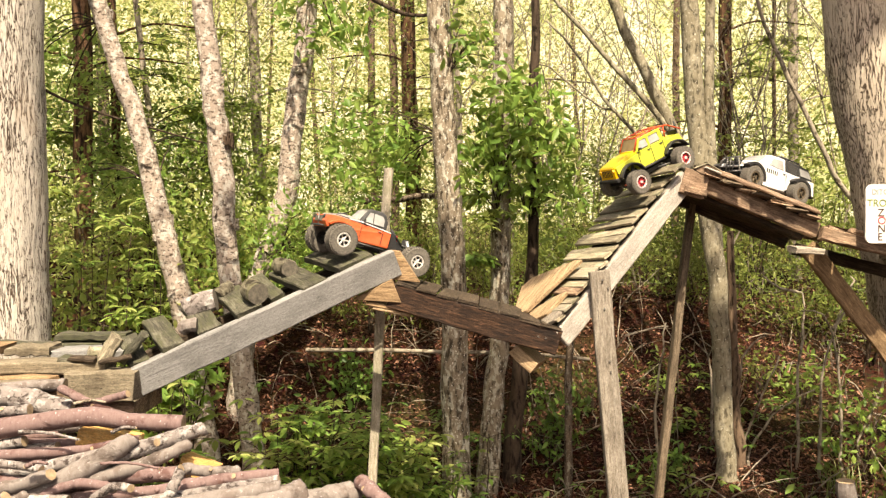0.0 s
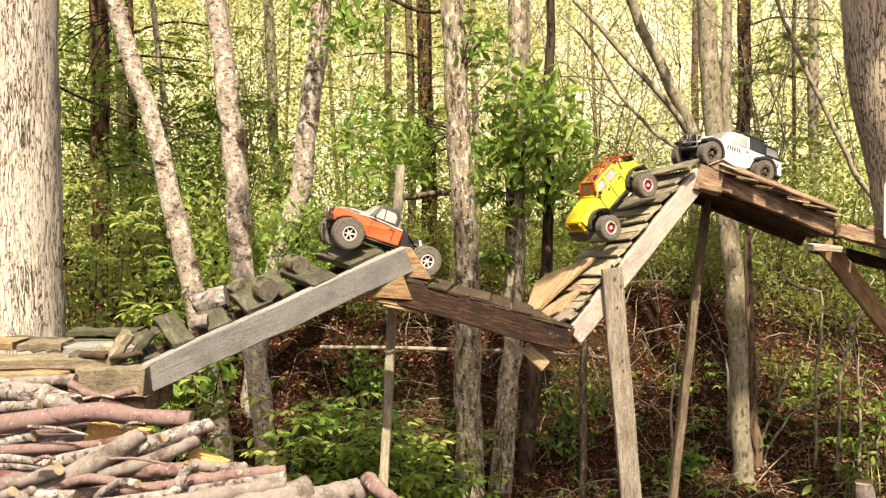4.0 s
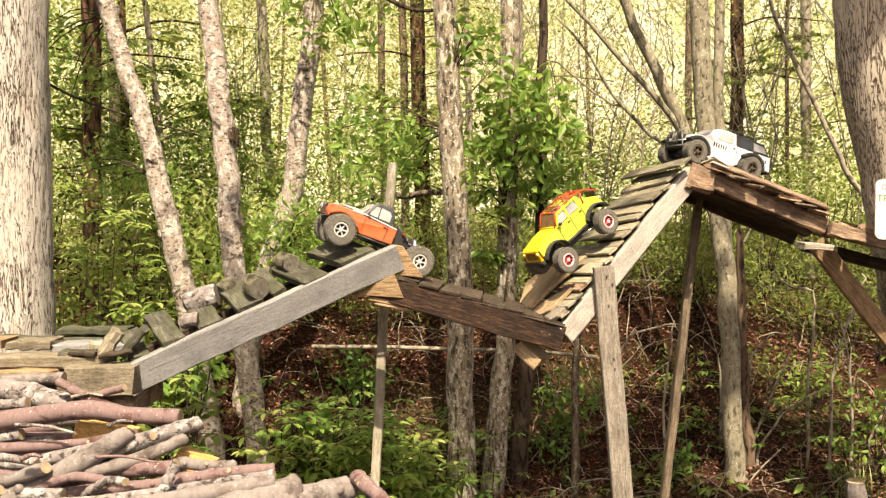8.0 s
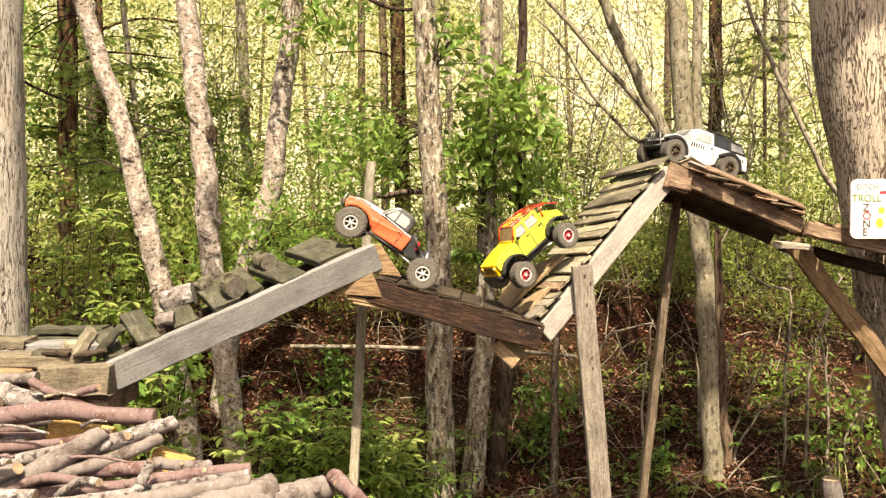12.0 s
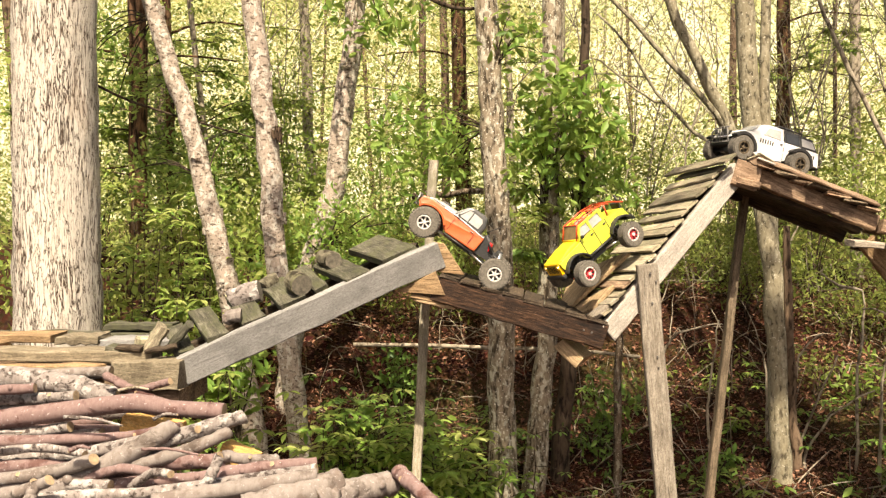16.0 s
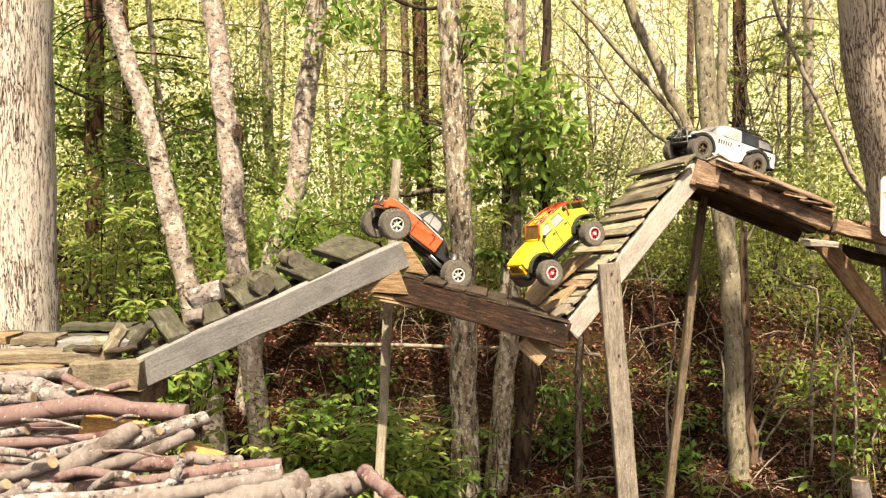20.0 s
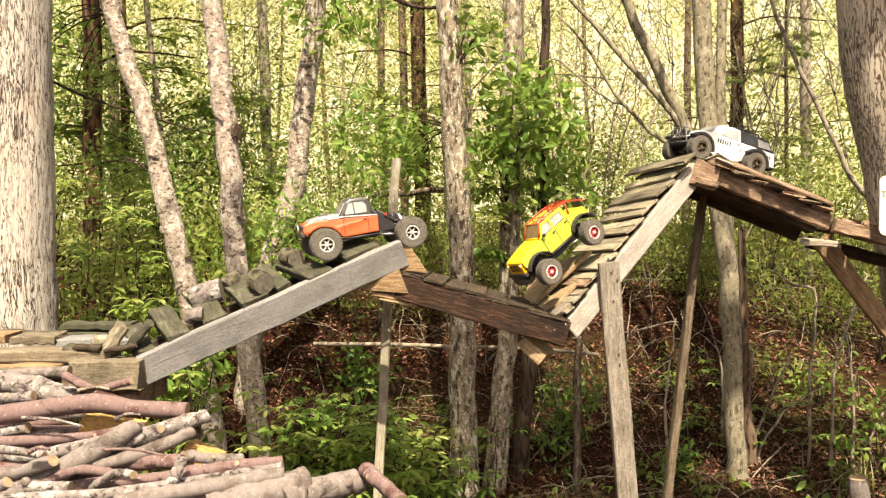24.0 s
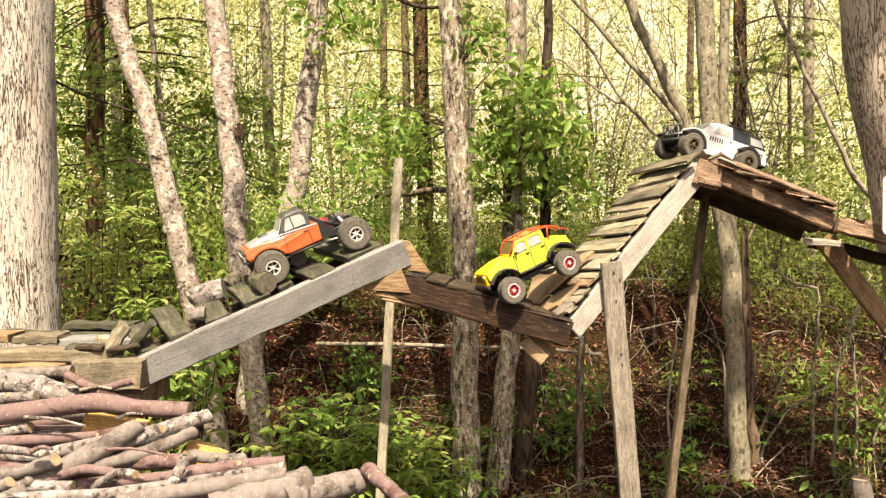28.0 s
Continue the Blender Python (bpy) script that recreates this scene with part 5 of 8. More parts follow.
        bd.append((s, s + w, rnd.uniform(-0.010, 0.016), 0.335 + rnd.uniform(-0.02, 0.02), rnd.uniform(-3, 3), 0.022 + (k % 2) * 0.006, (M_RAMP_WOOD, M_PALE_BOARD, M_RAMP_WOOD, M_BROWN_WOOD)[(k * 5) % 4] if k < 6 else M_RAMP_WOOD))
        s += w * 0.94 + rnd.uniform(0.0, 0.006)
        k += 1
    bd.append((0.815, 0.880, -0.045, 0.37, 0, 0.046, M_RAMP_WOOD))
    r3, m3, _ = ramp("ramp", (0.462, 3.30, 1.135), (1.022, 3.58, 1.757), (-0.47, 0.88, -0.19), "steep timber ramp with overlapping weathered boards", M_ASH_WOOD, 0.078, bd, 0.31, M_RAMP_WOOD, thick=0.010, tilt=11, crisp=True)
    # dark sheet added so gaps between the lapped boards look shaded
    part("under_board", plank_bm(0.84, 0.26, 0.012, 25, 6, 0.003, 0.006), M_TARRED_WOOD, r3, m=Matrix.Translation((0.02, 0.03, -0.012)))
    loose = holder("loose_boards", "split tan boards lying at the foot of the ramp", "board", m3)

    def shard(pts, z, thick, mat, seed):
        bm = bmesh.new()
        r = random.Random(seed)
        up = [bm.verts.new((x, y, z + r.uniform(-0.003, 0.003))) for x, y in pts]
        lo = [bm.verts.new((x, y, z - thick)) for x, y in pts]
        n = len(pts)
        bm.faces.new(up)
        bm.faces.new(lo[::-1])
        for i in range(n):
            bm.faces.new((up[i], lo[i], lo[(i + 1) % n], up[(i + 1) % n]))
        bmesh.ops.recalc_face_normals(bm, faces=bm.faces)
        bmesh.ops.bevel(bm, geom=bm.edges[:], offset=0.002, segments=1, affect="EDGES")
        part("board", bm, mat, loose)
    shard([(0.33, 0.11), (0.325, 0.15), (0.24, 0.40), (0.19, 0.44), (0.02, 0.30), (0.05, 0.22)], 0.064, 0.016, M_TAN_WOOD, 1)
    shard([(0.17, 0.06), (0.15, 0.11), (0.02, 0.30), (-0.03, 0.27), (0.05, 0.08)], 0.044, 0.014, M_TAN_WOOD, 2)
    shard([(0.10, 0.0), (0.09, 0.05), (-0.03, 0.16), (-0.06, 0.13), (0.03, 0.01)], 0.036, 0.014, M_PALE_WOOD, 3)
    foot = holder("foot_block", "pale wooden block under the foot of the ramp", "timber block", pose(0.30, 3.42, 1.06, 0, 0, 0))
    part("block", plank_bm(0.11, 0.15, 0.05, 71, 3, 0.002, 0.004), M_TAN_WOOD, foot, m=pose(0.02, -0.05, 0.02, 0, 42, -20))
    part("block", plank_bm(0.11, 0.05, 0.045, 72, 3, 0.002, 0.004), M_PINE_WOOD, foot, m=pose(0.17, -0.03, 0.045, 0, -35, 10))
    # high crest and the ramp down to the tree
    b4 = [(0.05 + i * 0.072, 0.135 + i * 0.072 + rnd.uniform(0, 0.012), -0.042 + rnd.uniform(-0.008, 0.012), 0.30, rnd.uniform(-7, 4), 0.020 + rnd.uniform(-0.003, 0.003), (M_BROWN_WOOD, M_POST_WOOD)[i % 2]) for i in range(7)]
    r4, _, _ = ramp("ramp", (1.046, 3.58, 1.762), (1.592, 3.59, 1.545), (0.02, 0.97, -0.06), "high timber ramp with rough brown boards", M_BROWN_WOOD, 0.066, b4, 0.30, M_BROWN_WOOD, thick=0.013, tilt=-9)
    part("edge_strip", plank_bm(0.51, 0.075, 0.012, 77, 12, 0.0022, 0.008), M_GUSSET_WOOD, r4, "brown edge strip", m=Matrix.Translation((0.055, -0.024, 0.034)) @ Matrix.Rotation(radians(20), 4, "X"))
    part("crest_chip", plank_bm(0.07, 0.03, 0.008, 178, 3, 0.001, 0.004), M_ASH_WOOD, r4, "pale split chip", m=Matrix.Translation((0.045, -0.042, 0.030)))
    # dark strip added to read as shade in the recess under the edge
    part("backing_board", plank_bm(0.55, 0.012, 0.046, 179, 8, 0.002, 0.004), M_DARK_WOOD, r4, m=Matrix.Translation((0.02, 0.008, 0.032)))
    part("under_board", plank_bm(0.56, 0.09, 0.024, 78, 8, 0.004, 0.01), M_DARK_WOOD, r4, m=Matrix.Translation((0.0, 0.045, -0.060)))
    # second plank added to darken the open gap below the deck
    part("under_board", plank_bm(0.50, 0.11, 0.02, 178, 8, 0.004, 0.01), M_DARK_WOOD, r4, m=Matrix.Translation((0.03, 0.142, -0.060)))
    part("gusset", plank_bm(0.10, 0.022, 0.105, 79, 3, 0.002, 0.004), M_GUSSET_WOOD, r4, m=Matrix.Translation((-0.02, -0.024, 0.0)) @ Matrix.Rotation(radians(-4), 4, "Y"))
    part("gusset", plank_bm(0.095, 0.018, 0.028, 80, 3, 0.002, 0.004), M_BROWN_WOOD, r4, m=Matrix.Translation((0.0, -0.036, -0.068)) @ Matrix.Rotation(radians(-8), 4, "Y"))
    crest = holder("crest_board", "brown bent board lying over the high crest", "board", pose(1.115, 3.56, 1.775))
    part("board", slab([(-0.052, -0.012), (-0.004, 0.010), (0.050, -0.022), (0.040, -0.030), (0.0, -0.034), (-0.030, -0.030)], 0.006, bev=0.001), M_BROWN_WOOD, crest)
    part("top_board", plank_bm(0.056, 0.05, 0.005, 83, 3, 0.001, 0.004), M_RAMP_WOOD, crest, "tan worn top", m=pose(-0.054, -0.012, -0.006, 0, -24, 0))
    part("top_board", plank_bm(0.064, 0.05, 0.005, 84, 3, 0.001, 0.004), M_RAMP_WOOD, crest, "tan worn top", m=pose(-0.004, -0.012, 0.016, 0, 31, 0))
    b5 = [(0.02 + i * 0.09, 0.10 + i * 0.09, 0.0, 0.28, rnd.uniform(-5, 5), 0.012 + rnd.uniform(0, 0.012), M_BROWN_WOOD) for i in range(6)]
    ramp("ramp", (1.592, 3.565, 1.53), (2.16, 3.55, 1.385), (0.02, 0.97, -0.12), "rough split timber beam running to the tree", M_BROWN_WOOD, 0.052, b5, 0.28, M_BROWN_WOOD)
    # posts
    def post(x0, y0, z0, x1, y1, z1, w, d, mat, label, seed):
        a, b = Vector((x0, y0, z0)), Vector((x1, y1, z1))
        m = frame_of(a, b - a, (0, 1, 0))
        thing("support_post", plank_bm((b - a).length, d, w, seed, 12, 0.0025, 0.003), mat, label, "post", "support posts", m=m @ Matrix.Translation((0, -d / 2, w / 2)))
    post(0.775, 3.34, -0.35, 0.632, 3.345, 1.362, 0.077, 0.04, M_PALE_WOOD, "weathered pale post under the steep ramp", 91)
    post(0.925, 3.86, -0.3, 1.14, 3.86, 1.66, 0.033, 0.045, M_POST_WOOD, "thin leaning brown post under the high crest", 92)
    post(-0.305, 3.75, -0.25, -0.190, 3.75, 1.782, 0.038, 0.038, M_PALE_BOARD, "slender upright post standing above the first crest", 93)
    post(2.12, 3.82, 0.82, 1.585, 3.70, 1.44, 0.078, 0.03, M_PINE_WOOD, "slanting brace board from the tree to the ramp", 94)
    thing("bracket_block", plank_bm(0.115, 0.09, 0.026, 95, 4, 0.002, 0.004), M_PALE_WOOD, "pale block under the joint of the ramps", "timber block", m=pose(1.47, 3.53, 1.447, 3, 4, 2))
    for i, (x, z) in enumerate(((0.640, 1.33), (0.662, 1.30), (0.648, 1.22), (0.668, 1.02), (0.672, 0.98))):
        thing("nail", tube_bm([(x, 3.323, z), (x, 3.316, z)], [0.0035, 0.0035], 8), M_STEEL, "small dark nail head in the post", "nail", "nails")
    # sign on the tree
    sg = holder("sign", "white painted hand-lettered board on the trunk", "sign", pose(1.725, 3.49, 1.58, 0, 0, 2))
    bm = box_bm(0.20, 0.008, 0.235, 0)
    es = [e for e in bm.edges if abs(e.verts[0].co.y - e.verts[1].co.y) > 0.005]
    bmesh.ops.bevel(bm, geom=es, offset=0.026, segments=6, affect="EDGES", profile=0.5)
    part("panel", bm, M_SIGN, sg, m=Matrix.Translation((0.10, 0, 0)))

    def word(text, size, x, z, mat, rot=0):
        c = bpy.data.curves.new("lettering", "FONT")
        c.body, c.size, c.extrude, c.align_x = text, size, 0.0006, "LEFT"
        t = bpy.data.objects.new("tmp", c)
        scene.collection.objects.link(t)
        me = bpy.data.meshes.new_from_object(t.evaluated_get(bpy.context.evaluated_depsgraph_get()))
        bpy.data.objects.remove(t)
        me.materials.clear()
        me.materials.append(mat)
        o = new("lettering", me)
        o.parent = sg
        o.matrix_basis = pose(x, -0.0052, z, 90, 0, 0) @ pose(0, 0, 0, 0, 0, rot)
    word("DITCH", 0.030, 0.022, 0.078, M_INK_GREY)
    word("TROLL", 0.040, 0.004, 0.030, M_INK_GREEN)
    for ch, z, mt in (("Z", -0.009, M_INK_DARK), ("O", -0.041, M_INK_RED), ("N", -0.073, M_INK_DARK), ("E", -0.106, M_INK_DARK)):
        word(ch, 0.043, 0.048, z, mt)
    for cx, cz, rx, rz, mt in ((0.135, 0.066, 0.020, 0.006, M_INK_RED), (0.125, -0.005, 0.013, 0.013, M_INK_LIME), (0.118, -0.055, 0.016, 0.020, M_INK_LIME), (0.155, -0.03, 0.014, 0.03, M_INK_LIME)):
        bm = bmesh.new()
        bmesh.ops.create_circle(bm, cap_ends=True, segments=14, radius=1.0)
        bm.transform(Matrix.Diagonal((rx, rz, 1, 1)))
        part("painted_patch", bm, mt, sg, m=pose(cx, -0.0054, cz, 90, 0, 0))


M_STEEL = plain("steel", (0.6, 0.6, 0.6), 0.3, 1.0)
M_SIGN = plain("white_sign_paint", (0.72, 0.70, 0.66), 0.6, 0, 0.08, 30)
M_INK_GREY = plain("grey_marker", (0.25, 0.25, 0.25), 0.7)
M_INK_GREEN = plain("green_marker", (0.16, 0.22, 0.05), 0.7)
M_INK_LIME = plain("lime_green_marker", (0.35, 0.5, 0.05), 0.7)
M_INK_DARK = plain("dark_marker", (0.07, 0.035, 0.03), 0.7)
M_INK_RED = plain("red_marker", (0.5, 0.04, 0.06), 0.7)


# ---- deck and wood pile ----
def build_deck():
    rows = [  # x0, y0, z top, length, width, height, turn, material
        (-2.10, 3.13, 1.110, 0.55, 0.15, 0.030, 0, M_PINE_WOOD), (-1.53, 3.135, 1.108, 0.15, 0.14, 0.030, 1, M_DECK_WOOD), (-1.37, 3.14, 1.098, 0.26, 0.13, 0.034, -2, M_GREY_WOOD), (-1.42, 3.29, 1.135, 0.26, 0.10, 0.025, 5, M_MOSS_WOOD),
        (-2.05, 3.29, 1.10, 0.80, 0.12, 0.036, 0, M_MOSS_WOOD), (-1.30, 3.02, 1.085, 0.16, 0.10, 0.028, 4, M_MOSS_WOOD),
        (-2.15, 2.99, 1.076, 1.02, 0.12, 0.038, 0.4, M_DECK_WOOD), (-2.0, 2.91, 1.036, 0.72, 0.07, 0.022, 1, M_PINE_WOOD), (-1.235, 2.93, 1.050, 0.225, 0.13, 0.098, 1.0, M_DECK_WOOD),
        (-1.60, 2.88, 1.030, 0.34, 0.06, 0.026, -2, M_DECK_WOOD), (-2.1, 2.97, 1.012, 1.08, 0.3, 0.13, 0, M_BROWN_WOOD)]
    for i, (x, y, z, ln, w, h, rz, mt) in enumerate(rows):
        thing("deck_timber", plank_bm(ln, w, h, 400 + i, 8, 0.004, 0.008), mt, "weathered timber laid on the start platform", "timber", "platform timbers", m=pose(x, y, z, 0, 0, rz))
    for x, y in ((-2.0, 3.1), (-1.2, 3.12)):
        z0 = float(ground_z(x, y)) - 0.1
        thing("platform_leg", plank_bm(0.885 - z0, 0.09, 0.09, 44, 6), M_BROWN_WOOD, "dark square leg under the platform", "post", "platform legs", m=frame_of((x, y, z0), (0, 0, 1), (0, 1, 0)))
    for i, (x, y, z, ln, w, h, rx, ry, rz, mt) in enumerate(((-1.155, 3.00, 1.075, 0.105, 0.06, 0.042, 12, -58, 15, M_RAMP_WOOD), (-1.19, 3.05, 1.12, 0.06, 0.05, 0.035, 0, 8, 30, M_RAMP_WOOD), (-1.13, 2.965, 1.085, 0.10, 0.03, 0.016, 0, -8, 25, M_DARK_WOOD), (-1.085, 3.02, 1.075, 0.12, 0.085, 0.024, 10, -50, 8, M_MOSS_WOOD), (-1.25, 3.0, 1.10, 0.09, 0.04, 0.02, 0, 4, -12, M_DARK_WOOD))):
        thing("wood_chunk", plank_bm(ln, w, h, 440 + i, 5, 0.003, 0.008, 0.009), mt, "broken weathered wood chunk at the ramp foot", "wood chunk", "broken chunks", m=pose(x, y, z, rx, ry, rz))


def stick(a, b, r0, r1, mat, label, seed, sag=0.0, wob=0.006, end=None, knot=True):
    mid = (Vector(a) + Vector(b)) / 2 + Vector((0, 0, sag))
    side = random.Random(seed + 50)
    k = min(0.02, (Vector(b) - Vector(a)).length * (0.035 if r0 < 0.03 else 0.012))
    kink = [Vector(a).lerp(Vector(b), u) + Vector((0, side.uniform(-k, k), side.uniform(-k, k))) + (mid - (Vector(a) + Vector(b)) / 2) * (1 - abs(2 * u - 1)) for u in (0.25, 0.5, 0.75)]
    pts = bent([a, *kink, b], 18, wob * 0.5, seed)
    bm = tube_bm(pts, [float(v) * (1 + 0.03 * math.sin(i * 0.7 + seed)) for i, v in enumerate(np.linspace(r0, r1, 19))], 14, 0.025, seed, cap_index=1)
    if knot:
        r = random.Random(seed)
        for _ in range(r.randrange(0, 3)):
            p = pts[r.randrange(2, 13)]
            d = Vector((r.uniform(-0.6, 0.6), -1, r.uniform(-0.5, 1.2))).normalized()
            tube_bm([p, p + d * r0 * r.uniform(1.1, 1.6)], [r0 * 0.45, r0 * 0.33], 8, 0.06, seed, bm, cap_index=1 if r.random() < 0.5 else 0)
    ob = thing("log", bm, [mat, end or M_END_WOOD], label, "log", "wood pile", smooth=False)
    for p in ob.data.polygons:
        p.use_smooth = p.material_index == 0
    return ob


def branch(line, r0, r1, mat, label, seed, knots=1):
    """A crooked cut branch with sawn ends, knots and small side stubs."""
    r = random.Random(seed + 300)
    n = 26
    pts = bent(line, n, 0.0022, seed)
    rad = [float(v) * (1 + 0.05 * math.sin(i * 0.8 + seed) + r.uniform(-0.035, 0.035)) for i, v in enumerate(np.linspace(r0, r1, n + 1))]
    bm = tube_bm(pts, rad, 16, 0.05, seed, cap_index=1)
    for k in range(knots):
        i = r.randrange(4, n - 4)
        d = Vector((r.uniform(-0.5, 0.5), -1, r.uniform(-0.2, 0.9))).normalized()
        w = rad[i] * r.uniform(0.32, 0.5)
        tube_bm([pts[i] + d * rad[i] * 0.5, pts[i] + d * rad[i] * 1.0, pts[i] + d * rad[i] * r.uniform(1.12, 1.35)], [w * 1.5, w * 1.1, w], 10, 0.05, seed, bm, cap_index=1 if r.random() < 0.35 else 0)
    ob = thing("log", bm, [mat, M_END_WOOD], label, "log", "wood pile")
    for p in ob.data.polygons:
        p.use_smooth = p.material_index == 0
    return ob


def build_pile():
    pink, grey, bare = "smooth pinkish cut branch in the wood pile", "grey speckled cut log in the wood pile", "bare pale split log in the wood pile"
    rows = [   # the line of each branch, its two radii and bark
        ([(-1.682, 2.66, 1.061), (-1.349, 2.64, 1.037), (-1.199, 2.62, 1.017), (-1.078, 2.60, 0.987)], 0.037, 0.033, M_GREY_LOG),
        ([(-1.091, 2.56, 1.066), (-0.989, 2.53, 1.025), (-0.885, 2.50, 0.992)], 0.013, 0.013, M_PINK_LOG),
        ([(-1.013, 2.54, 1.020), (-0.877, 2.50, 1.061)], 0.011, 0.011, M_PINK_LOG),
        ([(-1.808, 2.74, 1.031), (-1.391, 2.72, 1.037), (-1.137, 2.70, 1.054)], 0.021, 0.019, M_PALE_LOG),
        ([(-1.653, 2.56, 1.018), (-1.440, 2.55, 1.021), (-1.294, 2.54, 1.031)], 0.016, 0.015, M_PINK_LOG),
        ([(-1.698, 2.60, 0.972), (-1.427, 2.59, 0.987), (-1.315, 2.57, 0.994), (-1.185, 2.56, 1.004)], 0.018, 0.016, M_GREY_LOG),
        ([(-1.633, 2.50, 0.910), (-1.372, 2.49, 0.948), (-1.166, 2.48, 0.978), (-0.979, 2.46, 1.005), (-0.844, 2.45, 0.992), (-0.700, 2.44, 0.988)], 0.032, 0.022, M_PINK_LOG),
        ([(-1.616, 2.50, 0.877), (-1.374, 2.49, 0.898), (-1.160, 2.48, 0.932)], 0.019, 0.016, M_GREY_LOG),
        ([(-1.607, 2.46, 0.887), (-1.349, 2.44, 0.896), (-1.144, 2.43, 0.908), (-0.960, 2.42, 0.923), (-0.811, 2.40, 0.956)], 0.019, 0.012, M_PINK_LOG),
        ([(-1.568, 2.40, 0.828), (-1.317, 2.39, 0.860), (-1.070, 2.37, 0.885), (-0.894, 2.36, 0.927)], 0.020, 0.017, M_GREY_LOG),
        ([(-1.137, 2.30, 0.794), (-0.987, 2.33, 0.864), (-0.888, 2.35, 0.920), (-0.822, 2.38, 0.961)], 0.035, 0.023, M_PALE_LOG),
        ([(-0.978, 2.38, 0.875), (-0.808, 2.39, 0.930), (-0.702, 2.41, 0.962), (-0.639, 2.42, 0.979)], 0.023, 0.020, M_GREY_LOG),
        ([(-0.922, 2.34, 0.861), (-0.801, 2.37, 0.889), (-0.678, 2.40, 0.939)], 0.021, 0.017, M_PALE_LOG),
        ([(-1.035, 2.40, 0.790), (-0.918, 2.39, 0.842), (-0.786, 2.37, 0.865), (-0.670, 2.36, 0.865)], 0.024, 0.021, M_PINK_LOG),
        ([(-1.503, 2.30, 0.804), (-1.265, 2.29, 0.831), (-1.107, 2.29, 0.858), (-1.004, 2.28, 0.892)], 0.021, 0.017, M_PALE_LOG),
        ([(-0.683, 2.16, 0.842), (-0.660, 2.19, 0.882), (-0.649, 2.22, 0.920)], 0.014, 0.013, M_GREY_LOG),
        ([(-1.134, 2.22, 0.806), (-0.855, 2.23, 0.819), (-0.636, 2.23, 0.850), (-0.403, 2.24, 0.885)], 0.017, 0.014, M_GREY_LOG),
        ([(-0.673, 2.28, 0.856), (-0.547, 2.29, 0.873), (-0.414, 2.30, 0.884)], 0.019, 0.015, M_PINK_LOG),
        ([(-1.379, 2.18, 0.786), (-1.197, 2.17, 0.826), (-1.124, 2.17, 0.843), (-1.062, 2.16, 0.871)], 0.021, 0.014, M_PALE_LOG),
        ([(-1.110, 2.14, 0.808), (-1.102, 2.16, 0.865)], 0.016, 0.012, M_PALE_LOG),
        ([(-1.321, 2.34, 0.891), (-1.169, 2.32, 0.910), (-1.036, 2.30, 0.901)], 0.013, 0.010, M_GREY_LOG),
        ([(-1.037, 2.30, 0.834), (-0.928, 2.28, 0.868), (-0.830, 2.26, 0.860)], 0.013, 0.012, M_PINK_LOG),
        ([(-0.895, 2.26, 0.824), (-0.833, 2.24, 0.869), (-0.778, 2.22, 0.872)], 0.013, 0.010, M_GREY_LOG),
        ([(-0.675, 2.34, 0.889), (-0.608, 2.35, 0.877), (-0.534, 2.36, 0.876)], 0.016, 0.014, M_PALE_LOG),
        ([(-0.554, 2.10, 0.817), (-0.334, 2.18, 0.869)], 0.040, 0.035, M_PALE_LOG),
        ([(-0.383, 2.14, 0.838), (-0.213, 2.24, 0.850)], 0.035, 0.032, M_PALE_LOG),
        ([(-0.188, 2.22, 0.882), (-0.097, 2.10, 0.844)], 0.021, 0.017, M_PINK_LOG),
        ([(-0.776, 2.10, 0.838), (-0.387, 2.16, 0.890)], 0.021, 0.019, M_PALE_LOG),
        ([(-1.112, 2.32, 0.800), (-0.624, 2.32, 0.845)], 0.019, 0.016, M_PINK_LOG),
        ([(-1.740, 2.62, 0.945), (-0.980, 2.60, 0.950)], 0.026, 0.022, M_GREY_LOG),
        ([(-1.750, 2.56, 0.898), (-0.900, 2.55, 0.900)], 0.024, 0.020, M_PINK_LOG),
        ([(-1.496, 2.46, 0.845), (-0.800, 2.46, 0.860)], 0.022, 0.018, M_GREY_LOG),
    ]
    names = {M_PINK_LOG: pink, M_GREY_LOG: grey, M_PALE_LOG: bare}
    for i, (line, r0, r1, mt) in enumerate(rows):
        branch(line, r0, r1, mt, names[mt], i + 1, knots=(i * 7) % 3 if r0 < 0.034 else 1)
    # thin broken twigs lying over the branches
    tr = random.Random(83)
    for i in range(10):
        x, y = tr.uniform(-1.45, -0.55), tr.uniform(2.18, 2.55)
        if x > -0.62 - (y - 2.18) * 0.7:
            continue
        z = 0.895 + (y - 2.16) * 0.36
        a, ln = tr.uniform(-0.5, 0.7), tr.uniform(0.06, 0.18)
        branch([(x, y, z), (x + ln * 0.5, y - 0.01, z + 0.5 * ln * math.sin(a) * 0.4 + 0.008), (x + ln, y - 0.02, z + ln * math.sin(a) * 0.4)], tr.uniform(0.004, 0.008), 0.003, (M_TWIG, M_PINK_LOG, M_GREY_LOG)[i % 3], "thin broken twig lying on the wood pile", 1500 + i, knots=0)
    # the lower courses of the pile
    i = 0
    for z in np.arange(0.05, 0.74, 0.082):
        for y in np.arange(2.14, 2.66, 0.095):
            i += 1
            back = 1.85 - 0.12 * rnd.random()
            front = -0.60 + 0.35 * (1 - (y - 2.05) / 0.6) * (1 - z * 0.4) - 0.2 * rnd.random()
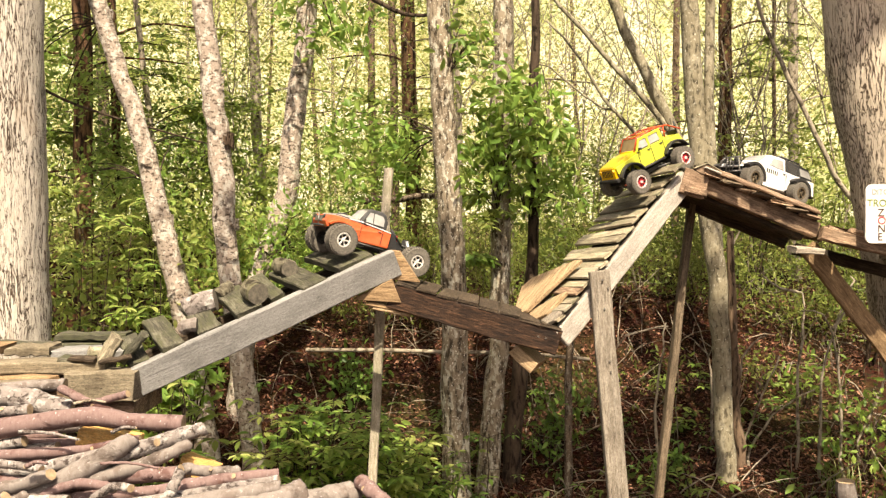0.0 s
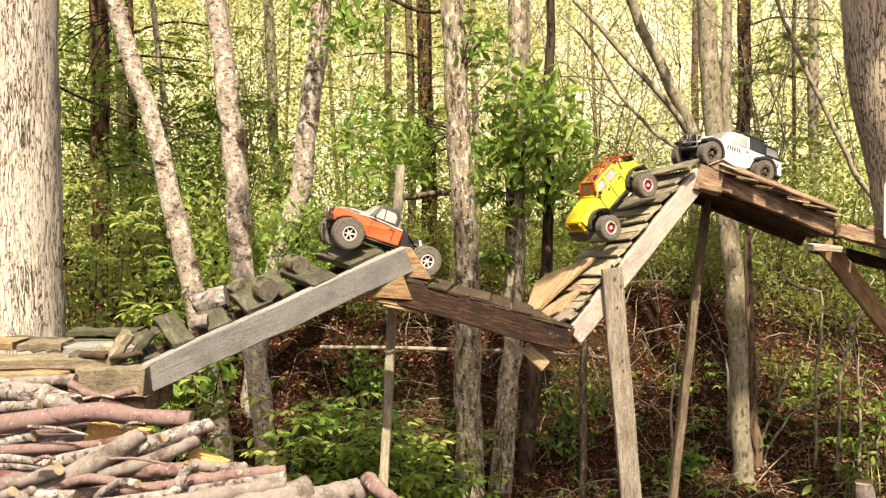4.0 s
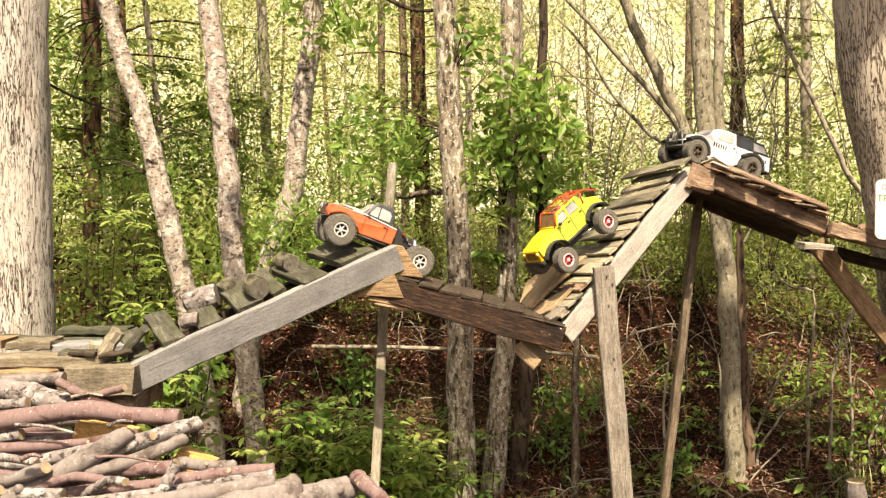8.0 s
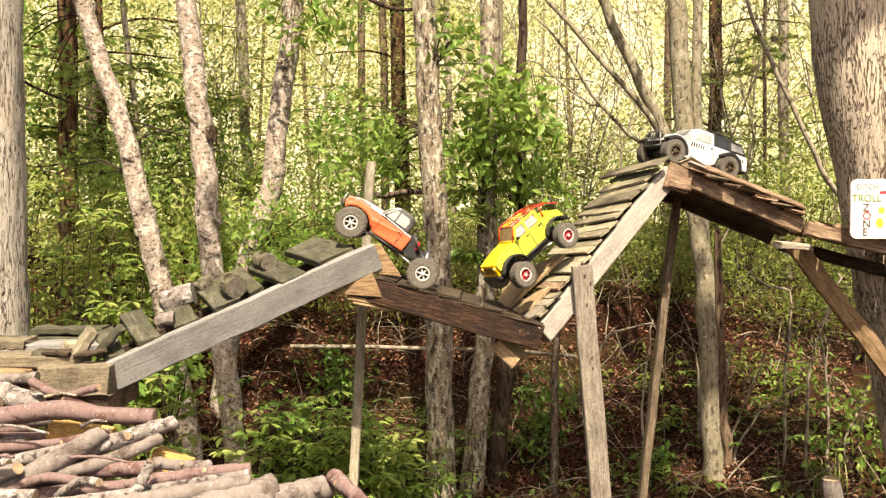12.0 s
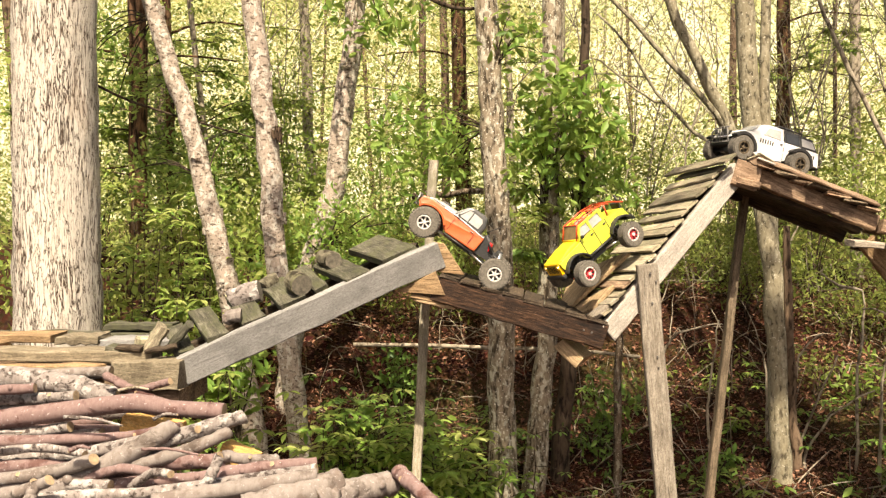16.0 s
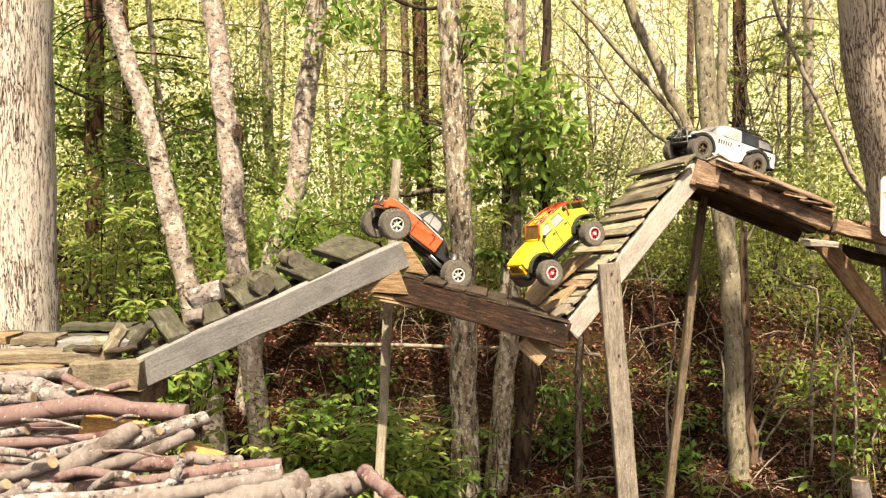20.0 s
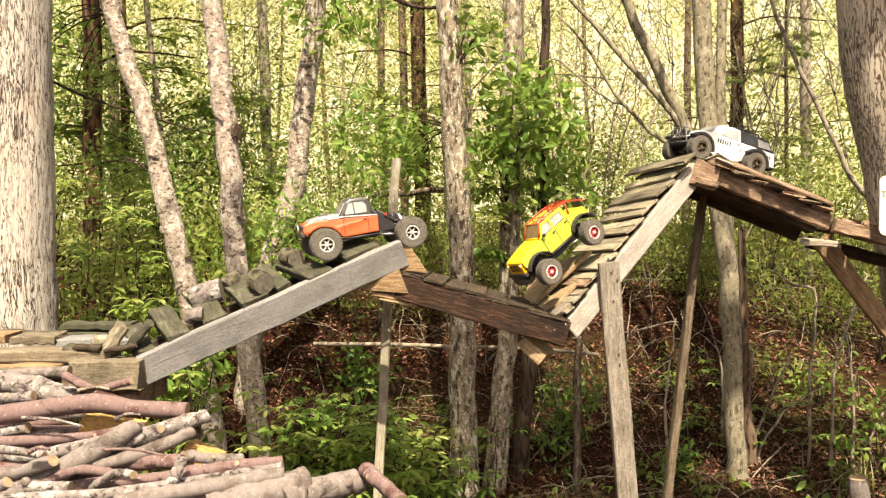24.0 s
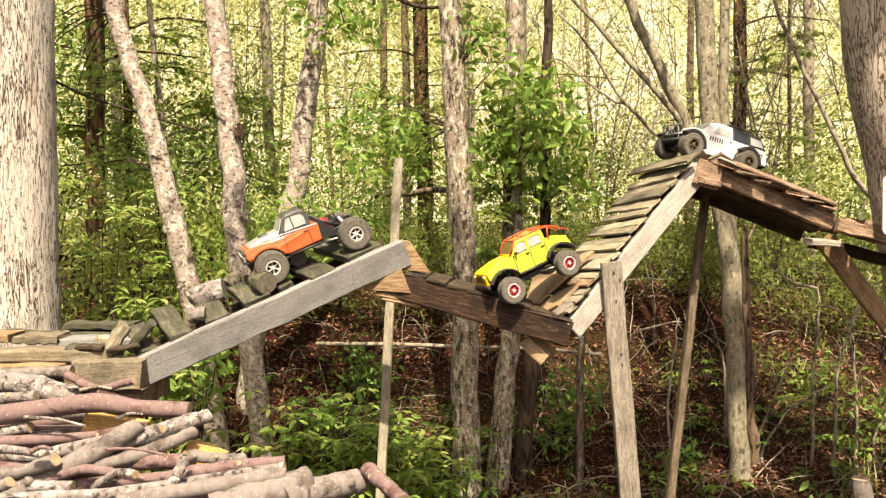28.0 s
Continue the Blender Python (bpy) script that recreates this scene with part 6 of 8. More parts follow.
            stick((-back, y + rnd.uniform(-0.02, 0.02), z + rnd.uniform(-0.015, 0.015)), (front, y + rnd.uniform(-0.03, 0.03), z + rnd.uniform(-0.015, 0.015)), rnd.uniform(0.032, 0.045), rnd.uniform(0.024, 0.036),
                  (M_PINK_LOG, M_GREY_LOG, M_PALE_LOG)[i % 3], (pink, grey, bare)[i % 3], 500 + i, knot=False)
    for i in range(9):
        y = 2.1 + i * 0.06
        stick((-1.8, y + 0.06, 0.775 + i * 0.022), (-0.90 - 0.03 * i, y + 0.06 + rnd.uniform(-0.03, 0.03), 0.775 + i * 0.022), 0.022, 0.017, (M_GREY_LOG, M_PINK_LOG)[i % 2], (grey, pink)[i % 2], 560 + i)
    for i, (x, y, z, ln, rz, ry) in enumerate(((-1.02, 2.50, 0.962, 0.17, -4, 8), (-0.70, 2.42, 0.902, 0.10, -6, 20))):
        thing("yellow_board", plank_bm(ln, 0.06, 0.05, 600 + i, 3, 0.002, 0.004), M_NEW_WOOD, "fresh yellow sawn board end in the pile", "board", "wood pile", m=pose(x, y, z, 0, ry, rz))
    bm = tube_bm(bent([(2.0, 4.2, -0.1), (2.0, 4.2, 0.15), (1.985, 4.19, 0.30)], 6, 0.004, 3), [0.06, 0.055, 0.05, 0.048, 0.046, 0.045, 0.042], 14, 0.06, 3, cap_index=1)
    thing("stump", bm, [M_PALE_LOG, M_END_WOOD], "small pale tree stump in the leaf litter", "stump")


def bare_sapling(x, y, height, lean, seed):
    """A leafless sapling that forks again and again."""
    r = random.Random(seed)
    z0 = float(ground_z(x, y)) - 0.05
    root = holder("bare_sapling", "leafless tan sapling with fine forked twigs", "sapling", Matrix.Translation((x, y, z0)), "bare saplings")
    bm, tw = bmesh.new(), bmesh.new()

    def grow(p, d, ln, rad, level, out):
        q = bent([p, p + d * ln * 0.5 + Vector((r.uniform(-1, 1), r.uniform(-1, 1), r.uniform(-0.3, 0.6))) * ln * 0.08, p + d * ln], 5, ln * 0.012, r.randrange(999))
        tube_bm(q, list(np.linspace(rad, rad * 0.6, 6)), 6 if level == 0 else 4, 0, 1, out)
        if level < 3:
            for k in range((6, 4, 3)[level]):
                at = q[r.randrange(2, 6)]
                nd = (d + Vector((r.uniform(-1, 1), r.uniform(-0.7, 0.7), r.uniform(-0.3, 0.5)))).normalized()
                grow(at, nd, ln * r.uniform(0.42, 0.62), rad * 0.5, level + 1, tw)
    grow(Vector((0, 0, 0)), Vector((lean, 0, 1)).normalized(), height, 0.010, 0, bm)
    part("trunk", bm, M_TWIG, root, smooth=True)
    part("twig_work", tw, M_TWIG, root, smooth=True)["kind"] = "stuff"


def build_branches():
    for i, (x, y, h, lean) in enumerate(((0.9, 7.0, 1.7, -0.25), (1.35, 7.4, 1.9, 0.2), (1.1, 8.0, 2.3, -0.1), (2.3, 7.2, 2.0, 0.25), (2.9, 7.6, 2.2, -0.2), (2.0, 7.9, 2.2, 0.2), (0.4, 7.8, 2.0, 0.2), (3.6, 7.4, 2.0, -0.2), (-1.9, 7.2, 2.0, 0.1), (-0.9, 8.2, 2.2, 0.1), (0.75, 6.7, 1.5, 0.3), (1.2, 6.8, 1.6, -0.2), (1.6, 6.9, 1.8, 0.1), (2.1, 6.7, 1.5, 0.3), (2.6, 6.9, 1.7, -0.15), (3.1, 7.0, 1.9, 0.1), (1.5, 8.4, 2.4, 0.15), (2.5, 8.6, 2.5, -0.1), (-1.3, 6.9, 1.6, -0.2), (0.0, 7.4, 1.8, 0.15))):
        bare_sapling(x, y, h, lean, 800 + i)
    stick((-0.75, 5.18, 0.81), (0.92, 5.16, 0.75), 0.013, 0.010, M_TWIG, "fallen thin branch lying across the bank", 701, 0.02, knot=False)
    stick((-0.45, 5.8, 1.70), (0.02, 5.7, 1.73), 0.022, 0.018, M_GREY_BARK, "mossy broken limb caught between the trunks", 702, knot=False)
    stick((-2.1, 4.55, 2.30), (-1.20, 4.75, 1.98), 0.008, 0.004, M_DARK_BARK, "thin dark bare branch slanting among the leaves", 703, -0.04, knot=False)
    stick((-0.44, 5.2, 2.93), (-0.02, 5.1, 2.75), 0.016, 0.010, M_DARK_BARK, "dark curved limb hanging into view", 704, -0.06, knot=False)
    for i, pts in enumerate(([(2.30, 4.9, 0.25), (2.27, 4.9, 0.7), (2.20, 4.88, 1.02), (2.05, 4.85, 1.06)], [(2.25, 4.9, 0.95), (2.33, 4.9, 1.08), (2.36, 4.92, 1.25)], [(2.45, 5.0, 0.3), (2.62, 5.0, 0.75), (2.7, 5.0, 1.1)],
                             [(1.75, 5.0, 0.2), (1.85, 4.95, 0.55), (1.95, 4.9, 0.8)], [(1.82, 5.0, 0.25), (1.95, 4.98, 0.45), (2.15, 4.95, 0.6)], [(2.09, 5.0, 0.45), (2.107, 5.0, 0.837), (2.128, 5.0, 0.999), (2.103, 5.0, 1.16), (1.942, 5.0, 1.144)], [(2.087, 5.0, 1.153), (1.941, 5.0, 1.192), (1.892, 5.0, 1.263)],
                             [(2.17, 4.9, 0.4), (2.178, 4.9, 0.724), (2.24, 4.9, 0.914), (2.308, 4.9, 1.072)], [(1.30, 5.1, 0.4), (1.301, 5.1, 0.563), (1.339, 5.1, 0.793), (1.345, 5.1, 0.974)], [(1.70, 5.0, 0.4), (1.736, 5.0, 0.612), (1.805, 5.0, 0.838), (1.902, 5.0, 0.902)],
                             [(1.66, 5.2, 0.5), (1.651, 5.2, 0.711), (1.566, 5.2, 0.845)], [(1.02, 5.2, 0.55), (1.113, 5.2, 0.847), (1.297, 5.2, 0.926), (1.397, 5.2, 0.936)])):
        x0, y0, z0 = pts[0]
        if z0 < 0.9:          # rooted in the bank
            pts = [(x0, y0, float(ground_z(x0, y0)) - 0.03)] + pts
        bm = tube_bm(bent(pts, 9, 0.012, 720 + i), list(np.linspace(0.010, 0.004, 10)), 7, 0.06, i)
        thing("dead_stem", bm, M_TWIG, "bare pale dead stem standing in the brush", "branch", "dead stems", smooth=True)


build_trees()
build_foliage()
build_track()
build_deck()
build_pile()
build_branches()


# ---- radio-controlled trucks ----
M_TYRE = plain("dusty_black_rubber", (0.125, 0.113, 0.096), 0.95, 0, 0.35, 140, 0.001)
M_BLACK = plain("black_plastic", (0.022, 0.022, 0.023), 0.5, 0, 0.3, 120)
M_RIM_GREY = plain("satin_metal_rim", (0.74, 0.72, 0.69), 0.35, 0.35, 0.25, 120)
M_RIM_DARK = plain("dark_rim", (0.05, 0.05, 0.05), 0.45, 0.4, 0.25, 120)
M_RIM_RED = plain("red_anodised_rim", (0.55, 0.035, 0.05), 0.35, 0.3, 0.2, 120)
M_RIM_WHITE = plain("chalky_white_rim_ring", (0.62, 0.56, 0.54), 0.55, 0, 0.2, 120)
M_WINDSCREEN = plain("amber_brown_windscreen", (0.17, 0.10, 0.03), 0.15, 0, 0.2, 30, 0, 0.5)
M_HOOD_YELLOW = plain("warm_yellow_hood_paint", (0.60, 0.47, 0.02), 0.3, 0, 0.1, 45, 0, 0.4)
M_RIM_TAN = plain("bronze_rim", (0.16, 0.125, 0.085), 0.5, 0.5, 0.3, 120)
M_ORANGE = plain("orange_body_paint", (0.66, 0.125, 0.045), 0.30, 0, 0.12, 45, 0, 0.6)
M_GREY_PAINT = plain("dark_grey_body_paint", (0.05, 0.05, 0.05), 0.35, 0, 0.2, 45, 0, 0.3)
M_SILVER_PAINT = plain("worn_silver_hood_paint", (0.36, 0.35, 0.33), 0.35, 0.2, 0.25, 45, 0, 0.3)
M_YELLOW = plain("yellow_body_paint", (0.58, 0.61, 0.065), 0.30, 0, 0.06, 45, 0, 0.4)
M_AMBER = plain("amber_yellow_plastic", (0.78, 0.46, 0.01), 0.3, 0, 0.1, 45, 0, 0.4)
M_RED = plain("red_orange_plastic", (0.66, 0.07, 0.02), 0.4, 0, 0.15, 60)
M_WHITE = plain("white_body_paint", (0.78, 0.78, 0.78), 0.28, 0, 0.06, 45, 0, 0.4)
M_CLEAR = plain("pale_window_film", (0.36, 0.36, 0.35), 0.12, 0, 0.15, 30, 0, 0.5)
M_TINT = plain("dark_window_film", (0.03, 0.032, 0.034), 0.12, 0, 0.1, 30, 0, 0.5)
M_BAR = plain("dusty_grey_bar", (0.16, 0.155, 0.15), 0.45, 0.5, 0.25, 120)
M_LAMP = plain("clear_lens", (0.6, 0.6, 0.58), 0.15, 0.3, 0.1, 60)
M_TAIL = plain("red_lens", (0.6, 0.02, 0.03), 0.25, 0, 0.1, 60)


def lathe(profile, sides, bm=None):
    """Turn a closed outline of (y, radius) round the y axis."""
    bm = bm or bmesh.new()
    rings = [[bm.verts.new((r * math.cos(2 * math.pi * k / sides), y, r * math.sin(2 * math.pi * k / sides))) for y, r in profile] for k in range(sides)]
    n = len(profile)
    for k in range(sides):
        a, b = rings[k], rings[(k + 1) % sides]
        for i in range(n):
            bm.faces.new((a[i], a[(i + 1) % n], b[(i + 1) % n], b[i]))
    return bm


def build_wheel(car, x, y, r, w, rim_r, rim_mat, ring_mat, spokes, left):
    """A wheel on the axle at (x, y): hub, knobbed tyre, beadlock ring and spokes."""
    s = 1 if left else -1
    hub = lathe([(-w * 0.38, rim_r * 0.90), (w * 0.18, rim_r * 0.90), (w * 0.18, rim_r * 0.20), (-w * 0.38, rim_r * 0.20)], 24)
    wheel = part("wheel", hub, M_RIM_DARK, car, m=Matrix.Translation((x, y, r)))
    h = w / 2
    bm = lathe([(-h * 0.80, rim_r * 0.96), (-h, rim_r * 1.12), (-h * 0.98, r * 0.87), (-h * 0.80, r * 0.955), (0, r * 0.968), (h * 0.80, r * 0.955), (h * 0.98, r * 0.87), (h, rim_r * 1.12), (h * 0.80, rim_r * 0.96)], 40)
    nk = 32
    for k in range(nk):
        for j, yy in enumerate((-0.66, -0.22, 0.22, 0.66)):
            a = 2 * math.pi * (k + 0.5 * (j % 2)) / nk
            m = Matrix.Rotation(-a, 4, "Y") @ Matrix.Translation((r * 0.972, yy * h, 0)) @ Matrix.Rotation(0.35 * (1 if yy > 0 else -1), 4, "X")
            box_bm(r * 0.048, h * 0.38, r * 0.115, 0, bm, m)
        a = 2 * math.pi * (k + 0.25) / nk
        for yy in (-0.98, 0.98):
            box_bm(r * 0.10, h * 0.07, r * 0.09, 0, bm, Matrix.Rotation(-a, 4, "Y") @ Matrix.Translation((r * 0.88, yy * h, 0)))
    part("tyre", bm, M_TYRE, wheel)
    out = s * w * 0.42
    bm = lathe([(out, rim_r * 1.02), (out + s * 0.003, rim_r * 0.98), (out + s * 0.003, rim_r * 0.82), (out - s * 0.003, rim_r * 0.80), (out - s * 0.004, rim_r * 1.0)], 32)
    bmesh.ops.recalc_face_normals(bm, faces=bm.faces)
    ring = part("beadlock_ring", bm, ring_mat, wheel)
    bm = bmesh.new()
    for k in range(spokes):
        a = 2 * math.pi * k / spokes
        m = Matrix.Rotation(-a, 4, "Y") @ Matrix.Translation((rim_r * 0.52, out - s * 0.005, 0))
        box_bm(rim_r * 0.72, 0.005, rim_r * 0.20, 0.001, bm, m, 1)
    for k in range(12):
        a = 2 * math.pi * k / 12
        c = Vector((math.cos(a) * rim_r * 0.9, out + s * 0.003, math.sin(a) * rim_r * 0.9))
        tube_bm([c, c + Vector((0, s * 0.0015, 0))], [rim_r * 0.05] * 2, 6, 0, 0, bm)
    part("rim", bm, rim_mat, wheel)
    bm = lathe([(out - s * 0.012, rim_r * 0.26), (out + s * 0.003, rim_r * 0.22), (out + s * 0.003, rim_r * 0.03), (out - s * 0.012, rim_r * 0.03)], 16)
    bmesh.ops.recalc_face_normals(bm, faces=bm.faces)
    part("hub_cap", bm, ring_mat, wheel)
    return wheel


def arc(cx, cz, r, a0, a1, n=7):
    return [(cx + r * math.cos(radians(a0 + (a1 - a0) * i / n)), cz + r * math.sin(radians(a0 + (a1 - a0) * i / n))) for i in range(n + 1)]


def pane(pts, y, lean, mat, car, name="window"):
    """A thin window on the side at y that leans inwards with height; the outline of (x, z)."""
    s = 1 if y > 0 else -1
    z0 = min(z for _, z in pts)
    bm = bmesh.new()
    a = [bm.verts.new((x, y - s * lean * (z - z0), z)) for x, z in pts]
    b = [bm.verts.new((x, y - s * lean * (z - z0) - s * 0.004, z)) for x, z in pts]
    n = len(pts)
    bm.faces.new(a)
    bm.faces.new(b[::-1])
    for i in range(n):
        bm.faces.new((a[i], b[i], b[(i + 1) % n], a[(i + 1) % n]))
    bmesh.ops.recalc_face_normals(bm, faces=bm.faces)
    return part(name, bm, mat, car)


def rod(car, name, a, b, r, mat, label=""):
    return part(name, tube_bm([a, b], [r, r], 10), mat, car, label, smooth=True)


def pipe(car, name, pts, r, mat, label=""):
    return part(name, tube_bm(pts, [r] * len(pts), 8), mat, car, label, smooth=True)


def running_gear(car, wb, tw, r):
    for x in (wb / 2, -wb / 2):
        rod(car, "axle", (x, -tw / 2, r), (x, tw / 2, r), 0.009, M_BLACK)
        part("differential", lathe([(-0.022, 0.010), (-0.012, 0.021), (0.012, 0.021), (0.022, 0.010)], 14), M_BLACK, car, m=Matrix.Translation((x, 0.012, r)))
        for s in (1, -1):
            sx = 1 if x > 0 else -1
            rod(car, "lower_link", (x, s * 0.045, r - 0.008), (sx * 0.035, s * 0.026, r + 0.004), 0.004, M_STEEL)
            rod(car, "shock", (x - sx * 0.008, s * 0.050, r + 0.006), (x - sx * 0.035, s * 0.040, r + 0.075), 0.0075, M_BLACK)
    for s in (1, -1):
        part("chassis_rail", box_bm(wb * 1.12, 0.006, 0.020, 0.002), M_BLACK, car, m=Matrix.Translation((0, s * 0.026, r + 0.034)))
    part("skid_plate", slab([(-0.05, r - 0.004), (0.05, r - 0.004), (0.065, r + 0.014), (-0.065, r + 0.014)], 0.03), M_BLACK, car)
    part("gearbox", box_bm(0.07, 0.045, 0.036, 0.005), M_BLACK, car, m=Matrix.Translation((0, 0, r + 0.035)))


def orange_truck():
    wb, tw, r = 0.334, 0.19, 0.061
    car = holder("toy_truck", "orange and grey radio-controlled pickup crawler with bare rear frame", "toy truck")
    wheels = [build_wheel(car, sx * wb / 2, sy * tw / 2, r, 0.052, 0.028, M_RIM_GREY, M_RIM_GREY, 6, sy > 0) for sx in (1, -1) for sy in (1, -1)]
    running_gear(car, wb, tw, r)
    f, z = wb / 2, r
    low = [(-0.050, z + 0.020), (0.080, z + 0.014)] + arc(f - 0.002, z - 0.006, 0.070, 158, 34, 8) + [(f + 0.062, z + 0.042), (f + 0.072, z + 0.058), (f + 0.066, z + 0.084), (f + 0.03, z + 0.092), (0.10, z + 0.090), (-0.054, z + 0.086)]
    part("body", slab(low, 0.066, 0.058, z + 0.05, z + 0.092, 0.005), M_ORANGE, car, "orange lower body")
    part("hood", slab([(0.09, z + 0.086), (f + 0.050, z + 0.086), (f + 0.040, z + 0.096), (0.16, z + 0.106), (0.09, z + 0.110)], 0.048, 0.036, z + 0.088, z + 0.110, 0.006), M_SILVER_PAINT, car, "worn silver-grey hood")
    for s in (1, -1):
        part("fender", slab(arc(f, z - 0.004, 0.081, 150, 44, 7) + arc(f, z - 0.004, 0.072, 44, 150, 7), 0.012, m=Matrix.Translation((0, s * 0.066, 0)), bev=0.002), M_ORANGE, car)
        part("headlight", lathe([(-0.006, 0.009), (0.004, 0.008), (0.006, 0.003), (-0.006, 0.003)], 14), M_RIM_DARK, car, m=Matrix.Translation((f + 0.068, s * 0.042, z + 0.074)) @ Matrix.Rotation(radians(-90), 4, "Z"))
        part("hood_stripe", slab([(0.10, z + 0.092), (f + 0.03, z + 0.0935), (f + 0.03, z + 0.0955), (0.10, z + 0.098)], 0.002, m=Matrix.Translation((0, s * 0.0535, 0)), bev=0), M_GREY_PAINT, car)
    cab = [(0.100, z + 0.086), (-0.030, z + 0.086), (-0.034, z + 0.124), (-0.022, z + 0.156), (-0.004, z + 0.164), (0.046, z + 0.162), (0.062, z + 0.153)]
    part("cab", slab(cab, 0.058, 0.043, z + 0.092, z + 0.162, 0.012), M_GREY_PAINT, car, "dark grey rounded cab")
    for s in (1, -1):
        pane([(0.074, z + 0.102), (0.038, z + 0.102), (0.038, z + 0.146), (0.054, z + 0.144)], s * 0.0585, 0.23, M_CLEAR, car)
        pane([(0.033, z + 0.102), (-0.012, z + 0.102), (-0.014, z + 0.130), (-0.004, z + 0.144), (0.033, z + 0.146)], s * 0.0585, 0.23, M_CLEAR, car)
        part("door_seam", box_bm(0.0016, 0.0016, 0.06, 0), M_BLACK, car, m=Matrix.Translation((0.084, s * 0.0662, z + 0.056)))
        part("door_seam", box_bm(0.0016, 0.0016, 0.06, 0), M_BLACK, car, m=Matrix.Translation((-0.012, s * 0.0662, z + 0.056)))
        part("door_handle", box_bm(0.014, 0.004, 0.004, 0.001), M_STEEL, car, m=Matrix.Translation((0.0, s * 0.063, z + 0.078)))
        part("rear_plate", slab([(-0.052, z + 0.016), (-0.050, z + 0.105), (-0.066, z + 0.100), (-0.092, z + 0.052), (-0.130, z + 0.020)], 0.003, m=Matrix.Translation((0, s * 0.050, 0)), bev=0.001), M_BLACK, car)
        rod(car, "rear_rail", (-0.052, s * 0.050, z + 0.100), (-0.115, s * 0.047, z + 0.050), 0.0042, M_BLACK)
        rod(car, "rear_rail", (-0.115, s * 0.047, z + 0.050), (-f - 0.030, s * 0.036, z + 0.046), 0.0042, M_BLACK)
        rod(car, "rear_rail", (-0.052, s * 0.050, z + 0.030), (-f - 0.030, s * 0.036, z + 0.040), 0.0038, M_BLACK)
        rod(car, "rear_shock", (-f + 0.004, s * 0.056, z + 0.006), (-f + 0.030, s * 0.045, z + 0.074), 0.0085, M_STEEL, "silver coil-over shock")
        part("shock_spring", lathe([(-0.011, 0.010), (0.0, 0.012), (0.011, 0.010), (0.0, 0.006)], 12), M_BLACK, car, m=Matrix.Translation((-f + 0.018, s * 0.05, z + 0.045)))
        rod(car, "side_step", (0.085, s * 0.066, z + 0.008), (-0.05, s * 0.066, z + 0.010), 0.004, M_BLACK)
        part("mirror", box_bm(0.006, 0.012, 0.010, 0.003), M_BLACK, car, m=Matrix.Translation((0.078, s * 0.068, z + 0.106)))
        part("waist_stripe", slab([(0.140, z + 0.0955), (0.088, z + 0.0985), (-0.050, z + 0.089), (-0.050, z + 0.085), (0.088, z + 0.094), (0.140, z + 0.0915)], 0.0012, m=Matrix.Translation((0, s * 0.0605, 0)), bev=0), M_WHITE, car, "worn white waist stripe")
        rod(car, "trailing_link", (-0.045, s * 0.052, z + 0.006), (-f + 0.018, s * 0.058, z - 0.004), 0.0036, M_STEEL, "bright steel trailing link")
        part("shock_tower", slab([(-f + 0.012, z + 0.05), (-f + 0.052, z + 0.05), (-f + 0.046, z + 0.076), (-f + 0.022, z + 0.078)], 0.003, m=Matrix.Translation((0, s * 0.040, 0)), bev=0.001), M_BLACK, car)
    part("hood_scoop", slab([(0.125, z + 0.106), (0.165, z + 0.103), (0.160, z + 0.112), (0.132, z + 0.116)], 0.018, 0.013, z + 0.104, z + 0.116, 0.003), M_BLACK, car)
    part("bed_box", box_bm(0.030, 0.060, 0.034, 0.004), M_TAIL, car, "red electronics box behind the cab", m=Matrix.Translation((-0.080, 0.012, z + 0.066)))
    part("windscreen", slab([(0.092, z + 0.102), (0.062, z + 0.150), (0.059, z + 0.148), (0.088, z + 0.102)], 0.048, 0.038, z + 0.10, z + 0.15, 0.0005, m=Matrix.Translation((0.005, 0, 0))), M_CLEAR, car)
    part("tail_lamp", box_bm(0.012, 0.03, 0.014, 0.003), M_TAIL, car, "red tail piece", m=Matrix.Translation((-0.066, 0.026, z + 0.066)))
    part("battery", box_bm(0.07, 0.05, 0.03, 0.004), M_BLACK, car, m=Matrix.Translation((-0.105, 0, z + 0.046)))
    rod(car, "rear_crossbar", (-f - 0.030, -0.036, z + 0.046), (-f - 0.030, 0.036, z + 0.046), 0.0045, M_BLACK)
    pipe(car, "front_bumper", [(f + 0.070, -0.058, z + 0.036), (f + 0.082, -0.03, z + 0.036), (f + 0.082, 0.03, z + 0.036), (f + 0.070, 0.058, z + 0.036)], 0.004, M_BLACK)
    pipe(car, "bumper_hoop", [(f + 0.080, -0.03, z + 0.036), (f + 0.086, -0.026, z + 0.082), (f + 0.086, 0.026, z + 0.082), (f + 0.080, 0.03, z + 0.036)], 0.0024, M_STEEL)
    part("grille", box_bm(0.006, 0.07, 0.024, 0.002), M_GREY_PAINT, car, m=Matrix.Translation((f + 0.069, 0, z + 0.066)))
    rod(car, "antenna", (-0.04, -0.03, z + 0.10), (-0.085, -0.045, z + 0.165), 0.0014, M_BLACK)
    base = r + 0.02
    for ob in car.children:       # the old pickup's body is low
        if ob.name.split(".")[0] in ("body", "hood", "hood_scoop", "waist_stripe", "cab", "window", "windscreen", "fender", "headlight", "hood_stripe", "door_seam", "door_handle", "mirror", "rear_plate", "grille", "bumper_hoop"):
            dz = ob.matrix_basis.translation.z
            for v in ob.data.vertices:
                v.co.z = base + (v.co.z + dz - base) * 0.95 - (base + (dz - base) * 0.95 if dz else 0)
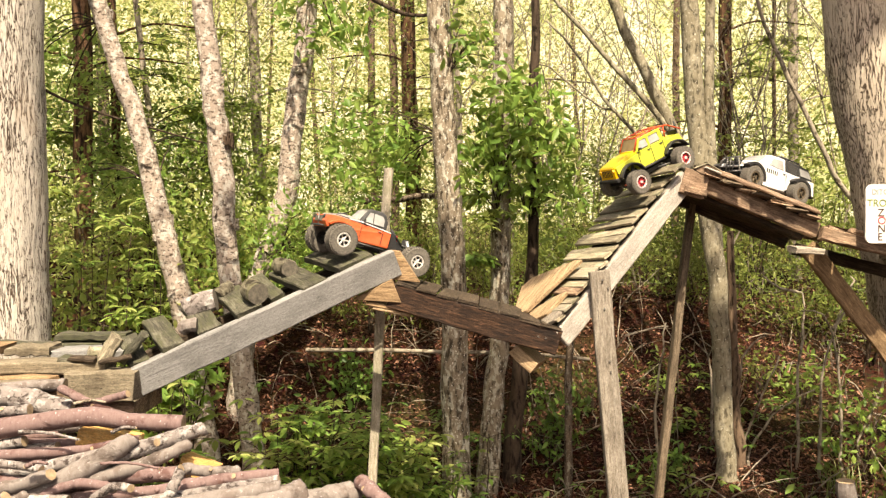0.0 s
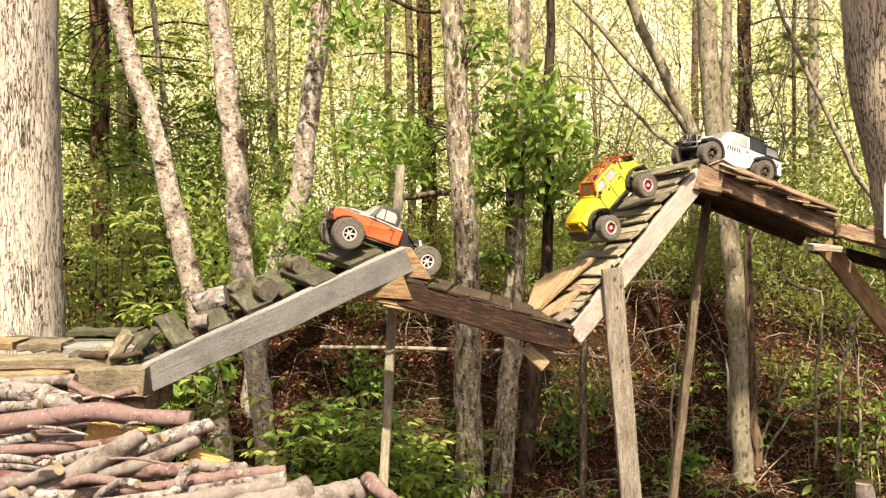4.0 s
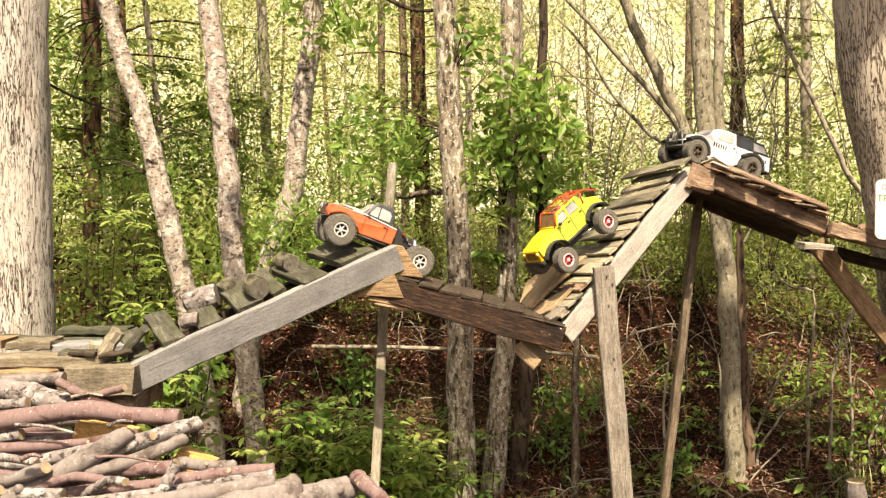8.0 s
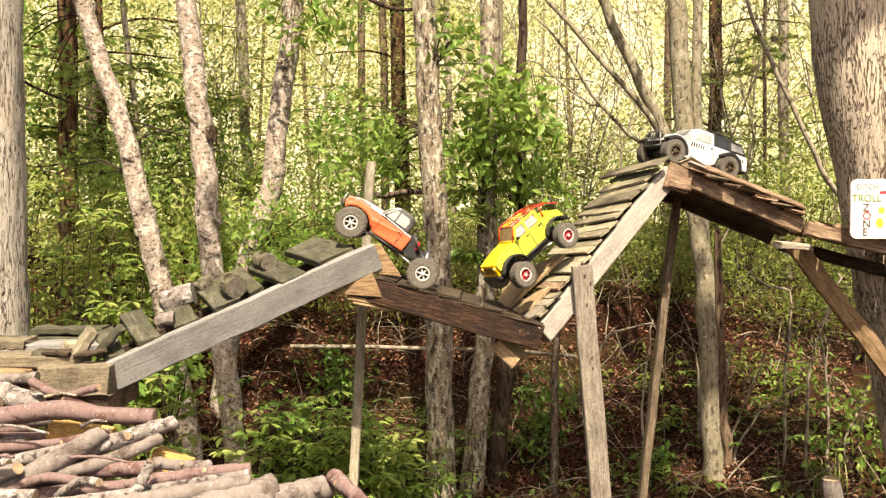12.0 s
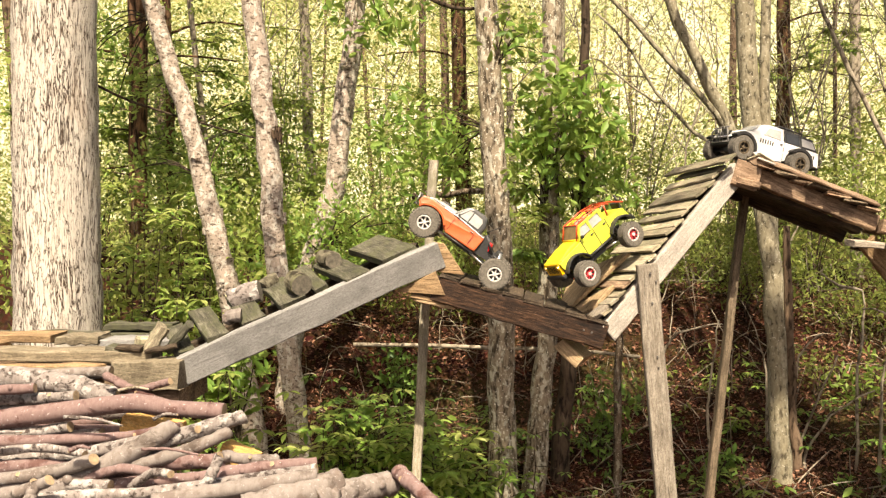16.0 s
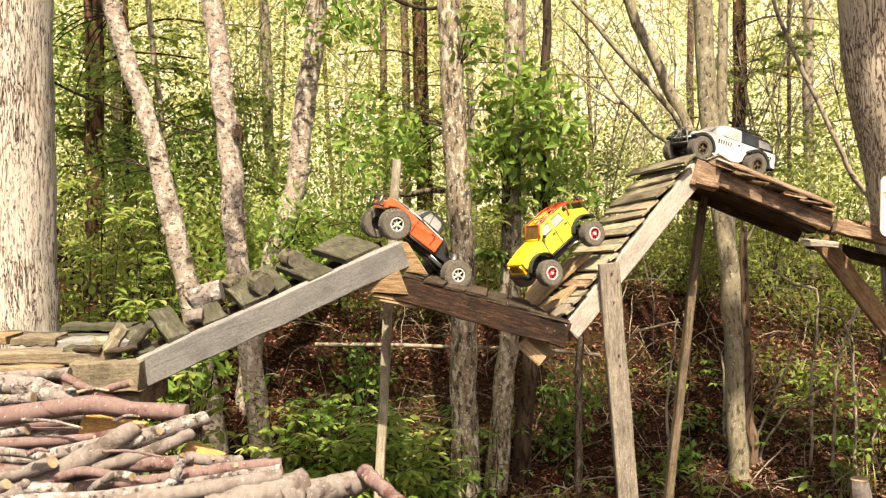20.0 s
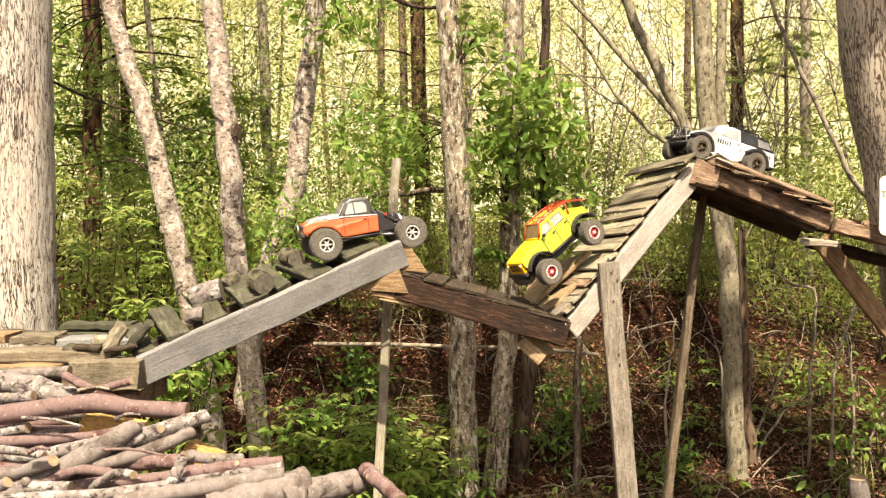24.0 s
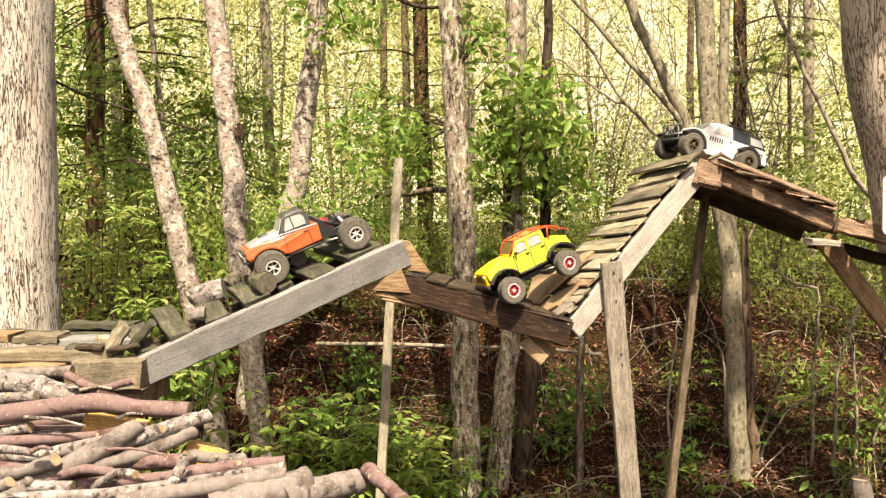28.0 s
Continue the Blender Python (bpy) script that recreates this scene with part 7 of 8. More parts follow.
            if dz:
                ob.matrix_basis = Matrix.Translation((0, 0, base + (dz - base) * 0.95 - dz)) @ ob.matrix_basis
    return car, wheels, r


def yellow_jeep():
    wb, tw, r = 0.254, 0.172, 0.050
    car = holder("toy_jeep", "yellow radio-controlled off-road pickup with red roof cage", "toy car")
    wheels = [build_wheel(car, sx * wb / 2, sy * tw / 2, r, 0.042, 0.026, M_RIM_RED, M_RIM_WHITE, 8, sy > 0) for sx in (1, -1) for sy in (1, -1)]
    running_gear(car, wb, tw, r)
    f, z = wb / 2, r + 0.017      # the body rides high on its springs
    low = [(-0.064, z + 0.020), (0.062, z + 0.020)] + arc(f, z - 0.006, 0.066, 165, 40, 7) + [(f + 0.058, z + 0.049), (f + 0.060, z + 0.071), (0.05, z + 0.083), (0.045, z + 0.088), (-0.088, z + 0.088), (-0.098, z + 0.077), (-f - 0.050, z + 0.077), (-f - 0.062, z + 0.039)] + arc(-f, z - 0.006, 0.066, 130, 15, 7)
    part("body", slab(low, 0.056, None, bev=0.003), M_YELLOW, car, "yellow lower body")
    part("hood", slab([(0.052, z + 0.082), (f + 0.062, z + 0.068), (f + 0.062, z + 0.075), (0.12, z + 0.091), (0.052, z + 0.095)], 0.050, 0.044, z + 0.073, z + 0.095, 0.004), M_HOOD_YELLOW, car)
    g = part("grille", slab([(f + 0.056, z + 0.024), (f + 0.070, z + 0.024), (f + 0.066, z + 0.073), (f + 0.054, z + 0.073)], 0.047, None, bev=0.003), M_AMBER, car, "amber front grille")
    for k in range(7):
        part("slot", box_bm(0.004, 0.003, 0.028, 0.001), M_BLACK, g, m=Matrix.Translation((f + 0.068, (k - 3) * 0.0095, z + 0.051)) @ Matrix.Rotation(radians(-4), 4, "Y"))
    for s in (1, -1):
        part("headlight", lathe([(-0.004, 0.009), (0.003, 0.008), (0.004, 0.002), (-0.004, 0.002)], 14), M_AMBER, car, m=Matrix.Translation((f + 0.069, s * 0.040, z + 0.058)) @ Matrix.Rotation(radians(-90), 4, "Z"))
        for x in (f, -f):
            part("fender_flare", slab(arc(x, z - 0.006, 0.071, 160, 30, 7) + arc(x, z - 0.006, 0.065, 30, 160, 7), 0.014, m=Matrix.Translation((0, s * 0.064, 0)), bev=0.002), M_BLACK, car)
        rod(car, "rock_slider", (-0.068, s * 0.060, z + 0.016), (0.064, s * 0.060, z + 0.016), 0.004, M_BLACK)
        pane([(0.034, z + 0.093), (-0.010, z + 0.093), (-0.010, z + 0.128), (0.022, z + 0.128)], s * 0.0515, 0.12, M_CLEAR, car)
        pane([(-0.020, z + 0.093), (-0.066, z + 0.093), (-0.064, z + 0.128), (-0.020, z + 0.128)], s * 0.0515, 0.12, M_CLEAR, car)
        for x in (0.046, -0.015, -0.072):
            part("door_seam", box_bm(0.0018, 0.0016, 0.078, 0), M_BLACK, car, m=Matrix.Translation((x, s * 0.0566, z + 0.052)))
        for x in (-0.004, -0.062):
            part("door_handle", box_bm(0.012, 0.004, 0.004, 0.001), M_BLACK, car, m=Matrix.Translation((x, s * 0.058, z + 0.078)))
        part("mirror", box_bm(0.008, 0.014, 0.012, 0.003), M_BLACK, car, m=Matrix.Translation((0.036, s * 0.064, z + 0.097)))
        pts = [(0.052, s * 0.046, z + 0.094), (0.020, s * 0.044, z + 0.140), (-0.06, s * 0.044, z + 0.144), (-0.118, s * 0.044, z + 0.133), (-f - 0.045, s * 0.046, z + 0.090)]
        pipe(car, "cage_rail", pts, 0.0028, M_RED, "red roof cage tube")
        rod(car, "cage_post", (-0.118, s * 0.044, z + 0.133), (-0.108, s * 0.046, z + 0.088), 0.003, M_RED)
        part("door_pillar", slab([(0.048, z + 0.087), (0.040, z + 0.087), (0.016, z + 0.131), (0.024, z + 0.133)], 0.003, m=Matrix.Translation((0, s * 0.049, 0)), bev=0.001), M_YELLOW, car)
        part("door_pillar", slab([(-0.010, z + 0.087), (-0.020, z + 0.087), (-0.020, z + 0.133), (-0.010, z + 0.133)], 0.003, m=Matrix.Translation((0, s * 0.049, 0)), bev=0.001), M_YELLOW, car)
        part("door_pillar", slab([(-0.066, z + 0.087), (-0.082, z + 0.087), (-0.078, z + 0.133), (-0.064, z + 0.133)], 0.003, m=Matrix.Translation((0, s * 0.049, 0)), bev=0.001), M_YELLOW, car)
        part("roof_rail", box_bm(0.10, 0.008, 0.010, 0.002), M_YELLOW, car, m=Matrix.Translation((-0.028, s * 0.046, z + 0.131)))
    for x, zz in ((0.020, 0.140), (-0.015, 0.142), (-0.06, 0.144), (-0.118, 0.133)):
        rod(car, "cage_crossbar", (x, -0.044, z + zz), (x, 0.044, z + zz), 0.002, M_RED)
    for y in (-0.015, 0.015):
        pipe(car, "cage_bar", [(0.020, y, z + 0.140), (-0.06, y, z + 0.144), (-0.118, y, z + 0.133)], 0.0015, M_RED)
    rod(car, "windscreen_frame", (0.050, -0.046, z + 0.095), (0.050, 0.046, z + 0.095), 0.004, M_AMBER)
    part("windscreen", slab([(0.052, z + 0.094), (0.021, z + 0.138), (0.018, z + 0.137), (0.049, z + 0.094)], 0.042, None, bev=0.0005), M_WINDSCREEN, car, "amber-brown windscreen")
    part("dashboard", box_bm(0.03, 0.09, 0.012, 0.003), M_BLACK, car, m=Matrix.Translation((0.03, 0, z + 0.088)))
    for s in (1, -1):
        part("seat", slab([(-0.03, z + 0.082), (-0.005, z + 0.082), (-0.02, z + 0.090), (-0.032, z + 0.120), (-0.044, z + 0.120)], 0.014, m=Matrix.Translation((0, s * 0.024, 0))), M_BLACK, car)
    part("front_bumper", slab([(f + 0.062, z + 0.012), (f + 0.078, z + 0.014), (f + 0.078, z + 0.026), (f + 0.062, z + 0.030)], 0.060, None, bev=0.004), M_BLACK, car)
    part("rear_bumper", slab([(-f - 0.060, z + 0.016), (-f - 0.076, z + 0.018), (-f - 0.076, z + 0.033), (-f - 0.060, z + 0.033)], 0.056, None, bev=0.004), M_BLACK, car)
    part("spare_carrier", box_bm(0.012, 0.05, 0.05, 0.004), M_BLACK, car, m=Matrix.Translation((-f - 0.068, 0, z + 0.069)))
    rod(car, "light_stalk", (-f - 0.062, 0.03, z + 0.082), (-f - 0.066, 0.03, z + 0.129), 0.004, M_BLACK)
    part("steering_link", box_bm(0.03, 0.012, 0.006, 0.001), M_RED, car, "red steering link", m=Matrix.Translation((f + 0.02, 0.045, z - 0.014)))
    for ob in car.children:       # the four-door cab is long, the hood short
        if ob.name.split(".")[0] in ("window", "door_pillar", "roof_rail", "cage_rail", "cage_bar", "cage_crossbar", "windscreen", "windscreen_frame", "door_seam", "mirror", "dashboard", "door_handle"):
            dx = ob.matrix_basis.translation.x
            for v in ob.data.vertices:
                v.co.x = (v.co.x + dx) * 1.2 + 0.005 - dx
    return car, wheels, r


def white_wagon():
    wb, tw, r = 0.290, 0.168, 0.051
    car = holder("toy_wagon", "white radio-controlled off-road wagon with black bull bar", "toy car")
    wheels = [build_wheel(car, sx * wb / 2, sy * tw / 2, r, 0.044, 0.026, M_RIM_TAN, M_RIM_TAN, 5, sy > 0) for sx in (1, -1) for sy in (1, -1)]
    running_gear(car, wb, tw, r)
    f, z = wb / 2, r - 0.012
    low = [(-0.066, z + 0.006), (0.060, z + 0.006)] + arc(f, z + 0.012, 0.056, 178, 50, 8) + [(f + 0.030, z + 0.064), (f + 0.018, z + 0.082), (f - 0.015, z + 0.092), (0.066, z + 0.097), (0.02, z + 0.094), (-f - 0.114, z + 0.086), (-f - 0.118, z + 0.024)] + arc(-f, z + 0.012, 0.056, 158, 2, 8)
    part("body", slab(low, 0.071, 0.064, z + 0.047, z + 0.096, 0.006), M_WHITE, car, "white body with flared arches")
    top = [(0.084, z + 0.095), (0.036, z + 0.138), (0.016, z + 0.145), (-0.03, z + 0.148), (-0.076, z + 0.146), (-0.076, z + 0.086)]
    part("cab", slab(top, 0.063, 0.049, z + 0.090, z + 0.140, 0.005), M_WHITE, car)
    part("rear_cap", slab([(-0.076, z + 0.084), (-0.077, z + 0.147), (-f - 0.082, z + 0.139), (-f - 0.112, z + 0.085)], 0.0635, 0.051, z + 0.088, z + 0.140, 0.004), M_BLACK, car, "black rear canopy")
    for s in (1, -1):
        pane([(0.030, z + 0.098), (-0.060, z + 0.095), (-0.058, z + 0.134), (0.000, z + 0.134)], s * 0.0640, 0.28, M_CLEAR, car)
        pane([(-0.086, z + 0.094), (-0.156, z + 0.094), (-0.150, z + 0.132), (-0.084, z + 0.135)], s * 0.0648, 0.25, M_TINT, car)
        pane([(-0.170, z + 0.096), (-f - 0.094, z + 0.096), (-f - 0.078, z + 0.126), (-0.166, z + 0.130)], s * 0.0648, 0.25, M_CLEAR, car)
        for k in range(6):
            part("vent_slot", box_bm(0.0050, 0.003, 0.018, 0.001), M_BLACK, car, m=Matrix.Translation((0.046 - k * 0.0125, s * 0.0700, z + 0.070)))
        for k in range(4):
            part("vent_slot", box_bm(0.0045, 0.003, 0.014, 0.001), M_BLACK, car, m=Matrix.Translation((-f - 0.058 - k * 0.010, s * 0.0702, z + 0.062)))
        for x in (f, -f):
            part("fender_flare", slab(arc(x, z + 0.012, 0.067, 182, 44, 10) + arc(x, z + 0.012, 0.0545, 44, 182, 10), 0.017, m=Matrix.Translation((0, s * 0.086, 0)), bev=0.002), M_BLACK, car, "black flared wheel arch")
        part("inner_arch", slab(arc(f, z + 0.012, 0.0555, 170, 60, 8), 0.010, m=Matrix.Translation((0, s * 0.052, 0)), bev=0), M_BLACK, car)
        rod(car, "rock_slider", (-0.070, s * 0.072, z + 0.003), (0.060, s * 0.072, z + 0.003), 0.005, M_WHITE)
        part("headlight", box_bm(0.006, 0.020, 0.014, 0.002), M_LAMP, car, m=Matrix.Translation((f + 0.028, s * 0.048, z + 0.068)))
        part("door_seam", box_bm(0.0016, 0.0016, 0.07, 0), M_GREY_PAINT, car, m=Matrix.Translation((-0.074, s * 0.0705, z + 0.051)))
        part("door_handle", box_bm(0.012, 0.004, 0.004, 0.001), M_GREY_PAINT, car, m=Matrix.Translation((-0.060, s * 0.070, z + 0.078)))
        pipe(car, "bull_bar", [(f + 0.030, s * 0.066, z + 0.030), (f + 0.048, s * 0.056, z + 0.030), (f + 0.054, s * 0.05, z + 0.074), (f + 0.046, s * 0.030, z + 0.094)], 0.0034, M_BAR)
        part("light_pod", lathe([(-0.006, 0.010), (0.005, 0.010), (0.006, 0.003), (-0.006, 0.003)], 14), M_BLACK, car, m=Matrix.Translation((f + 0.048, s * 0.028, z + 0.076)) @ Matrix.Rotation(radians(-90), 4, "Z"))
        rod(car, "roof_rack_rail", (-0.05, s * 0.042, z + 0.154), (-f - 0.03, s * 0.042, z + 0.152), 0.003, M_BLACK)
    for x in (-0.05, -0.09, -0.13, -f - 0.03):
        rod(car, "roof_rack_bar", (x, -0.042, z + 0.153), (x, 0.042, z + 0.153), 0.003, M_BAR)
        for s in (1, -1):
            rod(car, "rack_foot", (x, s * 0.042, z + 0.138), (x, s * 0.042, z + 0.153), 0.003, M_BLACK)
    part("cargo_bag", box_bm(0.06, 0.05, 0.014, 0.006), M_BLACK, car, m=Matrix.Translation((-0.10, 0, z + 0.159)))
    for zz in (0.030, 0.050, 0.070, 0.092):
        rod(car, "bull_bar_tube", (f + 0.048, -0.050, z + zz), (f + 0.048, 0.050, z + zz), 0.003, M_BAR)
    for yy in (-0.018, 0.0, 0.018):
        rod(car, "bull_bar_post", (f + 0.049, yy, z + 0.030), (f + 0.049, yy, z + 0.092), 0.0026, M_BAR)
    part("winch_bumper", slab([(f + 0.012, z + 0.018), (f + 0.046, z + 0.022), (f + 0.044, z + 0.040), (f + 0.012, z + 0.043)], 0.064, None, bev=0.004), M_BLACK, car)
    part("grille", box_bm(0.006, 0.085, 0.034, 0.002), M_BLACK, car, m=Matrix.Translation((f + 0.028, 0, z + 0.066)))
    part("windscreen", slab([(0.085, z + 0.098), (0.038, z + 0.138), (0.035, z + 0.138), (0.082, z + 0.098)], 0.055, 0.045, z + 0.098, z + 0.138, 0.0005, m=Matrix.Translation((0.003, 0, 0.001))), M_CLEAR, car)
    part("rear_bumper", slab([(-f - 0.114, z + 0.014), (-f - 0.130, z + 0.018), (-f - 0.130, z + 0.033), (-f - 0.114, z + 0.035)], 0.062, None, bev=0.004), M_BLACK, car)
    return car, wheels, r


TRUCK = orange_truck()
JEEP = yellow_jeep()
WAGON = white_wagon()

# ---- the way of the trucks: seconds, place, lean, pitch and heading ----
ORANGE_ROWS = [
    (0, -0.277, 3.498, 1.385, -2, -16, 211.2),
    (1, -0.271, 3.498, 1.386, -2, -16.3, 210.5),
    (2, -0.276, 3.494, 1.386, -2, -17.8, 209.9),
    (3, -0.277, 3.479, 1.388, -2, -19.5, 203.5),
    (3.5, -0.279, 3.479, 1.388, -2, -19.4, 203.8),
    (5.5, -0.274, 3.478, 1.386, -2, -19.3, 202.9),
    (6, -0.274, 3.479, 1.385, -2, -19.3, 203.1),
    (7, -0.273, 3.478, 1.387, -2, -19.7, 202.8),
    (7.5, -0.271, 3.478, 1.387, -2, -20, 202.4),
    (8, -0.270, 3.472, 1.389, -2, -21.9, 199.7),
    (8.5, -0.270, 3.471, 1.39, -2, -22.2, 199.4),
    (8.8, -0.271, 3.469, 1.392, -2, -23, 198.6),
    (9, -0.264, 3.475, 1.386, -2, -23.5, 200.2),
    (9.2, -0.228, 3.493, 1.378, -1.9, -27, 202.5),
    (9.5, -0.228, 3.489, 1.376, -1.7, -27.4, 200.9),
    (10, -0.232, 3.496, 1.376, -1.3, -27.6, 204.9),
    (10.2, -0.208, 3.501, 1.379, -1.2, -28.9, 203.7),
    (10.4, -0.173, 3.505, 1.384, -1.1, -35.4, 199.3),
    (10.5, -0.162, 3.498, 1.383, -1, -35.6, 193.8),
    (11, -0.137, 3.471, 1.381, -0.7, -35.4, 177.9),
    (11.5, -0.140, 3.470, 1.382, -0.3, -35.7, 178),
    (12, -0.138, 3.470, 1.38, 0, -35.5, 177.9),
    (12.5, -0.145, 3.477, 1.383, 0, -34.9, 182),
    (14.5, -0.182, 3.487, 1.382, 0, -33.6, 192.5),
    (14.6, -0.169, 3.490, 1.384, 0, -34.9, 191.9),
    (14.8, -0.128, 3.512, 1.376, 0, -35.8, 195.3),
    (15, -0.113, 3.503, 1.374, 0, -35.9, 188.1),
    (15.5, -0.104, 3.492, 1.376, 0, -36.5, 181.3),
    (16, -0.101, 3.483, 1.373, 0, -36.5, 177.1),
    (16.5, -0.168, 3.494, 1.383, 0, -36.3, 193.4),
    (16.6, -0.138, 3.470, 1.378, -0.2, -35.2, 177.8),
    (16.8, -0.150, 3.467, 1.385, -0.6, -35.3, 178.1),
    (16.9, -0.216, 3.491, 1.391, -0.8, -32.4, 200.5),
    (17, -0.273, 3.479, 1.4, -1, -28, 204),
    (17.1, -0.259, 3.485, 1.397, -1.2, -17.9, 203.8),
    (17.2, -0.249, 3.494, 1.397, -1.4, -17.2, 205.9),
    (17.3, -0.250, 3.504, 1.393, -1.6, -18.1, 210.3),
    (17.5, -0.241, 3.496, 1.391, -2, -20, 205.5),
    (18, -0.243, 3.515, 1.384, -2, -20.7, 214.5),
    (18.5, -0.246, 3.514, 1.385, -2, -21.1, 215),
    (19, -0.240, 3.516, 1.387, -2, -22.1, 215.1),
    (19.2, -0.244, 3.515, 1.389, -2, -27.4, 217.3),
    (19.4, -0.210, 3.518, 1.388, -2, -32.6, 213.6),
    (19.5, -0.190, 3.526, 1.378, -2, -30.1, 213.1),
    (19.6, -0.189, 3.532, 1.372, -2, -34.3, 216.6),
    (20, -0.136, 3.537, 1.364, -2, -37, 207.6),
    (20.5, -0.132, 3.536, 1.366, -2, -37.5, 206.3),
    (21, -0.155, 3.520, 1.373, -2, -36.6, 201.8),
    (21.5, -0.207, 3.512, 1.376, -2, -34.7, 207.6),
    (23, -0.209, 3.509, 1.381, -0.7, -36.5, 207.7),
    (23.5, -0.215, 3.503, 1.391, 0, -37.2, 205.8),
    (23.6, -0.249, 3.496, 1.416, -0.5, -21.8, 207.7),
    (23.7, -0.260, 3.492, 1.396, -1, -8.6, 206),
    (23.8, -0.282, 3.479, 1.398, -1.5, -2.9, 203.7),
    (23.9, -0.297, 3.476, 1.399, -2, 1.2, 204.4),
    (24, -0.296, 3.457, 1.397, -2.5, 7.9, 197.9),
    (24.3, -0.313, 3.456, 1.394, -4, 11.8, 198.8),
    (24.6, -0.332, 3.477, 1.402, -5.1, 11.3, 207.6),
    (24.8, -0.364, 3.469, 1.413, -5.2, 17.4, 208.9),
    (24.9, -0.388, 3.435, 1.415, -5.2, 20.5, 199.3),
    (25, -0.434, 3.428, 1.392, -5.3, 25.1, 202.4),
    (25.5, -0.432, 3.408, 1.381, -5.6, 25.4, 196.1),
    (26, -0.471, 3.397, 1.366, -5.9, 24.4, 196.9),
    (26.5, -0.495, 3.399, 1.362, -6.1, 23.1, 199.9),
    (27, -0.496, 3.393, 1.363, -6.4, 22.3, 198.2),
    (28, -0.499, 3.397, 1.364, -7, 21.6, 199.7),
]
YELLOW_ROWS = [
    (0, 0.913, 3.676, 1.716, 1.2, 24.1, 206.7),
    (0.5, 0.905, 3.670, 1.708, 1.4, 26.3, 206.1),
    (1, 0.883, 3.663, 1.695, 1.7, 33, 207.8),
    (1.5, 0.870, 3.657, 1.695, 1.9, 38.3, 207.8),
    (2, 0.859, 3.649, 1.687, 2, 41.9, 207.4),
    (2.5, 0.836, 3.635, 1.671, 2.3, 40.7, 206.3),
    (3, 0.804, 3.621, 1.641, 2.5, 38.4, 207.5),
    (3.5, 0.708, 3.582, 1.569, 2.9, 42, 210.9),
    (5.5, 0.700, 3.572, 1.546, 4.5, 38.8, 209.6),
    (6, 0.630, 3.537, 1.484, 5, 39.8, 210),
    (6.5, 0.585, 3.517, 1.431, 5, 41, 211.1),
    (7, 0.577, 3.509, 1.425, 5, 39.9, 209.5),
    (7.5, 0.563, 3.510, 1.417, 5, 37.1, 212.4),
    (8, 0.560, 3.512, 1.413, 5, 35.2, 214),
    (8.5, 0.547, 3.502, 1.403, 5, 34.1, 212.4),
    (9, 0.512, 3.484, 1.375, 5, 38.2, 212.4),
    (9.5, 0.503, 3.480, 1.371, 5, 38.1, 212.6),
    (10, 0.496, 3.476, 1.367, 5, 37.2, 212.2),
    (10.5, 0.487, 3.471, 1.359, 5, 36.1, 212.1),
    (11, 0.481, 3.470, 1.353, 5, 35.1, 212.9),
    (11.5, 0.484, 3.468, 1.353, 5, 35.2, 211.6),
    (12, 0.481, 3.467, 1.356, 5, 35.2, 211.6),
    (12.5, 0.484, 3.467, 1.354, 5, 36, 210.9),
    (14.5, 0.483, 3.469, 1.353, 5, 35.8, 212.1),
    (15, 0.481, 3.467, 1.354, 5, 34.9, 211.7),
    (15.5, 0.479, 3.470, 1.352, 5, 34.8, 213.1),
    (16, 0.482, 3.468, 1.353, 5, 34.8, 211.8),
    (16.5, 0.479, 3.467, 1.351, 5, 34.7, 211.9),
    (17, 0.484, 3.466, 1.353, 5, 35.8, 210.9),
    (17.5, 0.484, 3.466, 1.353, 5, 35.8, 210.9),
    (18, 0.481, 3.467, 1.354, 5, 34.9, 211.7),
    (18.5, 0.482, 3.467, 1.353, 5, 34.9, 211.5),
    (19, 0.483, 3.466, 1.352, 5, 35, 211),
    (19.5, 0.481, 3.467, 1.353, 5, 35.1, 211.9),
    (20, 0.480, 3.466, 1.353, 5, 35.2, 211.7),
    (20.5, 0.482, 3.468, 1.353, 5, 36.1, 212),
    (21, 0.483, 3.467, 1.353, 5, 35.3, 211.4),
    (21.5, 0.482, 3.467, 1.353, 5, 35.2, 211.4),
    (23.5, 0.481, 3.466, 1.352, 5, 35.2, 211.4),
    (24, 0.480, 3.466, 1.354, 5, 35.3, 211.4),
    (24.5, 0.479, 3.465, 1.353, 5, 35.2, 211.4),
    (25, 0.480, 3.466, 1.353, 5, 35.2, 211.4),
    (25.5, 0.476, 3.465, 1.354, 4.3, 35.2, 211.6),
    (26, 0.462, 3.455, 1.341, 3.7, 33.2, 209.8),
    (26.5, 0.440, 3.443, 1.329, 3.1, 31.3, 209),
    (27, 0.410, 3.424, 1.308, 2.5, 27.6, 207.3),
    (27.5, 0.378, 3.411, 1.28, 1.9, 22.7, 204.8),
    (28, 0.347, 3.407, 1.262, 1.2, 22.6, 202.5),
]
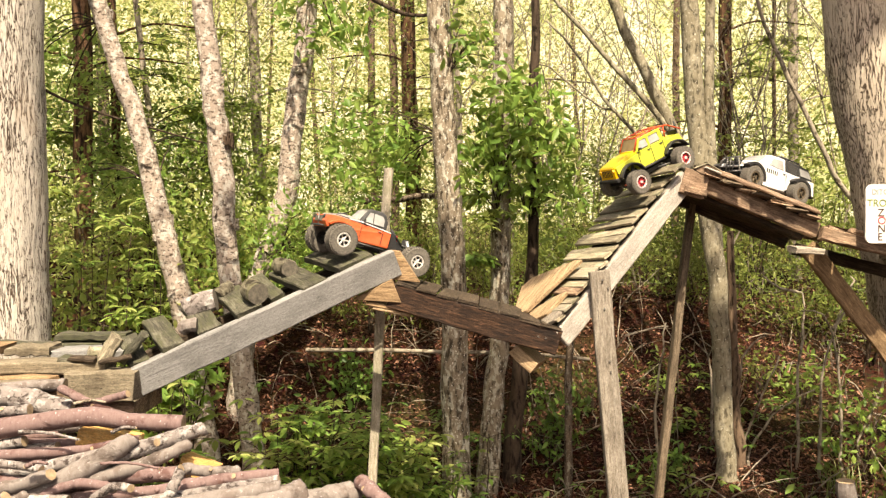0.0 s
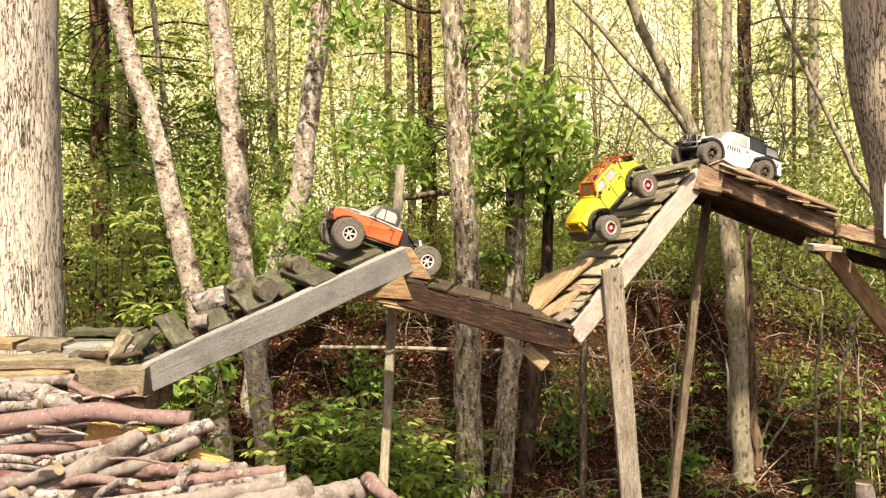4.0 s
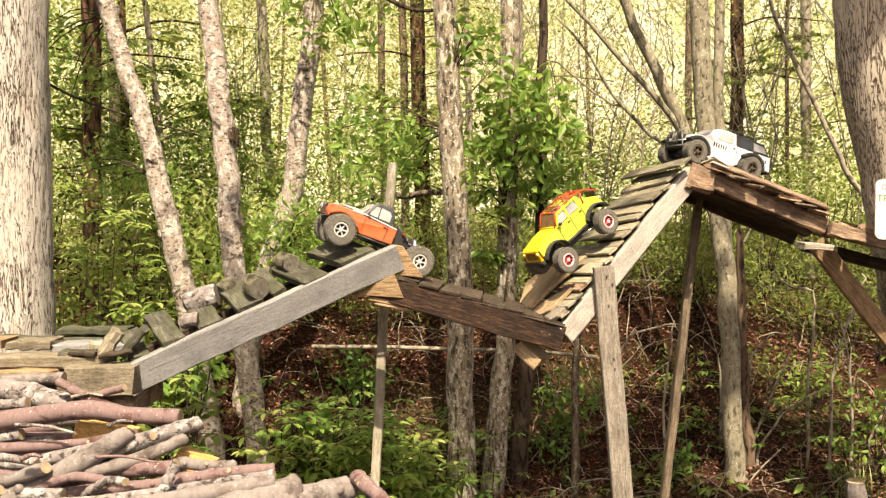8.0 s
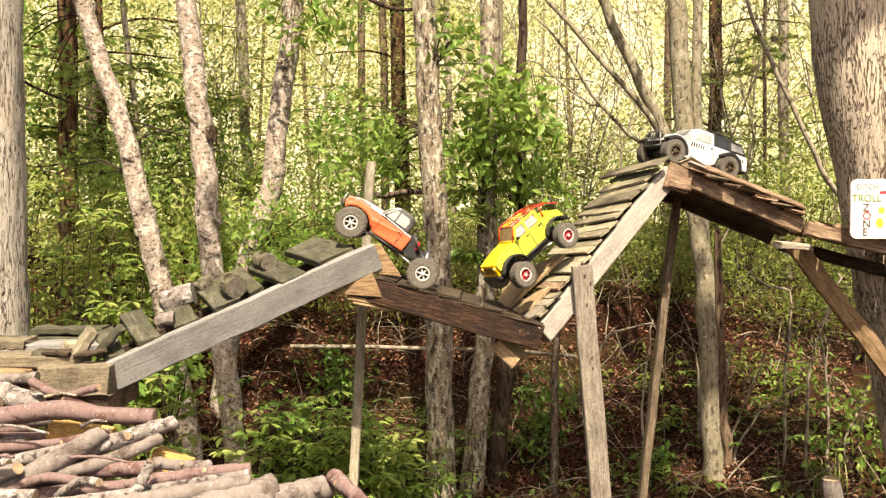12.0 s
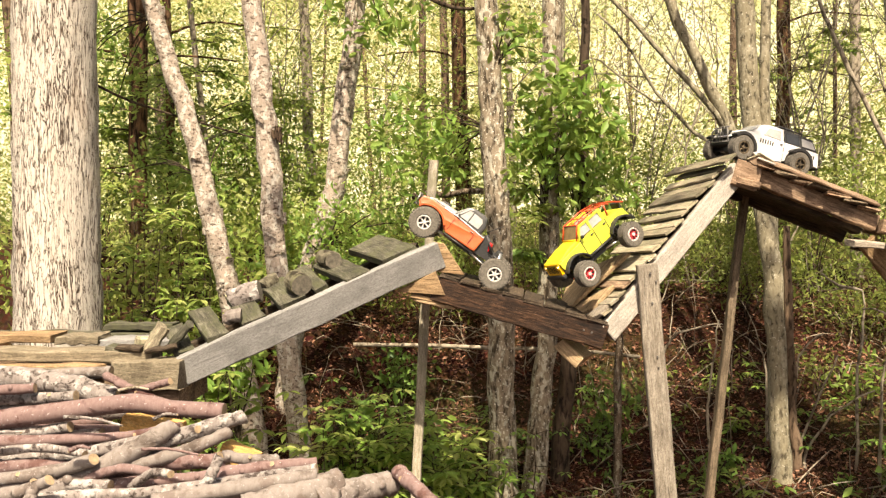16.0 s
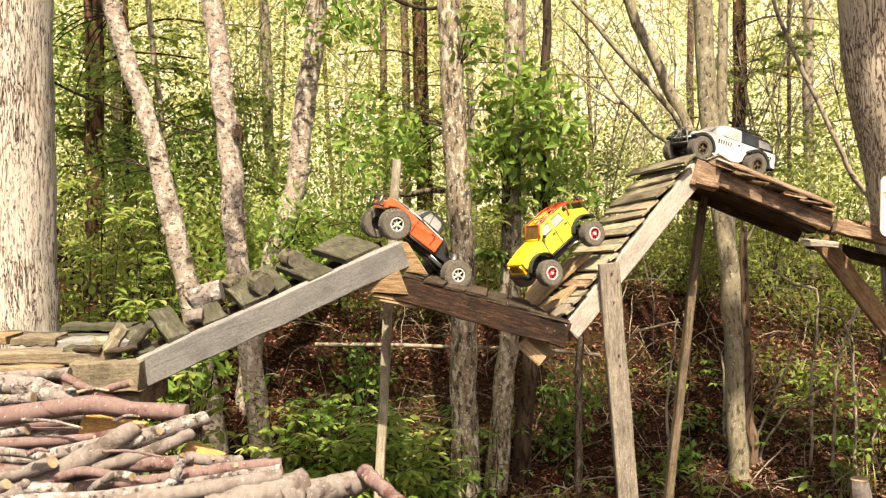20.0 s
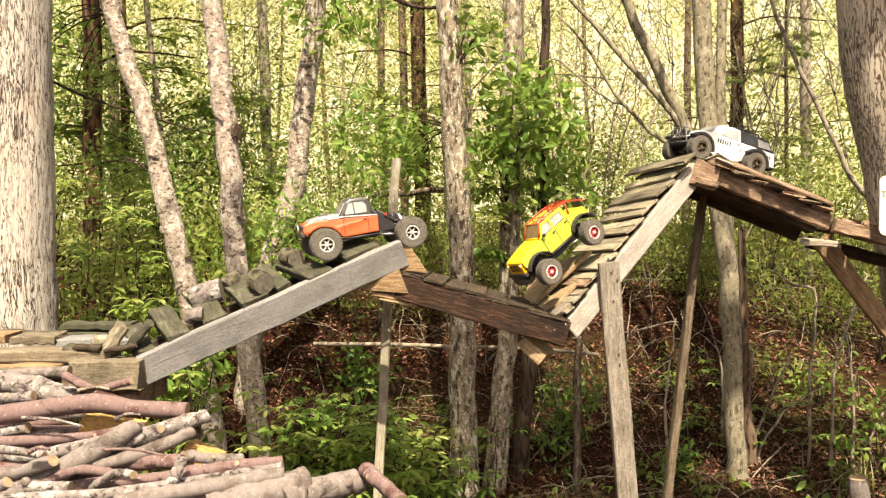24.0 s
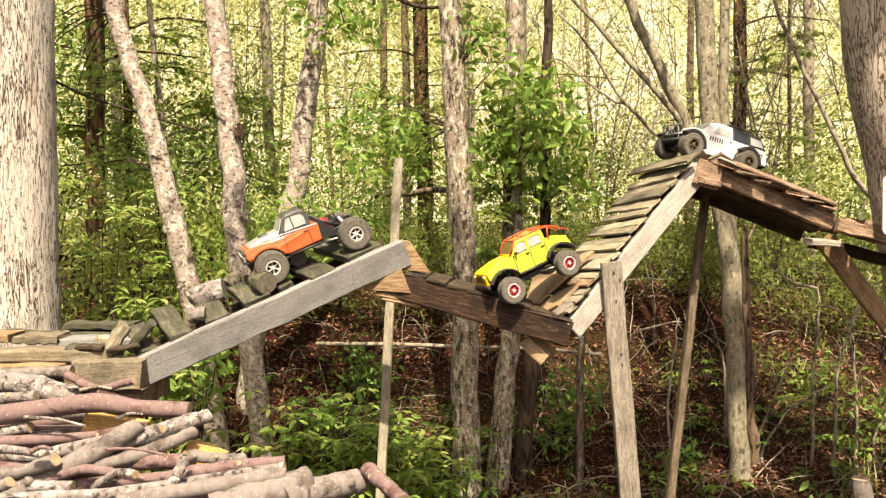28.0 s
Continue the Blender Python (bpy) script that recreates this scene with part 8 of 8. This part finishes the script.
WHITE_ROWS = [
    (0, 1.406, 3.80, 1.655, -1, -12.5, 208.5),
    (0.3, 1.395, 3.80, 1.663, -1, -11.5, 209.0),
    (0.5, 1.366, 3.80, 1.677, -1, -7.4, 215.0),
    (0.8, 1.352, 3.80, 1.681, -1, -6.2, 216.5),
    (1, 1.345, 3.80, 1.682, -1, -6.0, 215.8),
    (1.5, 1.321, 3.80, 1.694, -1, -8.0, 213.0),
    (2, 1.293, 3.80, 1.702, -1, -10.7, 208.8),
    (2.5, 1.288, 3.80, 1.701, -1, -12.8, 206.4),
    (3, 1.285, 3.80, 1.701, -1, -13.6, 205.7),
    (3.2, 1.276, 3.80, 1.704, -1, -14.0, 205.5),
    (3.5, 1.222, 3.80, 1.727, -1, -14.8, 205.0),
    (4.2, 1.170, 3.80, 1.738, -1, -13.4, 203.5),
    (5.5, 1.155, 3.80, 1.742, -1, -12.6, 202.4),
    (12, 1.156, 3.80, 1.743, -1, -12.5, 202.2),
    (20, 1.157, 3.80, 1.744, -1, -12.3, 202.0),
    (26, 1.157, 3.80, 1.744, -1, -12.4, 201.4),
    (26.5, 1.156, 3.80, 1.744, -1, -12.6, 201.4),
    (27, 1.139, 3.80, 1.747, -1, -12.9, 201.6),
    (27.5, 1.126, 3.80, 1.749, -1, -13.2, 201.8),
    (28, 1.111, 3.80, 1.753, -1, -12.8, 201.8),
]


def motions():
    for (car, wheels, r), table in ((TRUCK, ORANGE_ROWS), (JEEP, YELLOW_ROWS), (WAGON, WHITE_ROWS)):
        rows = [(t, pose(x, y, z, rx, ry, rz)) for t, x, y, z, rx, ry, rz in table]
        walk(car, rows)
        turn, turns = 0.0, [0.0]
        for (_, a), (_, b) in zip(rows, rows[1:]):
            step = (b.translation - a.translation).dot((a.to_3x3() @ Vector((1, 0, 0))).normalized()) / r
            turn += max(-1.4, min(1.4, step))
            turns.append(turn)
        for wheel in wheels:
            at = wheel.matrix_basis.translation.copy()
            walk(wheel, [(t, Matrix.Translation(at) @ Matrix.Rotation(q, 4, "Y")) for (t, _), q in zip(rows, turns)])


motions()
